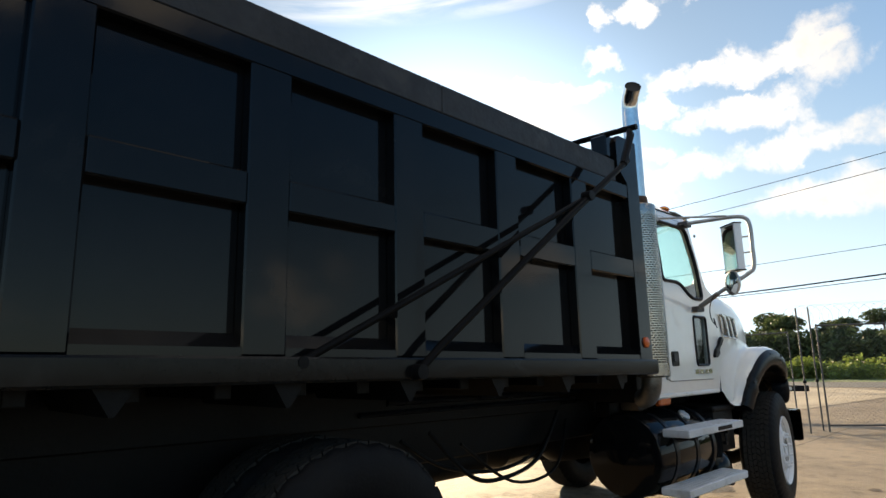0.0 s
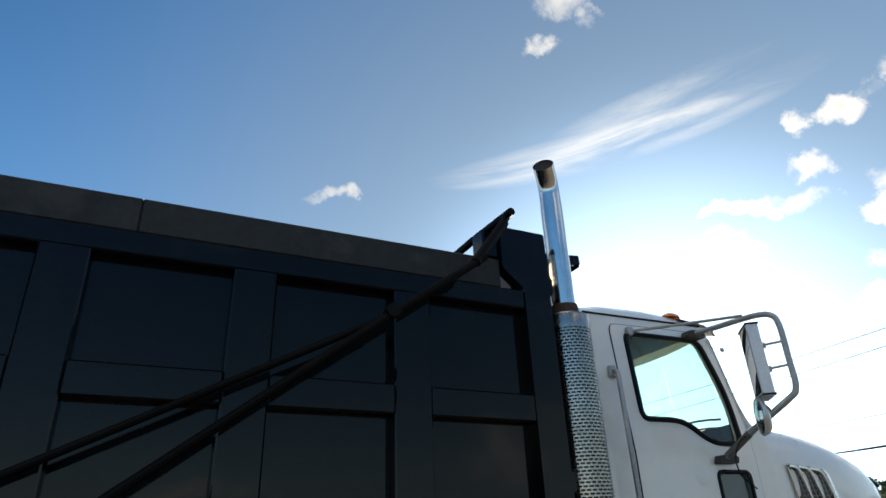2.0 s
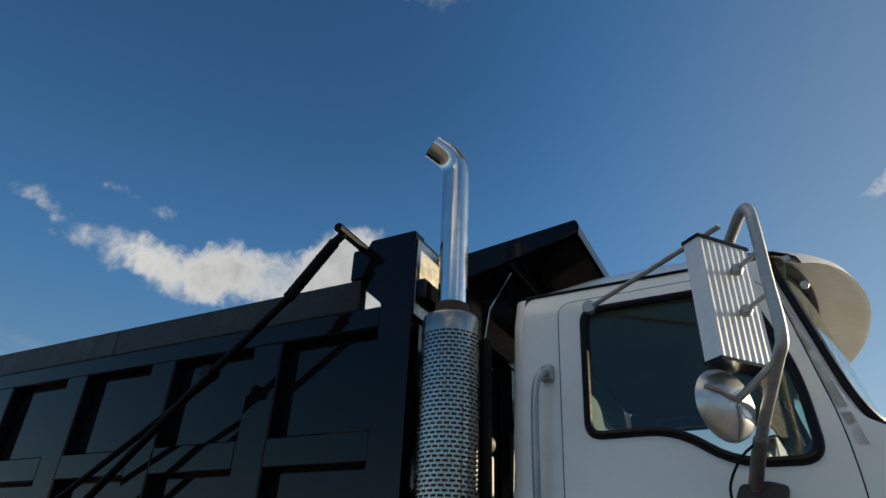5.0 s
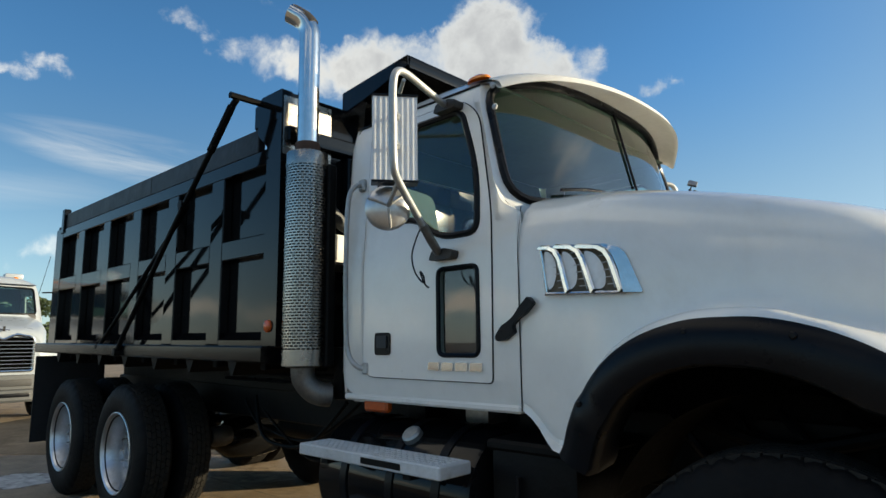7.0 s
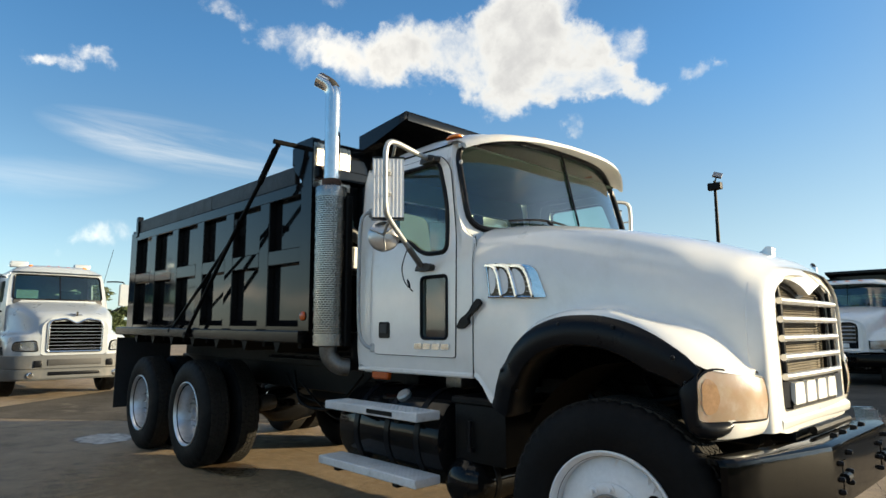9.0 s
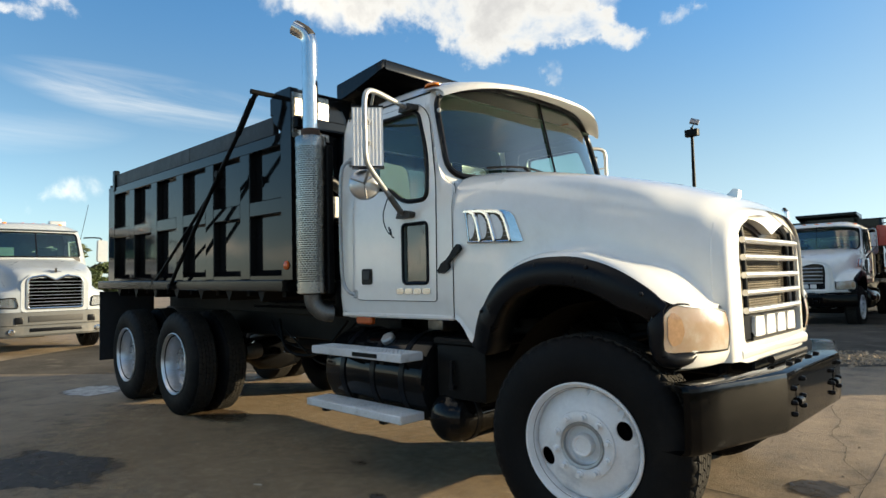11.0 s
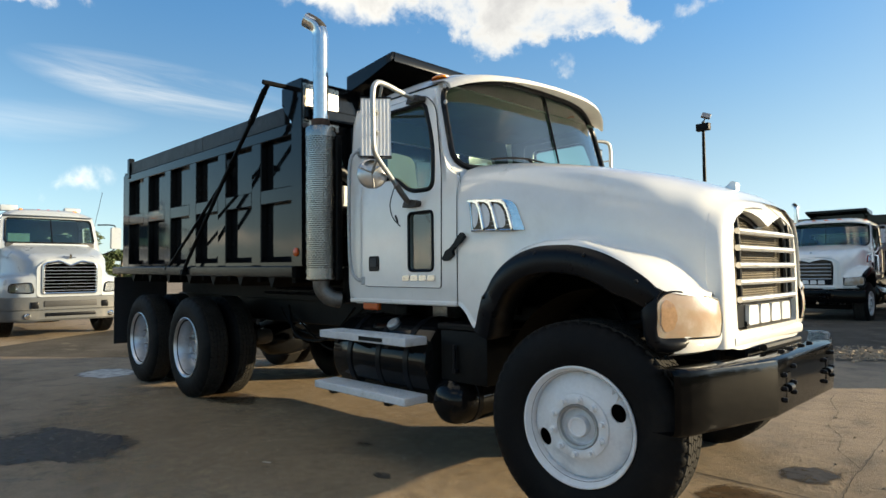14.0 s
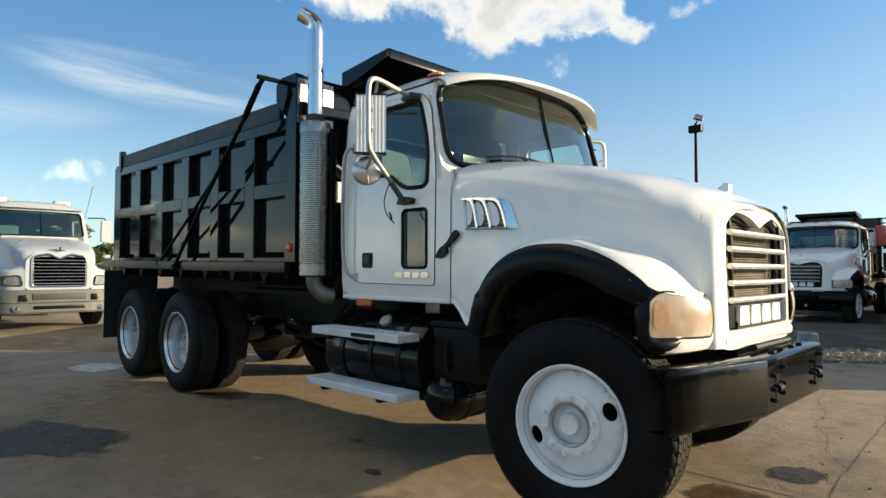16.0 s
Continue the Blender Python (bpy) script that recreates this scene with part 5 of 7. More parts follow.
def mirror(s):
    """Wing mirror: bent tube, ribbed head facing forward, round convex glass under it."""
    P = lambda x, y, z: (x, s * (y if s < 0 else 1.0 + (y - 1.0) * 0.62), z)
    arms = tube(spline([P(-1.35, 1.03, 2.505), P(-1.30, 1.2, 2.51), P(-1.24, 1.40, 2.515), P(-1.215, 1.48, 2.49), P(-1.21, 1.505, 2.42), P(-1.21, 1.505, 2.25), P(-1.21, 1.50, 2.09), P(-1.235, 1.45, 2.03), P(-1.31, 1.25, 1.9), P(-1.36, 1.09, 1.785)], 7), 0.0165, 12)
    m = part("mirror", arms, GALV, truck, "wing mirror on a bent tube bracket")
    part("stay", tube([P(-1.82, 1.0, 2.485), P(-1.3, 1.36, 2.52)], 0.009, 6), GALV, m)
    for z, w in ((2.5, 1.025), (1.775, 1.065)):
        part("bracket_foot", prism(rounded([(-1.42, z - 0.022), (-1.28, z - 0.022), (-1.27, z + 0.012), (-1.32, z + 0.028), (-1.40, z + 0.02)], 0.012), "y", *sorted((s * (w - 0.03), s * (w + 0.03)))), HOTSTEEL, m, "dark weathered cast mirror bracket")
    part("arm_sleeve", tube([P(-1.315, 1.235, 1.89), P(-1.34, 1.16, 1.836), P(-1.358, 1.095, 1.79)], 0.0205, 12), ELBOW, m, "dull weathered sleeve on the lower mirror arm")
    part("stay_foot", lathe([(0, -0.02), (0.025, -0.018), (0.03, 0.0), (0, 0.0)], 12), GALV, m, at=pose(-1.82, s * 1.0, 2.485))
    # head: its back looks forward and outward
    a, b = (Vector((-1.375, P(0, 1.475, 0)[1])), Vector((-1.255, P(0, 1.325, 0)[1])))
    d = (b - a).normalized()
    nrm = Vector((d.y, -d.x)) * s
    if nrm.x < 0:
        nrm = -nrm
    L = (b - a).length
    poly = []
    for k in range(34):
        t = k / 33
        poly.append(a + d * L * t + nrm * (0.018 + (0.0022 if k % 4 in (1, 2) else 0.0)))
    poly += [b - nrm * 0.04, a - nrm * 0.04]
    part("mirror_head", prism([tuple(p) for p in poly], "z", 2.055, 2.43), WHITEALU, m, "ribbed bright metal mirror back")
    part("mirror_glass", prism([tuple(a + d * 0.012 - nrm * 0.041), tuple(b - d * 0.012 - nrm * 0.041), tuple(b - d * 0.012 - nrm * 0.0425), tuple(a + d * 0.012 - nrm * 0.0425)], "z", 2.065, 2.42), MIRRORGLASS, m)
    for z in (2.047, 2.428):
        part("head_edge", prism([tuple(a - nrm * 0.044 - d * 0.004), tuple(b - nrm * 0.044 + d * 0.004), tuple(b + nrm * 0.024 + d * 0.004), tuple(a + nrm * 0.024 - d * 0.004)], "z", z, z + 0.01), SATIN, m)
    for z in (2.2, 2.33):
        q = a + d * L * 0.55 + nrm * 0.02
        part("head_clamp", joined(tube([(q.x, q.y, z), P(-1.213, 1.497, z + 0.01)], 0.007, 8), bolt(0.02, 0.02).moved(Matrix.Translation((q.x + nrm.x * 0.02, q.y + nrm.y * 0.02, z)))), GALV, m)
    c = Vector(P(-1.375, 1.385, 1.955))
    face = Matrix.Translation(c) @ Vector((nrm.x, nrm.y, 0)).to_track_quat("Y", "Z").to_matrix().to_4x4()
    part("round_mirror", lathe([(0, 0.035), (0.05, 0.03), (0.085, 0.014), (0.098, 0.0), (0.1, -0.012), (0.092, -0.016)], 32), BARSTEEL, m, "round convex spot mirror", at=face)
    for k in range(3):
        b = 2.1 * k + 0.4
        part("mirror_spoke", tube([(0.01 * math.cos(b), 0.037, 0.01 * math.sin(b)), (0.06 * math.cos(b), 0.032, 0.06 * math.sin(b)), (0.092 * math.cos(b), 0.012, 0.092 * math.sin(b))], 0.006, 6), GALV, m, at=face)
    part("round_glass", lathe([(0, -0.03), (0.05, -0.025), (0.092, -0.012)], 32), MIRRORGLASS, m, at=face)
    part("round_stay", tube([c + Vector((nrm.x, nrm.y, 0)) * 0.03, P(-1.235, 1.45, 2.04)], 0.01, 8), GALV, m)
    if s < 0:
        part("loose_wire", tube(spline([P(-1.315, 1.235, 1.89), P(-1.375, 1.21, 1.85), P(-1.42, 1.2, 1.77), P(-1.405, 1.195, 1.69), P(-1.35, 1.2, 1.64), P(-1.368, 1.2, 1.69), P(-1.345, 1.2, 1.665), P(-1.338, 1.2, 1.632), P(-1.315, 1.2, 1.615)], 5), 0.004, 6), SATIN, m, "loose black wire hanging from the mirror arm")
    return m


mirror(-1), mirror(1)

# ---- hood, fenders, nose ----
HW = [(-0.95, 1.03), (-0.6, 1.025), (-0.3, 1.0), (0.0, 0.94), (0.2, 0.875), (0.35, 0.81), (0.45, 0.765), (0.55, 0.71), (0.58, 0.69)]
HZ = [(-0.95, 2.05), (-0.6, 2.026), (-0.2, 1.958), (0.1, 1.887), (0.4, 1.80), (0.5, 1.755), (0.55, 1.715), (0.58, 1.695), (0.605, 1.675), (0.62, 1.652)]
ARC = [(-0.95, 1.10), (-0.9, 1.07), (-0.8, 0.97), (-0.72, 0.965), (-0.66, 1.09), (-0.56, 1.24), (-0.43, 1.35), (-0.23, 1.425), (-0.05, 1.435), (0.13, 1.405), (0.27, 1.345), (0.37, 1.275), (0.43, 1.222), (0.5, 1.19), (0.55, 1.175), (0.58, 1.163)]
JUNCTION = [(0.0, 0.03), (0.12, 0.005), (0.22, 0.02), (0.3, 0.05), (0.4, 0.085), (0.45, 0.085), (0.5, 0.058), (0.55, 0.015), (0.58, 0.002)]     # fender root above the arch
FY = [(-0.95, 1.035), (-0.85, 1.045), (-0.72, 1.10), (-0.6, 1.15), (-0.4, 1.18), (0.15, 1.18), (0.27, 1.17), (0.37, 1.145), (0.43, 1.115), (0.5, 1.02), (0.55, 0.89), (0.58, 0.75)]


def set_back(x, y, z):
    """The nose between the headlamps stands a little behind the fenders' fronts."""
    k = min(1.0, max(0.0, (x - 0.1) / 0.35)) * (1.0 if y > 0 else min(1.0, max(0.0, (0.9 + y) / 0.17)))
    return (x - 0.048 * k * k * (3 - 2 * k), y, z)


def hood_section(x):
    w, zt, za, fy = smooth(x, HW), smooth(x, HZ), smooth(x, ARC), smooth(x, FY)
    low = za + 0.05
    k = max(0.0, min(1.0, (x + 0.8) / 0.25))        # how far the fender stands out
    pts = [(0.0, zt), (0.35 * w, zt - 0.004), (0.62 * w, zt - 0.02), (w - 0.2, zt - 0.042), (w - 0.11, zt - 0.075), (w - 0.05, zt - 0.125), (w - 0.015, zt - 0.2), (w, zt - 0.3)]
    mid = zt - 0.3
    jz = za + interp(x, JUNCTION)
    rise = [(w + 0.002, mid + (jz + 0.045 - mid) * 0.5), (w + 0.004, jz + 0.05), (w + 0.004 + 0.03 * (fy - w) * k, jz + 0.018), (w + 0.12 * (fy - w) * k, jz + 0.004), (w + 0.4 * (fy - w) * k, 0.82 * jz + 0.18 * za + 0.014), (w + (0.75 * (fy - w)) * k, 0.42 * jz + 0.58 * za + 0.026), (w + 0.95 * (fy - w) * k, za + 0.018), (fy, za)]
    return pts + rise


xs = list(np.linspace(-0.95, 0.45, 36)) + [0.47, 0.49, 0.51, 0.53, 0.55, 0.565, 0.58]
skin = Geo()
for s in (-1, 1):
    g = loft([[(x, s * y, z) for y, z in hood_section(x)] for x in xs])
    skin.add(g.v, g.f)
hood = part("hood", skin.mapped(set_back), WHITE, truck, "white sloping hood with rounded fenders", sharp=60)
# nose: the front face with the grille opening
grille_loop = rounded([(-0.515, 0.985, 0.03), (0.515, 0.985, 0.03), (0.535, 1.45, 0.2), (0.5, 1.6, 0.07), (0.3, 1.632, 0.1), (0.12, 1.595, 0.05), (0.0, 1.55, 0.02), (-0.12, 1.595, 0.05), (-0.3, 1.632, 0.1), (-0.5, 1.6, 0.07), (-0.535, 1.45, 0.2)], 0.05)
nose_loop = rounded([(-0.61, 0.905, 0.02), (-0.5, 0.885, 0.05), (0.5, 0.885, 0.05), (0.61, 0.905, 0.02), (0.615, 1.2, 0.1), (0.60, 1.4, 0.2), (0.56, 1.6, 0.12), (0.36, 1.67, 0.15), (0.0, 1.695, 0.2), (-0.36, 1.67, 0.15), (-0.56, 1.6, 0.12), (-0.60, 1.4, 0.2), (-0.615, 1.2, 0.1)], 0.05)


def nose_x(y, z, o=0.0):
    edge = max(0.0, (y - 0.5) / 0.12)
    top = max(0.0, (z - (1.60 - 0.3 * y * y)) / 0.08)
    return (0.568 - (0.024 if y > 0 else 0.002) * (abs(y) / 0.6) ** 2 - 0.028 * min(edge, 1.6) ** 2 - 0.035 * min(top, 1.5) ** 2 + (1.3 - z) * 0.012 + o, y, z)


def nose_side(x, w, s):
    """The corner between the hood's side and the grille surround, from the top down to the chin."""
    zt = smooth(x, HZ)
    back = 0.05 * max(0.0, (x - 0.545) / 0.075) if s > 0 else 0.0
    pts = [(0.0, zt), (0.35 * w, zt - 0.004), (0.62 * w, zt - 0.02), (w - 0.2, zt - 0.042), (w - 0.11, zt - 0.075), (w - 0.05, zt - 0.125), (w - 0.015, zt - 0.2), (w, zt - 0.3), (w + 0.002, 1.25), (w + 0.004, 1.1), (w + 0.004, 0.95), (w - 0.002, 0.905)]
    return [(x - 0.048 - back + (1.3 - z) * 0.012, s * y, z) for y, z in pts]


for s in (-1, 1):
    part("nose_corner", loft([nose_side(x, w, s) for x, w in ((0.535, 0.712), (0.548, 0.7165), (0.552, 0.714), (0.57, 0.7035), (0.588, 0.692), (0.602, 0.681), (0.611, 0.668), (0.6165, 0.65), (0.6185, 0.62), (0.6175, 0.59))]), WHITE, hood)
part("nose", panel(nose_loop, [grille_loop], 0.04, nose_x, (-0.05, 0, 0)), WHITE, hood, "white grille surround")
part("chin", prism(rounded([(0.45, 0.89), (0.572, 0.90), (0.578, 0.95), (0.552, 0.968), (0.45, 0.968)], 0.02), "y", -0.56, 0.56), WHITE, hood, "white lower grille lip")
part("grille_backing", panel(grille_loop, [], 0.12, lambda y, z: nose_x(y, z, -0.085)), MESHBROWN, hood, "dusty brown radiator mesh")
part("grille_frame", panel(grille_loop, [rounded([(-0.46, 1.12, 0.02), (0.46, 1.12, 0.02), (0.495, 1.45, 0.15), (0.465, 1.572, 0.06), (0.3, 1.603, 0.08), (0.13, 1.567, 0.05), (0.0, 1.525, 0.02), (-0.13, 1.567, 0.05), (-0.3, 1.603, 0.08), (-0.465, 1.572, 0.06), (-0.495, 1.45, 0.15)], 0.05)], 0.07, lambda y, z: nose_x(y, z, -0.055), (-0.02, 0, 0)), SATIN, hood, "black grille frame")
part("badge_plate", panel(rounded([(-0.47, 0.995), (0.47, 0.995), (0.47, 1.118), (-0.47, 1.118)], 0.02), [], 0.1, lambda y, z: nose_x(y, z, -0.02), (-0.03, 0, 0)), SATIN, hood, "black badge plate")
for s in (-1, 1):
    part("grille_upright", tube([nose_x(s * 0.435, z, -0.012) for z in np.linspace(1.12, 1.58, 6)], 0.014, 8), SATIN, hood)
for z in (1.145, 1.237, 1.328, 1.42, 1.51):
    part("grille_bar", tube([nose_x(y, z, 0.0) for y in np.linspace(-0.475, 0.475, 13)], 0.0165, 10), BARSTEEL, hood, "satin silver grille bar")
tagged(part("radiator_core", joined(*[tube([nose_x(y, z, -0.07) for y in (-0.44, 0, 0.44)], 0.003, 4) for z in np.arange(1.12, 1.61, 0.014)]), MESHBROWN, hood), kind="stuff")
for k in range(4):      # the maker's badge as four plain raised shapes
    y0 = 0.335 - 0.18 * k
    part("badge_block", prism(rounded([(y0 - 0.15, 1.005), (y0, 1.005), (y0 - 0.01, 1.11), (y0 - 0.14, 1.11)], 0.012), "x", 0.547, 0.571), LETTER, hood)
part("hood_ornament", prism(rounded([(0.22, 1.80), (0.4, 1.755), (0.405, 1.83), (0.375, 1.838), (0.345, 1.808)], 0.012), "y", -0.025, 0.025), ALU, hood, "small dull metal hood ornament")
part("hood_seam", tube([(-0.952, -(interp(z, [(1.1, 1.036), (1.8, 1.036), (1.95, 1.0)])), z) for z in np.linspace(1.1, 1.95, 12)], 0.0025, 6), SATIN, hood)


def hood_y(x, z):
    """Half width of the hood's side at a height."""
    pts = sorted(((zz, yy) for yy, zz in hood_section(x)[3:]), key=lambda q: q[0])
    return float(np.interp(z, [q[0] for q in pts], [q[1] for q in pts]))


for s in (-1, 1):
    # headlamp: a curved yellowed lens that wraps the corner
    def lamp_fn(u, v, o=0.0):
        a = min(max(u, 0.0), 1.0)
        x = (0.425 if s < 0 else 0.37) + 0.145 * math.sin(a * math.pi / 2) ** 0.9 + o
        y = 1.135 - 0.395 * a - o * 0.4
        return (x + 0.012 * math.sin(v * math.pi), s * y, 0.982 + (0.228 - 0.055 * a) * v)
    # black flare round the wheel arch
    arc = [(x, smooth(x, ARC)) for x in np.linspace(-0.72, 0.395, 46)]
    sec = []
    for x, z in arc:
        fy = smooth(x, FY) if x > -0.6 else interp(x, [(-0.72, 1.12), (-0.6, 1.17)])
        d = Vector((x, z - 0.62)).normalized()
        t = interp(x, [(-0.72, 0.13), (-0.4, 0.135), (0.1, 0.145), (0.3, 0.15), (0.45, 0.10)])
        sec.append([(x - d.x * o, s * y, z - d.y * o) for o, y in ((-0.004, fy - 0.03), (-0.008, fy + 0.004), (0.012, fy + 0.026), (0.05, fy + 0.036), (t - 0.04, fy + 0.04), (t - 0.008, fy + 0.03), (t, fy + 0.015), (t, fy - 0.05), (t - 0.02, fy - 0.2))])
    # the flare runs down beside the headlamp and tapers out under it
    for u, v, dx, dz, nx, ny, t in ((0.06, 0.97, -0.62, -0.78, 0.05, 1.0, 0.108), (0.015, 0.85, -0.78, -0.62, 0.1, 1.0, 0.098), (0.0, 0.65, -0.92, -0.38, 0.2, 0.98, 0.085), (0.0, 0.42, -0.97, -0.24, 0.25, 0.96, 0.075), (0.0, 0.22, -0.93, -0.36, 0.3, 0.95, 0.07), (0.02, 0.07, -0.75, -0.66, 0.38, 0.92, 0.068), (0.07, 0.0, -0.4, -0.92, 0.48, 0.87, 0.066), (0.15, -0.02, -0.12, -0.99, 0.58, 0.81, 0.062), (0.25, -0.02, 0.0, -1.0, 0.66, 0.75, 0.055), (0.34, -0.02, 0.0, -1.0, 0.72, 0.69, 0.04), (0.4, -0.02, 0.0, -1.0, 0.76, 0.65, 0.015)):
        px, py, pz = lamp_fn(u, v)
        k = min(1.0, t / 0.06)
        sec.append([(px + dx * o * t + nx * q, py + s * ny * q, pz + dz * o * t) for o, q in ((-0.05, -0.03), (-0.05, 0.004), (0.12, 0.016 * k), (0.35, 0.024 * k), (0.7, 0.026 * k), (0.92, 0.018 * k), (1.0, 0.004), (1.0, -0.05), (0.9, -0.12))])
    part("fender_flare", loft(sec), SATIN, hood, "satin black wheel arch flare")
    for x in (-0.6, -0.2, 0.1, 0.36):
        z = smooth(x, ARC) - 0.03
        part("flare_bolt", bolt(0.012, 0.01).mapped(lambda a, b, c: (a + x, s * (interp(x, FY) + 0.032 - b), c + z)), SATIN, hood)
    lens = rounded([(0.0, 0.12, 0.12), (0.06, 0.0, 0.1), (1.0, -0.02, 0.04), (0.97, 1.0, 0.04), (0.16, 1.04, 0.16), (0.0, 0.75, 0.12)], 0.08)
    part("headlamp", panel(lens, [], 0.09, lamp_fn), LENS, hood, "yellowed wrap-around headlamp lens")
    part("headlamp_rim", tube([lamp_fn(*p, -0.006) for p in dense(lens, 0.08)], 0.008, 6, closed=True), SATIN, hood)
    part("headlamp_back", panel(lens, [], 0.2, lambda u, v: lamp_fn(u, v, -0.05)), SHIELD, hood)
    part("turn_lens", panel(rounded([(0.04, 0.3), (0.1, 0.14), (0.19, 0.2), (0.23, 0.45), (0.2, 0.75), (0.11, 0.86), (0.045, 0.7)], 0.06), [], 0.07, lambda u, v: lamp_fn(u, v, 0.0015)), LAMPORANGE, hood, "amber turn signal inside the headlamp")
    # white cheek under and over the lamp, black corner bumper under it
    part("fender_cheek", loft([[(0.485 - d, s * 1.03, z), (0.512 - d, s * 0.99, z), (0.533 - d, s * 0.93, z), (0.55 - d, s * 0.85, z), (0.557 - d, s * 0.76, z), (0.556 - d, s * 0.68, z)] for d, z in ((q + (0.055 if s > 0 else 0.0), w) for q, w in ((0.1, 0.893), (0.05, 0.897), (0.022, 0.91), (0.008, 0.935), (0.0, 0.965), (0.0, 0.99)))]), WHITE, hood)
    # side vent: chrome frame with three curved vanes
    def vent_fn(x, z, o=0.0):
        return (x, s * (hood_y(x, z) + o), z)
    vent_loop = rounded([(-0.805, 1.565, 0.02), (-0.415, 1.545, 0.02), (-0.49, 1.72, 0.06), (-0.835, 1.76, 0.02)], 0.02)
    part("vent", panel(vent_loop, [], 0.06, lambda x, z: vent_fn(x, z, 0.004)), MESHBROWN, hood, "dusty dark recess of the hood side vent")
    # behind the rims: pale rounded scoops and a grid of thin bars
    scoops = ([(-0.816, 1.739), (-0.782, 1.725), (-0.765, 1.684), (-0.765, 1.631), (-0.78, 1.589), (-0.799, 1.577), (-0.811, 1.634)],
              [(-0.735, 1.731), (-0.699, 1.716), (-0.674, 1.676), (-0.671, 1.624), (-0.68, 1.587), (-0.701, 1.572), (-0.717, 1.635)],
              [(-0.639, 1.723), (-0.591, 1.706), (-0.565, 1.666), (-0.554, 1.615), (-0.557, 1.583), (-0.572, 1.569), (-0.605, 1.571), (-0.618, 1.634)])
    for lobe in scoops:
        cx = sum(p[0] for p in lobe) / len(lobe)
        part("vent_scoop", panel(rounded(lobe, 0.02), [], 0.02, lambda x, z: vent_fn(x, z, 0.012 - 0.25 * max(0.0, x - cx))), WHITEALU, hood, "pale rounded scoop inside the vent")
    for x0, x1, tilt in ((-0.765, -0.72, 0.06), (-0.672, -0.615, 0.07), (-0.556, -0.505, 0.08)):
        for z in (1.585, 1.612, 1.64, 1.668, 1.695, 1.717):
            dx = (1.62 - z) * 0.25
            part("vent_bar", tube([vent_fn(x0 + dx, z, 0.007), vent_fn(x1 + dx, z, 0.007)], 0.0022, 5), GALV, hood)
        part("vent_bar", tube([vent_fn((x0 + x1) / 2 + (1.62 - z) * 0.25, z, 0.007) for z in (1.57, 1.64, 1.72)], 0.003, 5), GALV, hood)
    rims = ([(-0.833, 1.751), (-0.788, 1.747), (-0.76, 1.733), (-0.739, 1.697), (-0.727, 1.65), (-0.718, 1.608), (-0.707, 1.565)],
            [(-0.76, 1.748), (-0.688, 1.739), (-0.659, 1.722), (-0.639, 1.687), (-0.625, 1.642), (-0.612, 1.601), (-0.6, 1.56)],
            [(-0.665, 1.739), (-0.573, 1.727), (-0.547, 1.711), (-0.525, 1.676), (-0.511, 1.633), (-0.5, 1.594), (-0.488, 1.557)])
    for rim in rims:
        part("vent_vane", loft([[vent_fn(x + du, z + dv, o) for x, z in rim] for du, dv, o in ((0.009, 0.009, 0.004), (0.009, 0.009, 0.026), (0.004, 0.004, 0.032), (-0.007, -0.007, 0.03), (-0.009, -0.009, 0.02), (-0.006, -0.006, 0.006))]), CHROME, hood, "curved chrome rim of a vent scoop")
    part("vent_rail", tube([vent_fn(*p, 0.016) for p in ((-0.812, 1.563), (-0.73, 1.56), (-0.654, 1.557), (-0.57, 1.554), (-0.475, 1.55))], 0.009, 8), CHROME, hood, "chrome lower rail of the hood side vent")
    part("vent_rail", tube([vent_fn(*p, 0.012) for p in ((-0.832, 1.752), (-0.82, 1.681), (-0.807, 1.563))], 0.007, 8), CHROME, hood)
    part("vent_cheek", panel(rounded([(-0.56, 1.738, 0.01), (-0.501, 1.724, 0.03), (-0.47, 1.698, 0.03), (-0.441, 1.621, 0.02), (-0.413, 1.547, 0.01), (-0.478, 1.55, 0.005), (-0.495, 1.639, 0.02), (-0.52, 1.704, 0.03)], 0.01), [], 0.025, lambda x, z: vent_fn(x, z, 0.032 - 0.32 * max(0.0, x + 0.51 - (1.64 - z) * 0.25)), (0, -s * 0.02, 0)), CHROME, hood, "polished chrome cheek closing the vent")
    # rubber hood latch
    la, lb = Vector((-0.875, 1.545)), Vector((-1.055, 1.385))
    dl = (lb - la).normalized()
    nl = Vector((-dl.y, dl.x))
    strap = [la + nl * 0.02, la + dl * 0.06 + nl * 0.022, la + dl * 0.1 + nl * 0.012, lb - dl * 0.1 + nl * 0.014, lb - dl * 0.09 + nl * 0.04, lb - dl * 0.03 + nl * 0.03, lb + nl * 0.01, lb - nl * 0.014, lb - dl * 0.06 - nl * 0.026, lb - dl * 0.1 - nl * 0.014, la + dl * 0.1 - nl * 0.012, la + dl * 0.06 - nl * 0.02, la - nl * 0.02]
    part("hood_latch", prism(rounded([tuple(p) for p in strap], 0.01, 3), "y", s * 1.04, s * 1.066), SATIN, hood, "black rubber hood latch")

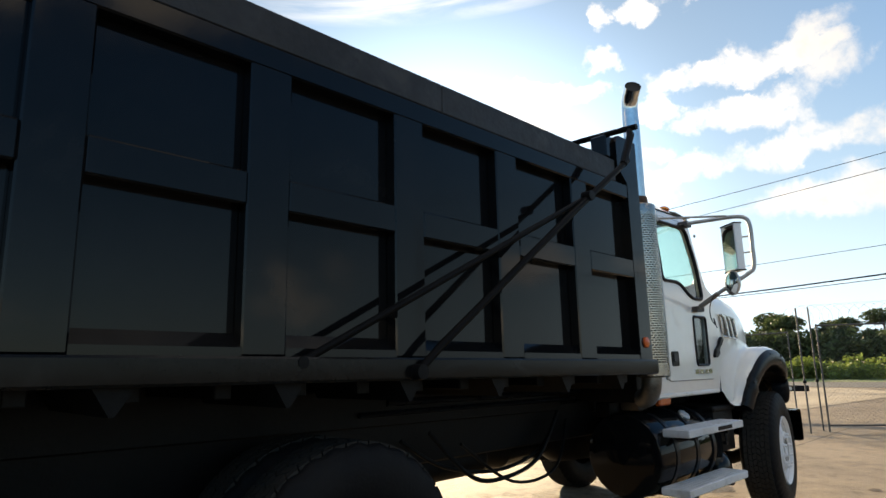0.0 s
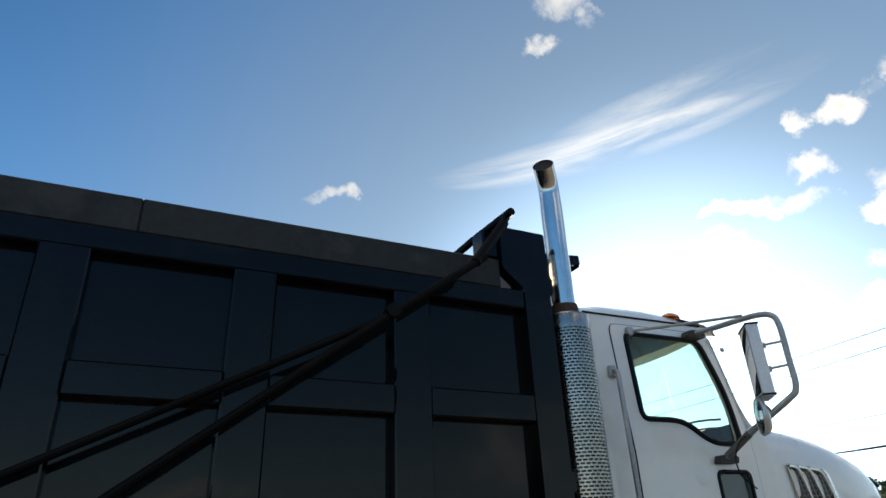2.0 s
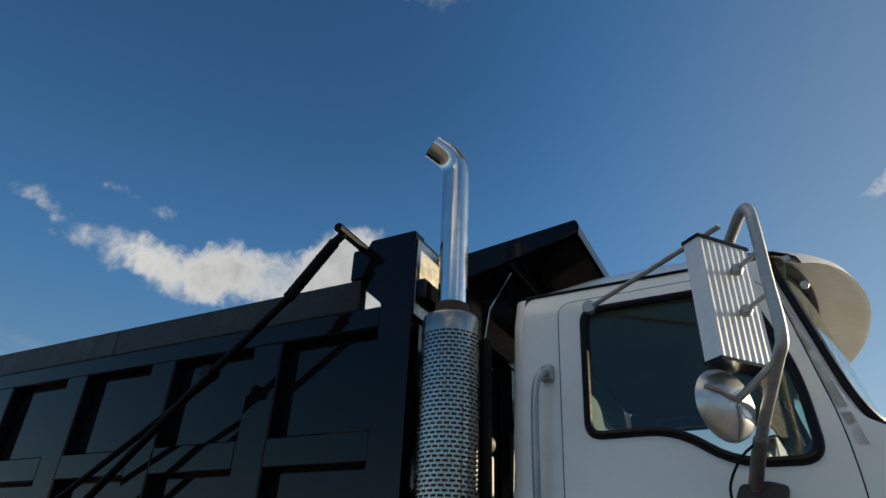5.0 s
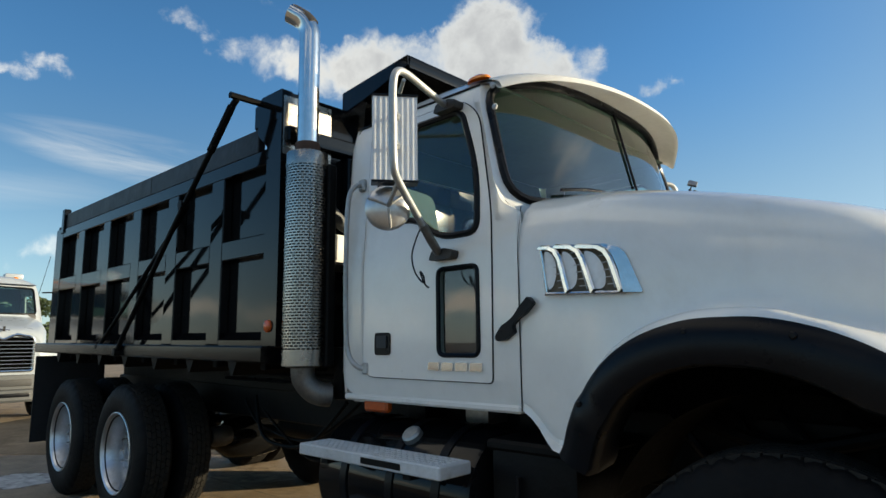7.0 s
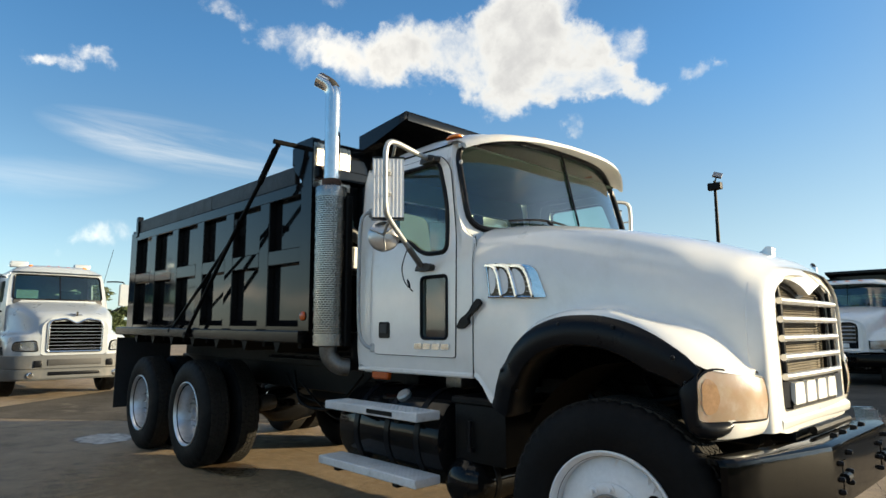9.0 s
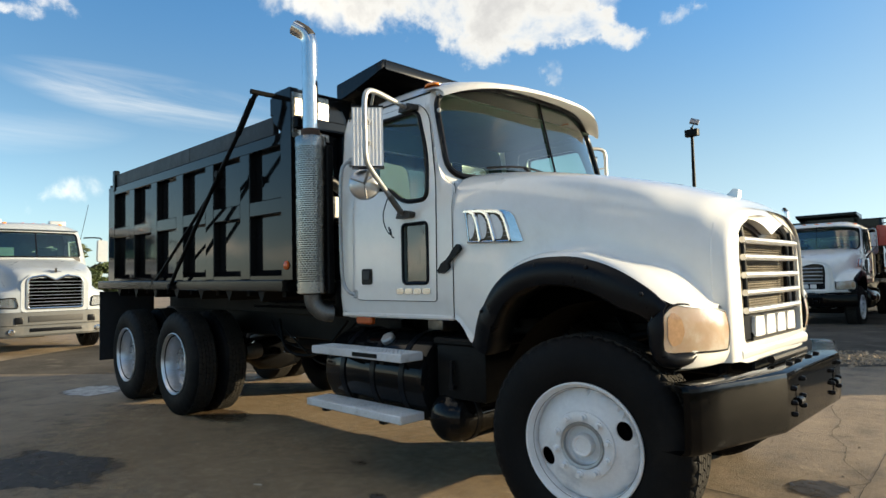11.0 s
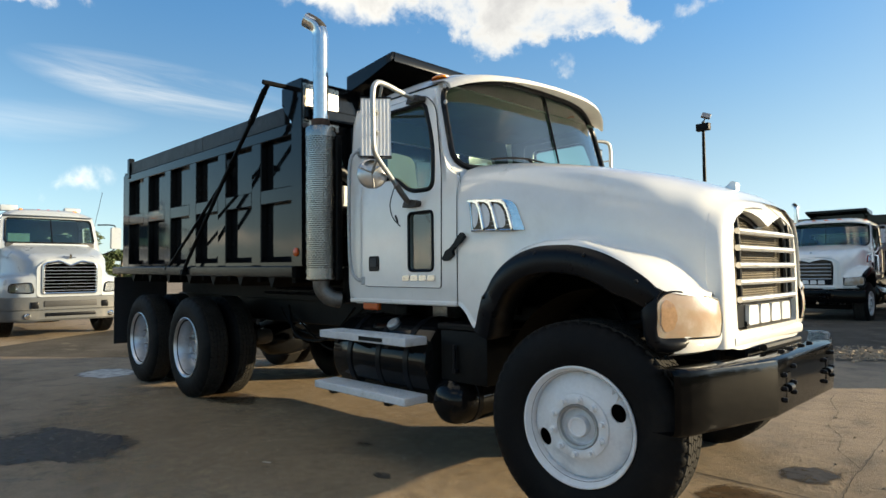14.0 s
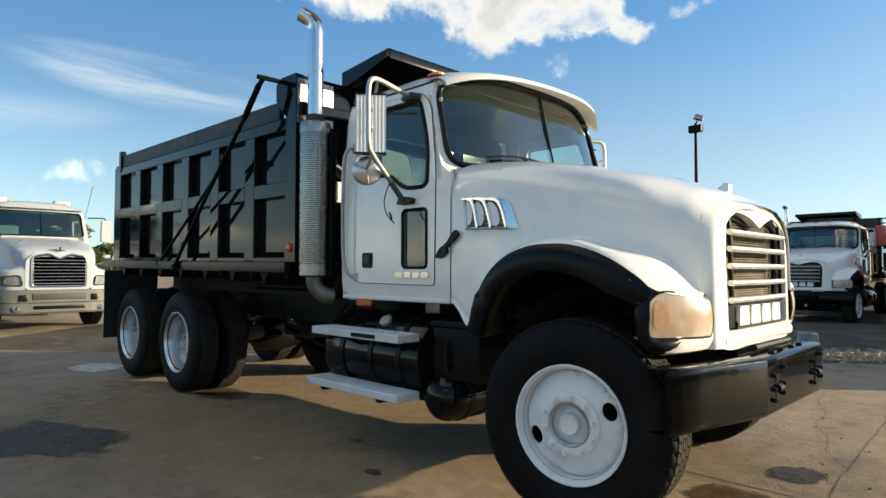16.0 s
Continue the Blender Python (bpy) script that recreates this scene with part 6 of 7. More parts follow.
# ---- bumper ----
PLAN = [(0.535, -1.196), (0.562, -1.19), (0.592, -1.14), (0.735, -0.56), (0.748, -0.50), (0.748, 0.50), (0.735, 0.56), (0.592, 1.14), (0.562, 1.19), (0.535, 1.196)]
prof = [(-0.14, 0.857), (-0.02, 0.862), (0.0, 0.85), (0.006, 0.83), (0.006, 0.62), (0.0, 0.58), (-0.015, 0.565), (-0.12, 0.565)]
bumper = part("bumper", loft([[(x + o * (0.97 if abs(y) < 1.2 else 0.5), y * (1 + 0.12 * o), z) for o, z in prof] for x, y in [tuple(p) for a, b in zip(PLAN, PLAN[1:]) for p in ((a[0] + (b[0] - a[0]) * t, a[1] + (b[1] - a[1]) * t) for t in (0, 0.25, 0.5, 0.75))] + [PLAN[-1]]]), BUMPERBLACK, truck, "heavy black steel front bumper")
for s in (-1, 1):
    part("tow_slot", box(0.74, 0.757, s * 0.36 - 0.035, s * 0.36 + 0.035, 0.63, 0.78, 0.01), BUMPERBLACK, bumper)
    part("tow_pin", tube([(0.762, s * 0.36 - 0.03, 0.70), (0.762, s * 0.36 + 0.03, 0.70)], 0.02, 10), SATIN, bumper)
    for dy, z in ((-0.075, 0.77), (0.075, 0.80), (-0.075, 0.70), (0.075, 0.715), (-0.075, 0.645), (0.075, 0.665)):
        part("bumper_bolt", bolt(0.014, 0.02).moved(pose(0.754, s * 0.36 + dy, z, 0, 0, 90)), SATIN, bumper)
    part("bumper_bracket", box(0.45, 0.66, s * 0.42 - 0.05, s * 0.42 + 0.05, 0.62, 0.80, 0.01), CHASSIS, bumper)
part("tow_bracket", joined(box(0.5, 0.68, -0.3, 0.3, 0.7, 0.82, 0.02), *[bolt(0.02, 0.03).moved(pose(0.68, y, 0.86, 0, 0, 90)) for y in (-0.25, -0.1, 0.1, 0.25)], tube([(0.62, -0.3, 0.885), (0.62, 0.3, 0.885)], 0.02, 8)), CHASSIS, bumper)

# ---- tank, steps, battery box, air tank ----
tank = part("fuel_tank", lathe([(0, -2.26), (0.24, -2.26), (0.29, -2.245), (0.3, -2.22), (0.3, -1.22), (0.29, -1.195), (0.24, -1.18), (0, -1.18)], 40, "x").mapped(lambda x, y, z: (x, y - 0.81, z + 0.69)), BLACK, truck, "glossy black cylindrical fuel tank")
for x in (-2.02, -1.68, -1.38):
    part("tank_strap", lathe([(0.3, x - 0.025), (0.307, x - 0.024), (0.307, x + 0.024), (0.3, x + 0.025)], 40, "x").mapped(lambda x, y, z: (x, y - 0.81, z + 0.69)), SATIN, tank)
part("fuel_cap", lathe([(0, 0.04), (0.04, 0.04), (0.05, 0.03), (0.05, 0.0)], 20, "z").moved(pose(-1.634, -0.985, 0.925, 38, 0, 0)), GALV, tank, "dull metal fuel filler cap")


def step(x0, x1, y0, y1, z0, z1):
    st = part("step", box(x0, x1, y0, y1, z0, z1, 0.006), STEPWHITE, truck, "worn white tread plate step")
    studs = joined(*[box(x - 0.012, x + 0.012, y - 0.006, y + 0.006, z1 - 0.001, z1 + 0.003, 0.001) for x in np.arange(x0 + 0.03, x1 - 0.02, 0.038) for y in np.arange(y0 + 0.03, y1 - 0.02, 0.035)])
    tagged(part("tread_studs", studs, STEPWHITE, st), kind="stuff")
    for bx in (x0 + 0.15, x1 - 0.25):
        part("step_bracket", box(bx, bx + 0.05, y0 + 0.03, -0.7, z0 - 0.03, z0 - 0.002, 0.004), CHASSIS, st)
    return st


up_step = step(-2.17, -1.19, -1.275, -1.08, 0.832, 0.886)
part("step_plate", box(-1.68, -1.42, -1.2785, -1.274, 0.845, 0.872, 0.001), CHASSIS, up_step)
step(-2.24, -1.2, -1.275, -1.07, 0.452, 0.505)
batt = part("battery_box", box(-1.13, -0.72, -1.02, -0.5, 0.60, 0.955, 0.02), CHASSIS, truck, "black battery box")
part("lid", box(-1.15, -0.70, -1.035, -0.5, 0.93, 0.975, 0.012), CHASSIS, batt)
part("lid_latch", joined(tube([(-0.98, -1.04, 0.84), (-0.98, -1.045, 0.68)], 0.012, 8), box(-1.0, -0.96, -1.055, -1.02, 0.66, 0.69, 0.006)), SATIN, batt)
air = part("air_tank", lathe([(0, -1.09), (0.05, -1.085), (0.1, -1.065), (0.14, -1.025), (0.158, -0.97), (0.16, -0.9), (0.16, -0.4), (0.1, -0.34), (0, -0.32)], 32).mapped(lambda x, y, z: (x - 1.06, y, z + 0.475)), BLACK, truck, "black air tank with a domed end")
part("air_strap", lathe([(0.16, -0.9), (0.166, -0.898), (0.166, -0.86), (0.16, -0.858)], 32).mapped(lambda x, y, z: (x - 1.06, y, z + 0.475)), SATIN, air)
part("hanger", box(-1.12, -1.0, -0.75, -0.45, 0.6, 0.9, 0.01), CHASSIS, air)
# unseen far-side box, added to block sunlight under the truck
light_block_l = part("battery_box", flipped(box(-1.3, -0.72, -1.02, -0.5, 0.42, 0.955, 0.02)), CHASSIS, truck, "black battery box")
part("lid", flipped(box(-1.32, -0.70, -1.035, -0.5, 0.955, 0.99, 0.012)), CHASSIS, light_block_l)
part("turn_marker", box(-2.0, -1.82, -1.0, -0.95, 1.03, 1.095, 0.012), DULLAMBER, truck, "amber side turn lamp under the cab")
part("marker_bracket", box(-2.08, -1.99, -1.01, -0.97, 1.075, 1.11, 0.01), WHITE, truck)
# unseen far-side tank, added and sized to shape sunlight under the truck
part("fuel_tank", flipped(lathe([(0, -2.65), (0.24, -2.65), (0.29, -2.63), (0.3, -2.6), (0.3, -1.42), (0.29, -1.4), (0.24, -1.38), (0, -1.38)], 32, "x").mapped(lambda x, y, z: (x, y - 0.81, z + 0.69))), BLACK, truck, "glossy black cylindrical fuel tank")
part("cab_hanger", box(-2.1, -1.9, -0.5, 0.5, 0.98, 1.1, 0.02), CHASSIS, truck)
part("cab_hanger", box(-1.1, -0.9, -0.5, 0.5, 1.0, 1.1, 0.02), CHASSIS, truck)
# black plate added to cover the white lower cab back
part("frame_guard", box(-2.29, -2.21, -0.98, -0.27, 1.07, 1.36, 0.02), CHASSIS, truck, "black guard plate behind the cab")
# block added to keep sunlight from passing between cab and dump body
part("hydraulic_tank", box(-2.44, -2.2, -0.25, 1.0, 1.1, 2.3, 0.03), CHASSIS, truck, "dark hydraulic tank behind the cab")
part("air_hose", tube(spline([(-2.41, -1.06, 2.27), (-2.41, -0.93, 2.17), (-2.42, -0.8, 2.09), (-2.43, -0.62, 2.08)], 5), 0.042, 14), GREYPLASTIC, truck, "grey hose behind the cab")
# white block added where sun through the cab falls on the front wall
part("coolant_bottle", joined(box(-2.46, -2.4, -0.93, -0.6, 1.86, 2.035, 0.02), lathe([(0, 2.07), (0.025, 2.07), (0.025, 2.03)], 14, "z").mapped(lambda x, y, z: (x - 2.43, y - 0.64, z))), LETTER, truck, "white plastic bottle behind the cab")
for k, (x, z) in enumerate(((-2.0, 1.0), (-1.55, 1.02), (-1.2, 1.0))):
    part("valve_block", box(x - 0.08, x + 0.08, -0.62, -0.45, z - 0.06, z + 0.05, 0.02), STEEL if k == 1 else CHASSIS, truck)


# ---- the other trucks in the yard ----
def road_tractor(paint, label, at, group="parked trucks"):
    """A parked road tractor seen from its front: bonnet, cab, bumper, grille; its nose at the origin, facing +x."""
    t = thing("road_tractor", label, "truck", at=at, group=group)
    shoulder = [(-1.9, 1.04), (-1.6, 1.1), (-1.2, 1.13), (-0.6, 1.13), (-0.35, 1.08), (-0.18, 0.98), (-0.06, 0.82), (0.0, 0.62)]
    upper = [(-1.9, 1.02), (-1.6, 1.0), (-0.8, 0.9), (-0.3, 0.78), (-0.08, 0.68), (0.0, 0.6)]
    hz = [(-1.9, 2.1), (-1.6, 2.06), (-1.0, 1.96), (-0.5, 1.85), (-0.2, 1.76), (-0.06, 1.68), (0.0, 1.58)]
    sk = Geo()
    for s in (-1, 1):
        secs = []
        for x in np.concatenate((np.linspace(-1.9, -0.3, 22), np.linspace(-0.26, 0.0, 10))):
            w, u, z = smooth(x, shoulder), smooth(x, upper), smooth(x, hz)
            low = 0.86 if x > -0.42 else (0.55 + math.sqrt(max(0.0, 0.66 ** 2 - (x + 1.24) ** 2)) if abs(x + 1.24) < 0.66 else 0.75)
            m = max(1.3, low + 0.1)
            secs.append([(x, s * y, zz) for y, zz in ((0, z), (0.5 * u, z - 0.006), (0.8 * u, z - 0.03), (0.93 * u, z - 0.085), (0.99 * u, z - 0.17), (u + 0.004, m + 0.1), (0.75 * u + 0.25 * w, m + 0.03), (0.25 * u + 0.75 * w, m - 0.01), (w - 0.01, m - 0.06), (w, max(low, 0.9) + 0.02 if low > 0.9 else 0.95), (w - 0.01, low))])
        g = loft(secs)
        sk.add(g.v, g.f)
    h = part("hood", sk, paint, t, sharp=60)
    loop = rounded([(-0.5, 0.95), (0.5, 0.95), (0.5, 1.58, 0.1), (0.2, 1.63, 0.06), (0.0, 1.53, 0.03), (-0.2, 1.63, 0.06), (-0.5, 1.58, 0.1)], 0.05)
    part("grille", panel(loop, [], 0.15, lambda y, z: (-0.035, y, z), (-0.02, 0, 0)), BUMPERBLACK, h, "dark grille opening")
    part("grille_rim", tube([(0.02, *p) for p in dense(loop, 0.08)], 0.026, 8, closed=True), CHROME, h, "chrome grille rim")
    for k in range(8):
        part("grille_bar", tube([(0.03, y, 1.01 + 0.07 * k) for y in (-0.48, 0, 0.48)], 0.0065, 6), ALU, h)
    part("nose_plate", panel(rounded([(-0.62, 0.88), (0.62, 0.88), (0.62, 1.5), (0.45, 1.66), (-0.45, 1.66), (-0.62, 1.5)], 0.08), [loop], 0.12, lambda y, z: (0.004, y, z), (-0.03, 0, 0)), paint, h)
    part("ornament", prism([(-0.12, 1.72), (0.0, 1.69), (0.02, 1.78), (-0.02, 1.78)], "y", -0.02, 0.02), CHROME, h)
    part("ornament_wing", joined(tube([(-0.02, -0.14, 1.735), (-0.02, 0.1, 1.71)], 0.012, 6)), CHROME, h)
    for s in (-1, 1):
        lens = rounded([(0.66, 0.96), (1.08, 0.98), (1.06, 1.15), (0.7, 1.18)], 0.06)
        part("headlamp", panel(lens, [], 0.1, lambda y, z: (0.02 - 0.55 * (y - 0.6) ** 1.3, s * y, z), (0.02, 0, 0)), GLASS2, h, "clear headlamp lens")
        for y in (0.76, 0.9):
            part("reflector", lathe([(0, 0.0), (0.05, 0.008), (0.06, 0.02)], 18, "x").mapped(lambda x, yy, z: (x - 0.02 - 0.55 * (y - 0.6) ** 1.3, s * y + yy, z + 1.07)), CHROME, h)
        part("headlamp_housing", panel(lens, [], 0.1, lambda y, z: (-0.012 - 0.55 * (y - 0.6) ** 1.3, s * y, z)), DASH, h)
        part("headlamp_rim", tube([(0.024 - 0.55 * max(0.0, y - 0.6) ** 1.3, s * y, z) for y, z in dense(lens, 0.08)], 0.012, 6, closed=True), SATIN, h)
        part("wheel", tyre_geo(0.52, 0.3, 0.3, 60), RUBBER, t, at=pose(-1.24, s * 1.14, 0.52, 0, 0, 0 if s < 0 else 180))
        part("wheel_disc", lathe([(0.3, 0.02), (0.29, 0.05), (0.2, 0.07), (0.12, 0.04), (0, 0.03)], 32).moved(pose(-1.24, s * 1.14, 0.52, 0, 0, 0 if s < 0 else 180)), ALU, t)
        part("mirror_head", prism(rounded([(-0.11, 1.98), (0.11, 1.98), (0.12, 2.5), (-0.1, 2.52)], 0.05), "x", -1.72, -1.60).moved(pose(0, s * 1.42, 0)), paint, t, "white mirror shell")
        part("mirror_tube", tube(spline([(-1.7, s * 1.02, 2.56), (-1.66, s * 1.3, 2.57), (-1.66, s * 1.42, 2.5), (-1.66, s * 1.42, 2.0), (-1.7, s * 1.05, 1.8)], 4), 0.016, 8), SATIN, t)
        part("fog_lamp", joined(box(-0.04, 0.095, s * 0.66 - 0.07, s * 0.66 + 0.07, 0.64, 0.78, 0.02)), SATIN, t)
        part("driving_lamp", lathe([(0, 0.09), (0.04, 0.088), (0.06, 0.07)], 18, "x").mapped(lambda x, y, z: (x, y + s * 0.78, z + 0.49)), CHROME, t)
        part("rear_wheel", tyre_geo(0.52, 0.58, 0.3, 48), RUBBER, t, at=pose(-5.6, s * 1.2, 0.52, 0, 0, 0 if s < 0 else 180))
        part("side_tank", lathe([(0, -3.6), (0.28, -3.58), (0.3, -3.55), (0.3, -2.25), (0.28, -2.2), (0, -2.2)], 24, "x").mapped(lambda x, y, z: (x, y + s * 0.85, z + 0.6)), ALU, t)
    bp = [(-0.75, 1.19), (-0.45, 1.2), (-0.2, 1.14), (0.0, 0.95), (0.06, 0.7), (0.075, 0.35), (0.08, 0.0)]
    plan = [(x, -y) for x, y in bp] + [(x, y) for x, y in bp[::-1][1:]]
    prof2 = [(-0.06, 0.88), (0.0, 0.87), (0.01, 0.82), (0.01, 0.62), (-0.008, 0.605), (0.008, 0.59), (0.008, 0.42), (-0.02, 0.38), (-0.1, 0.38)]
    b = part("bumper", loft([[(x + o, y * (1 + o * 0.5), z) for o, z in prof2] for x, y in plan]), GREYPLASTIC, t, "grey moulded plastic bumper")
    part("intake", box(-0.02, 0.098, -0.5, 0.5, 0.67, 0.80, 0.02), DASH, b)
    part("intake", box(-0.02, 0.094, -0.48, 0.48, 0.47, 0.55, 0.02), SATIN, b)
    # cab
    sy = [(0.75, 1.0), (1.9, 1.02), (2.55, 0.96), (2.75, 0.9)]
    fx = lambda z: -1.55 - (z - 2.0) * 0.35
    c = Geo()
    wl = rounded([(-2.65, 2.05), (-1.95, 2.02), (-2.05, 2.5), (-2.6, 2.52)], 0.06)
    for s in (-1, 1):
        g = panel([(-2.9, 0.8), (-1.5, 0.8), (-1.52, 1.95), (fx(2.7), 2.72), (-2.9, 2.72)], [wl], 0.2, lambda x, z: (x, s * interp(z, sy), z), (0, -s * 0.03, 0))
        c.add(g.v, g.f)
    ws = rounded([(-0.9, 2.08), (0.9, 2.08), (0.86, 2.64), (-0.86, 2.64)], 0.08)
    front = lambda y, z, o=0.0: (fx(z) + 0.14 * (1 - (abs(y) / 1.0) ** 2.2) + o, y, z)
    g = panel([(-1.0, 1.9), (1.0, 1.9), (0.95, 2.55), (0.91, 2.72), (-0.91, 2.72), (-0.95, 2.55)], [ws], 0.12, front, (-0.03, 0, 0))
    c.add(g.v, g.f)
    g = box(-2.93, -2.9, -1.0, 1.0, 0.8, 2.72, 0.01)
    c.add(g.v, g.f)
    cb = part("cab", c, paint, t)
    part("roof", loft([[((-2.9) * (1 - u) + u * (front(y, 2.72)[0] + 0.12), y, 2.71 + interp(u, [(0, 0.02), (0.1, 0.1), (0.4, 0.2), (0.8, 0.17), (0.95, 0.09), (1, 0.0)]) * (1 - abs(y / 0.92) ** 5)) for y in np.linspace(-0.915, 0.915, 21)] for u in np.linspace(0, 1, 14)]), paint, cb)
    w = part("windscreen", panel(ws, [], 0.12, lambda y, z: front(y, z, -0.01)), WINDSCREEN, cb)
    w.visible_shadow = False
    part("windscreen_seal", tube([front(*p, 0.004) for p in dense(ws, 0.1)], 0.018, 6, closed=True), SATIN, cb)
    part("windscreen_divider", tube([front(0, z, 0.0) for z in (2.08, 2.35, 2.64)], 0.014, 6), SATIN, cb)
    part("cab_lining", box(-2.88, -1.78, -0.93, 0.93, 0.9, 2.0, 0.01), SKYTEALLINER, cb)
    part("back_lining", box(-2.895, -2.87, -0.93, 0.93, 2.0, 2.7, 0.004), SKYTEALLINER, cb)
    part("dashboard", box(-1.75, -1.5, -0.9, 0.9, 1.8, 2.08, 0.04), DASH, cb)
    for y in (-0.45, 0.45):
        part("seat", prism(rounded([(-2.6, 1.5), (-2.4, 1.5), (-2.48, 2.35), (-2.6, 2.35)], 0.05), "y", y - 0.22, y + 0.22), SEATCLOTH, cb)
    for y in (-0.55, -0.2, 0.0, 0.2, 0.55):
        part("roof_marker", lathe([(0, 0.04), (0.03, 0.036), (0.05, 0.01), (0.055, 0)], 14, "z").mapped(lambda x, yy, z: (x - 1.85, yy + y, z + 2.845)), RED if abs(y) < 0.5 else AMBER, cb)
    for y in (-0.72, 0.58):
        part("roof_beacon", box(-2.3, -2.1, y - 0.17, y + 0.17, 2.84, 2.98, 0.03), paint, cb, "white roof unit")
    part("exhaust_pipe", tube(spline([(-3.15, -1.08, 0.9), (-3.15, -1.08, 2.2), (-3.15, -1.08, 3.3), (-3.2, -1.08, 3.42), (-3.3, -1.08, 3.46)], 4), 0.07, 14), CHROME, t, "chrome exhaust pipe")
    part("pipe_guard", lathe([(0.115, 1.0), (0.12, 1.02), (0.12, 2.5), (0.1, 2.52)], 20, "z").mapped(lambda x, y, z: (x - 3.15, y - 1.08, z)), ALU, t)
    part("antenna", tube([(-1.95, 1.02, 2.5), (-1.95, 1.2, 3.4)], 0.006, 5), SATIN, t)
    part("frame", box(-7.0, -0.1, -0.45, 0.45, 0.55, 0.85, 0.02), CHASSIS, t)
    part("underside", box(-1.5, -0.3, -0.5, 0.5, 0.45, 1.3, 0.05), CHASSIS, t)
    return t


GLASS2 = pane_material("clear_lamp_glass", (0.9, 0.9, 0.9))
near_tractor = road_tractor(TONEDWHITE, "white road tractor with a chrome grille and grey bumper", pose(-13.25, -0.33, 0, 0, 0, 1.5))
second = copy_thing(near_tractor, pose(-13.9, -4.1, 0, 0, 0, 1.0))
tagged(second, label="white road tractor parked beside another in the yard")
road_tractor(REDPAINT, "red road tractor parked in the shaded far row", pose(0.02, 14.2, 0, 0, 0, -88))
far_dumper = copy_thing(truck, pose(-2.87, 14.35, -0.1, 0, 0, -91))
tagged(far_dumper, label="white dump truck with a black body in the shaded far row", group="parked trucks")
tagged(truck, group="parked trucks")
# unseen tractor copy, added only to cast a shadow band on the yard
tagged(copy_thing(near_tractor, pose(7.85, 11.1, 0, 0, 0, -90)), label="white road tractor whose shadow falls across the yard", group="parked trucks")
# unseen dump truck copy, added only to shade the ground before the far row
for x, y in ((3.7, 13.4),):
    tagged(copy_thing(far_dumper, pose(x, y, 0, 0, 0, -91)), label="white dump truck with a black body in the shaded far row", group="parked trucks")

# ---- flood light mast ----
mast = thing("flood_light_mast", "dark steel mast with two flood lights", "light pole", at=pose(-9.88, 24.5, 0))
part("pole", tube([(0, 0, 0), (0, 0, 4), (0, 0, 8.15)], [0.11, 0.09, 0.065], 12), CHASSIS, mast)
part("flood_lamp", box(-0.3, 0.3, -0.14, 0.14, 7.72, 8.05, 0.03), CHASSIS, mast)
part("flood_lamp", box(-0.2, 0.2, -0.06, 0.06, -0.14, 0.14, 0.02).moved(pose(0.12, 0.05, 8.4, -35, 20, 20)), STEEL, mast)
part("bracket", tube([(0, 0, 8.1), (0.1, 0.04, 8.36)], 0.03, 8), CHASSIS, mast)

# ---- gate and fence at the yard's mouth ----
def fence_leaf(name, a, b, h, label):
    """A chain link panel in a pipe frame."""
    f = thing(name, label, "fence")
    A, B = Vector((*a, 0)), Vector((*b, 0))
    d = (B - A).normalized()
    L = (B - A).length
    at = lambda u, z: A + d * u + Vector((0, 0, z))
    for u in np.linspace(0, L, max(2, int(L / 2.2) + 1)):
        part("fence_post", tube([at(u, 0), at(u, h)], 0.017, 8), FENCE, f)
    for z in (0.12, h - 0.03):
        part("fence_rail", tube([at(0, z), at(L, z)], 0.016, 8), FENCE, f)
    g, st = Geo(), 0.075
    for k in range(int(-(h) / st), int(L / st)):
        for sgn in (1, -1):
            p = []
            u0 = k * st if sgn > 0 else k * st + h
            for i in range(2):
                z = 0.12 + (h - 0.15) * i
                u = u0 + sgn * (z - 0.12)
                p.append((u, z))
            (ua, za), (ub, zb) = p
            lo, hi = (ua, za), (ub, zb)
            if max(ua, ub) < 0 or min(ua, ub) > L:
                continue
            clip = lambda q, r: q if 0 <= q[0] <= L else ((0 if q[0] < 0 else L), q[1] + (r[1] - q[1]) * ((0 if q[0] < 0 else L) - q[0]) / (r[0] - q[0]))
            lo, hi = clip(lo, hi), clip(hi, lo)
            t = tube([at(*lo), at(*hi)], 0.0013, 3, caps=False)
            g.add(t.v, t.f)
    tagged(part("chain_link", g, FENCE, f), kind="stuff")
    return f


fence_leaf("gate_leaf", (6.98, 0.22), (9.6, -3.6), 2.0, "chain link gate leaf in a galvanised pipe frame standing open")
fence_leaf("chain_link_fence", (9.75, 1.55), (13.5, 9.5), 2.0, "chain link fence with galvanised posts")
for x, y, h in ((6.56, 0.42, 2.3), (7.2, 0.38, 2.34)):
    p = part("gate_post", joined(tube([(x, y, 0), (x, y, h)], 0.015, 10)), FENCE, None)
    tagged(p, "slim galvanised gate post", "post", "gate posts")
    part("hinge_band", lathe([(0.024, 0.9), (0.031, 0.905), (0.031, 0.945), (0.024, 0.95)], 10, "z").mapped(lambda a, b, c: (a + x, b + y, c)), CHASSIS, p)
coil = part("razor_wire", tube([(9.6 + 0.004 * k + 0.0, 1.3 - 0.012 * k + 0.28 * math.cos(k * 0.42), 2.3 + 0.28 * math.sin(k * 0.42)) for k in range(0, 330)], 0.0022, 4), FENCE, None)
tagged(coil, "coil of razor wire along the fence top", "razor wire")
part("coil_post", joined(tube([(10.3, -0.7, 0), (10.3, -0.7, 2.1)], 0.022, 8)), FENCE, coil)
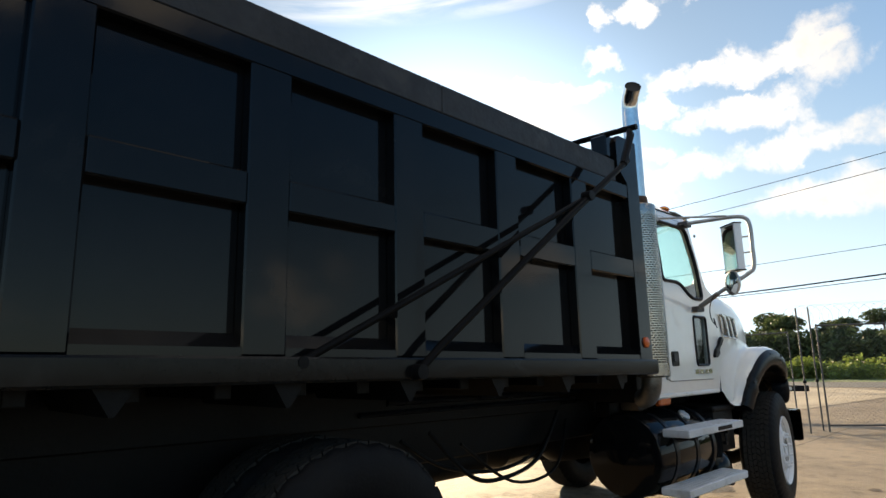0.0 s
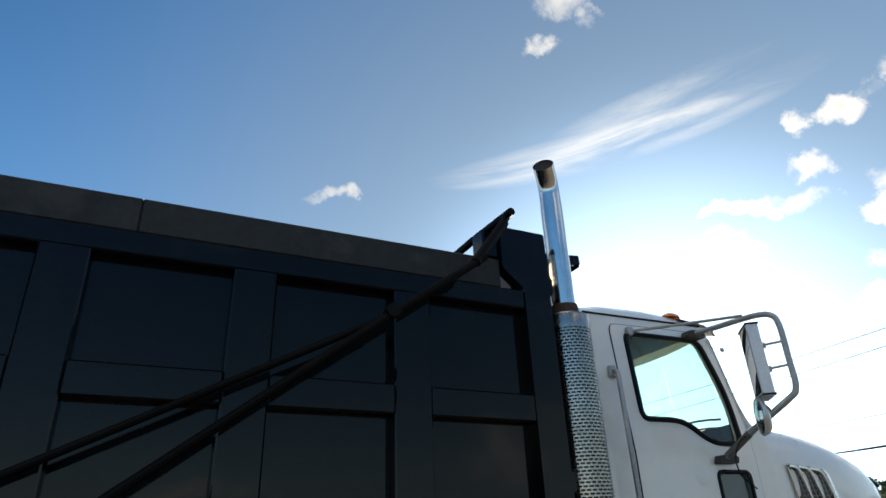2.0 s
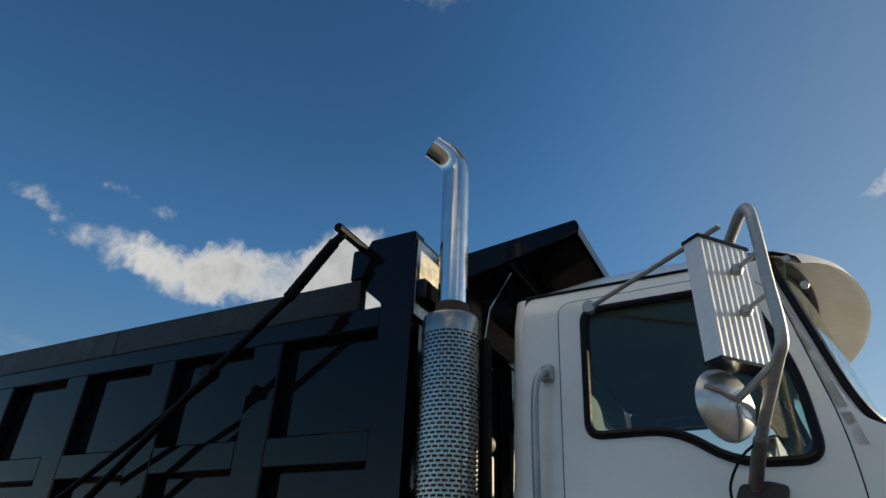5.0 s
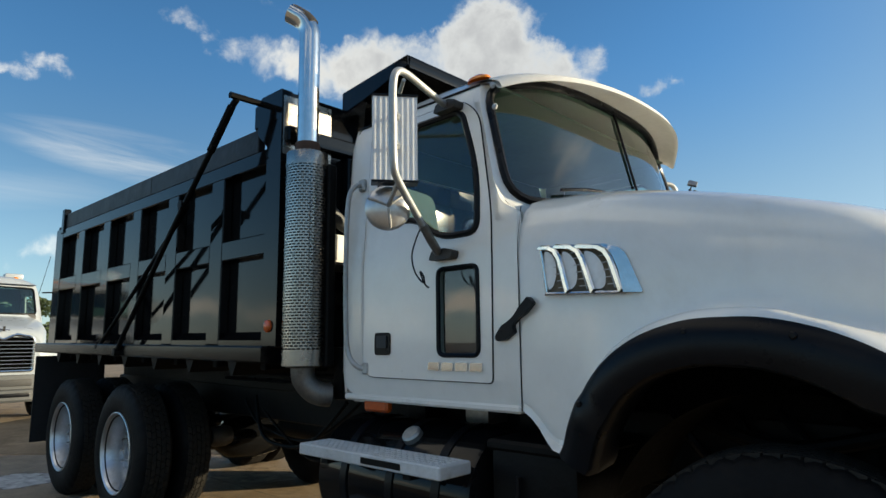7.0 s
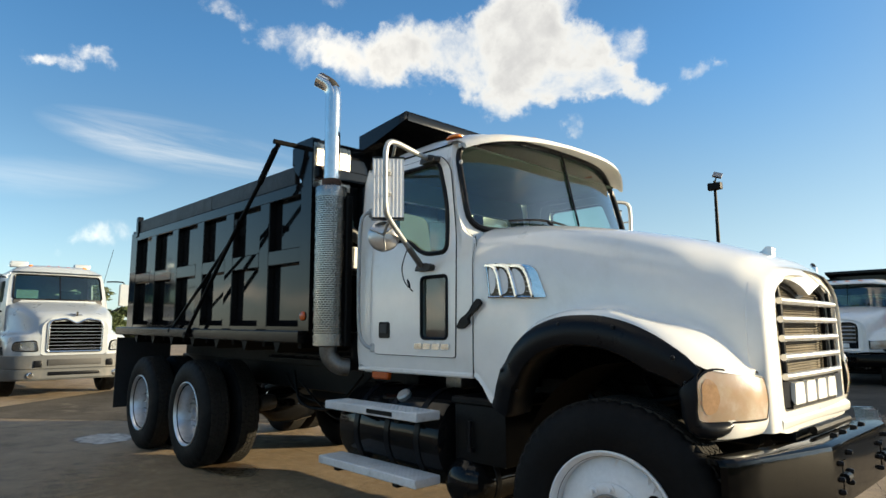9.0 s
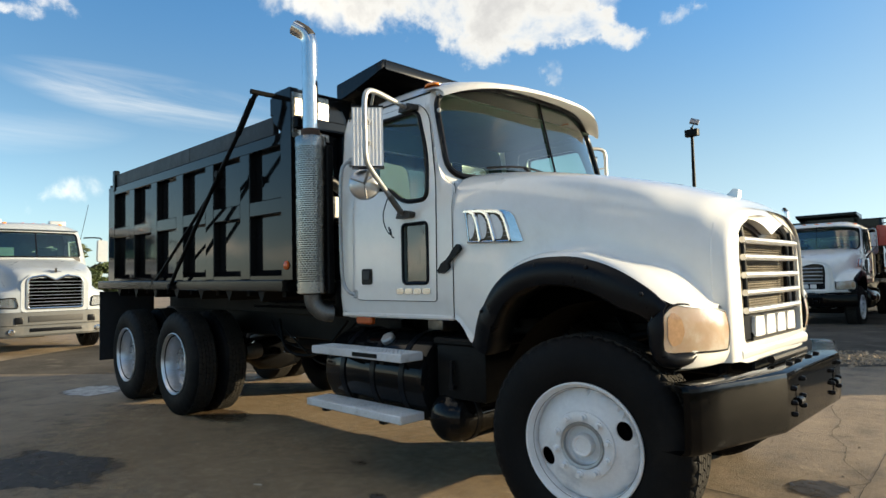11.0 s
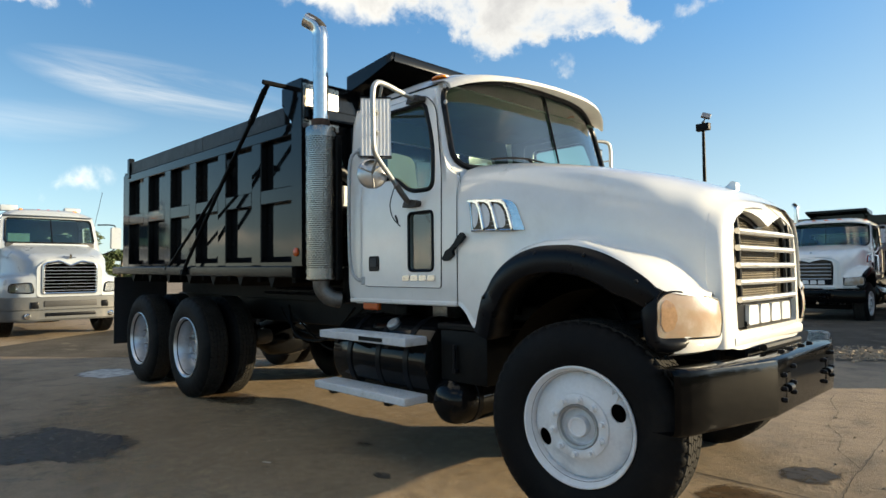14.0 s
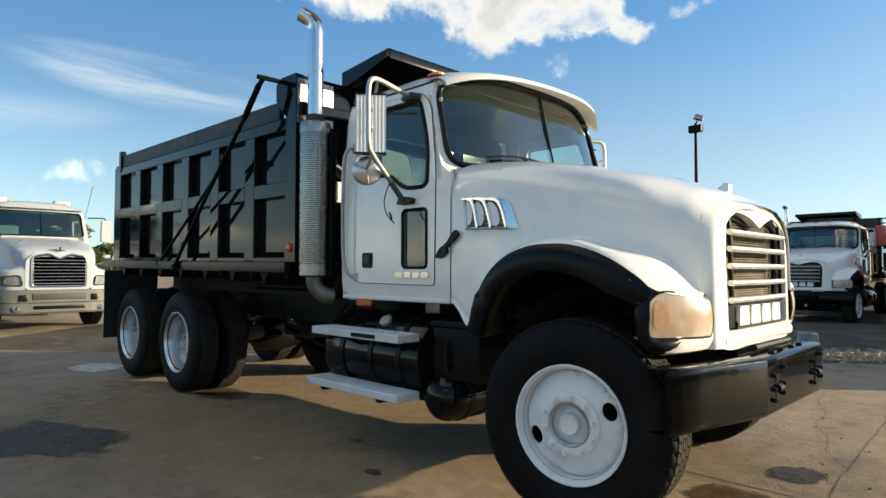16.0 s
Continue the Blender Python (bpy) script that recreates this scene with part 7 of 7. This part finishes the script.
barrier = thing("barrier_bar", "black gate bar with red and white reflective tape", "barrier", at=pose(10.3, 1.4, 0.0))
part("bar", box(-0.06, 0.06, 0, 3.4, 0.58, 0.72, 0.01), SATIN, barrier)
part("bar_post", box(-0.07, 0.07, 2.6, 2.75, 0, 0.6, 0.01), SATIN, barrier)
for k in range(4):
    part("tape", box(-0.064, -0.06, 0.35 + 0.3 * k, 0.62 + 0.3 * k, 0.61, 0.69, 0.0), RED if k % 2 else LETTER, barrier)

# ---- trees, bushes, wires ----
def leaves(clumps, n, size, seed):
    """Many small leaf blades, thick inside each clump and loose at its edge."""
    rnd = random.Random(seed)
    g = Geo()
    tot = sum(c[3] * c[4] for c in clumps)
    for cx, cy, cz, r, rz in clumps:
        for _ in range(int(n * r * rz / tot)):
            d = Vector((rnd.gauss(0, 1), rnd.gauss(0, 1), rnd.gauss(0, 1))).normalized() * (rnd.random() ** 0.45) * rnd.uniform(0.8, 1.12)
            c = Vector((cx + d.x * r, cy + d.y * r, cz + d.z * rz))
            u = Vector((rnd.gauss(0, 1), rnd.gauss(0, 1), rnd.gauss(0, 0.6))).normalized()
            v = u.orthogonal().normalized()
            v = (v * math.cos(rnd.uniform(0, 6)) + u.cross(v) * math.sin(rnd.uniform(0, 6)))
            k = size * rnd.uniform(0.6, 1.3)
            g.add([c - u * k, c + v * k * 0.45, c + u * k, c - v * k * 0.45], [(0, 1, 2, 3)])
    return g


def tree(h, spread, seed, at):
    rnd = random.Random(seed)
    t = thing("tree", "dark green leafy tree with an uneven crown", "tree", at=at, group="trees beyond the road")
    tr = [(0, 0, 0), (0.1, 0.05, h * 0.3), (0.0, 0.15, h * 0.55), (0.15, 0.1, h * 0.8)]
    part("trunk", tube(spline(tr, 4), [0.2 - 0.011 * k for k in range(13)], 9), BARK, t)
    clumps = []
    for k in range(11):
        a, z = rnd.uniform(0, 6.28), rnd.uniform(0.35, 0.9)
        rr = spread * rnd.uniform(0.2, 0.75) * (1.15 - abs(z - 0.6))
        c = (rr * math.cos(a), rr * math.sin(a), h * z)
        clumps.append((*c, spread * rnd.uniform(0.28, 0.5), h * rnd.uniform(0.09, 0.16)))
        if k < 6:
            part("limb", tube(spline([(0.05, 0.08, h * z * 0.6), (c[0] * 0.5, c[1] * 0.5, h * (z - 0.08)), c], 3), [0.08, 0.07, 0.06, 0.05, 0.045, 0.04, 0.03], 6), BARK, t)
    tagged(part("crown", leaves(clumps, 9000, 0.19, seed), LEAF, t, sharp=180), kind="stuff")
    return t


kinds = [tree(5.6, 2.9, 3, pose(62, 18, 0)), tree(6.2, 3.2, 5, pose(64, 9, 0, 0, 0, 40)), tree(5.0, 2.6, 8, pose(60, 24, 0, 0, 0, 80))]
for k, (x, y, sc) in enumerate([(66, 14, 0.95), (61, 4, 1.0), (68, 28, 1.05), (63, -3, 1.0), (70, 34, 1.1), (66, -10, 0.95), (62, 12.5, 0.8), (72, 22, 1.15), (67, 41, 1.1), (64, -18, 1.0), (60, 48, 1.1), (70, 6, 1.2), (69, -26, 1.1)]):
    copy_thing(kinds[k % 3], pose(x, y, 0, 0, 0, 53 * k) @ Matrix.Diagonal((sc, sc, sc, 1)))
far_left = [(-33, 4.6, 0.62), (-36, 7.5, 0.55), (-60, -14, 0.8), (-58, -8, 0.7), (-62, -20, 0.9)]
for k, (x, y, sc) in enumerate(far_left):
    copy_thing(kinds[(k + 1) % 3], pose(x, y, 0, 0, 0, 71 * k) @ Matrix.Diagonal((sc, sc, sc, 1)))
rnd = random.Random(11)
hedge = [(58 + rnd.uniform(-2, 2), y + rnd.uniform(-1, 1), rnd.uniform(0.6, 3.0), rnd.uniform(1.2, 2.2), rnd.uniform(0.9, 1.6)) for y in np.arange(-25, 40, 0.4)]
tagged(part("undergrowth", leaves(hedge, 70000, 0.22, 21), LEAF, None, sharp=180), "dense dark undergrowth below the trees", "bushes", kind="stuff")
bush = [(41 + rnd.uniform(-1.5, 1.5), y + rnd.uniform(-1, 1), rnd.uniform(0.2, 0.9), rnd.uniform(0.8, 1.6), rnd.uniform(0.5, 1.0)) for y in np.arange(-20, 36, 0.8)]
tagged(part("low_bushes", leaves(bush, 36000, 0.16, 22), BUSH, None, sharp=180), "sunlit light green bushes along the verge", "bushes", kind="stuff")
for n, (z0, z1, r) in enumerate(((13.4, 14.2, 0.022), (12.3, 13.2, 0.022), (6.0, 6.5, 0.05), (5.85, 6.2, 0.025), (7.9, 8.3, 0.02))):
    w = part("power_line", tube([(40, y, z0 + (z1 - z0) * (15 - y) / 12 * 0.9 + 0.0009 * (y - 10) ** 2) for y in np.linspace(70, -50, 25)], r, 5), SATIN, None)
    tagged(w, "thin overhead power line against the sky", "power line", "overhead wires")
for y in (70, -50):
    p = part("utility_pole", tube([(40.1, y, 0), (40.1, y, 18)], [0.17, 0.12], 10), BARK, None)
    tagged(p, "wooden utility pole carrying the wires", "utility pole", "utility poles")
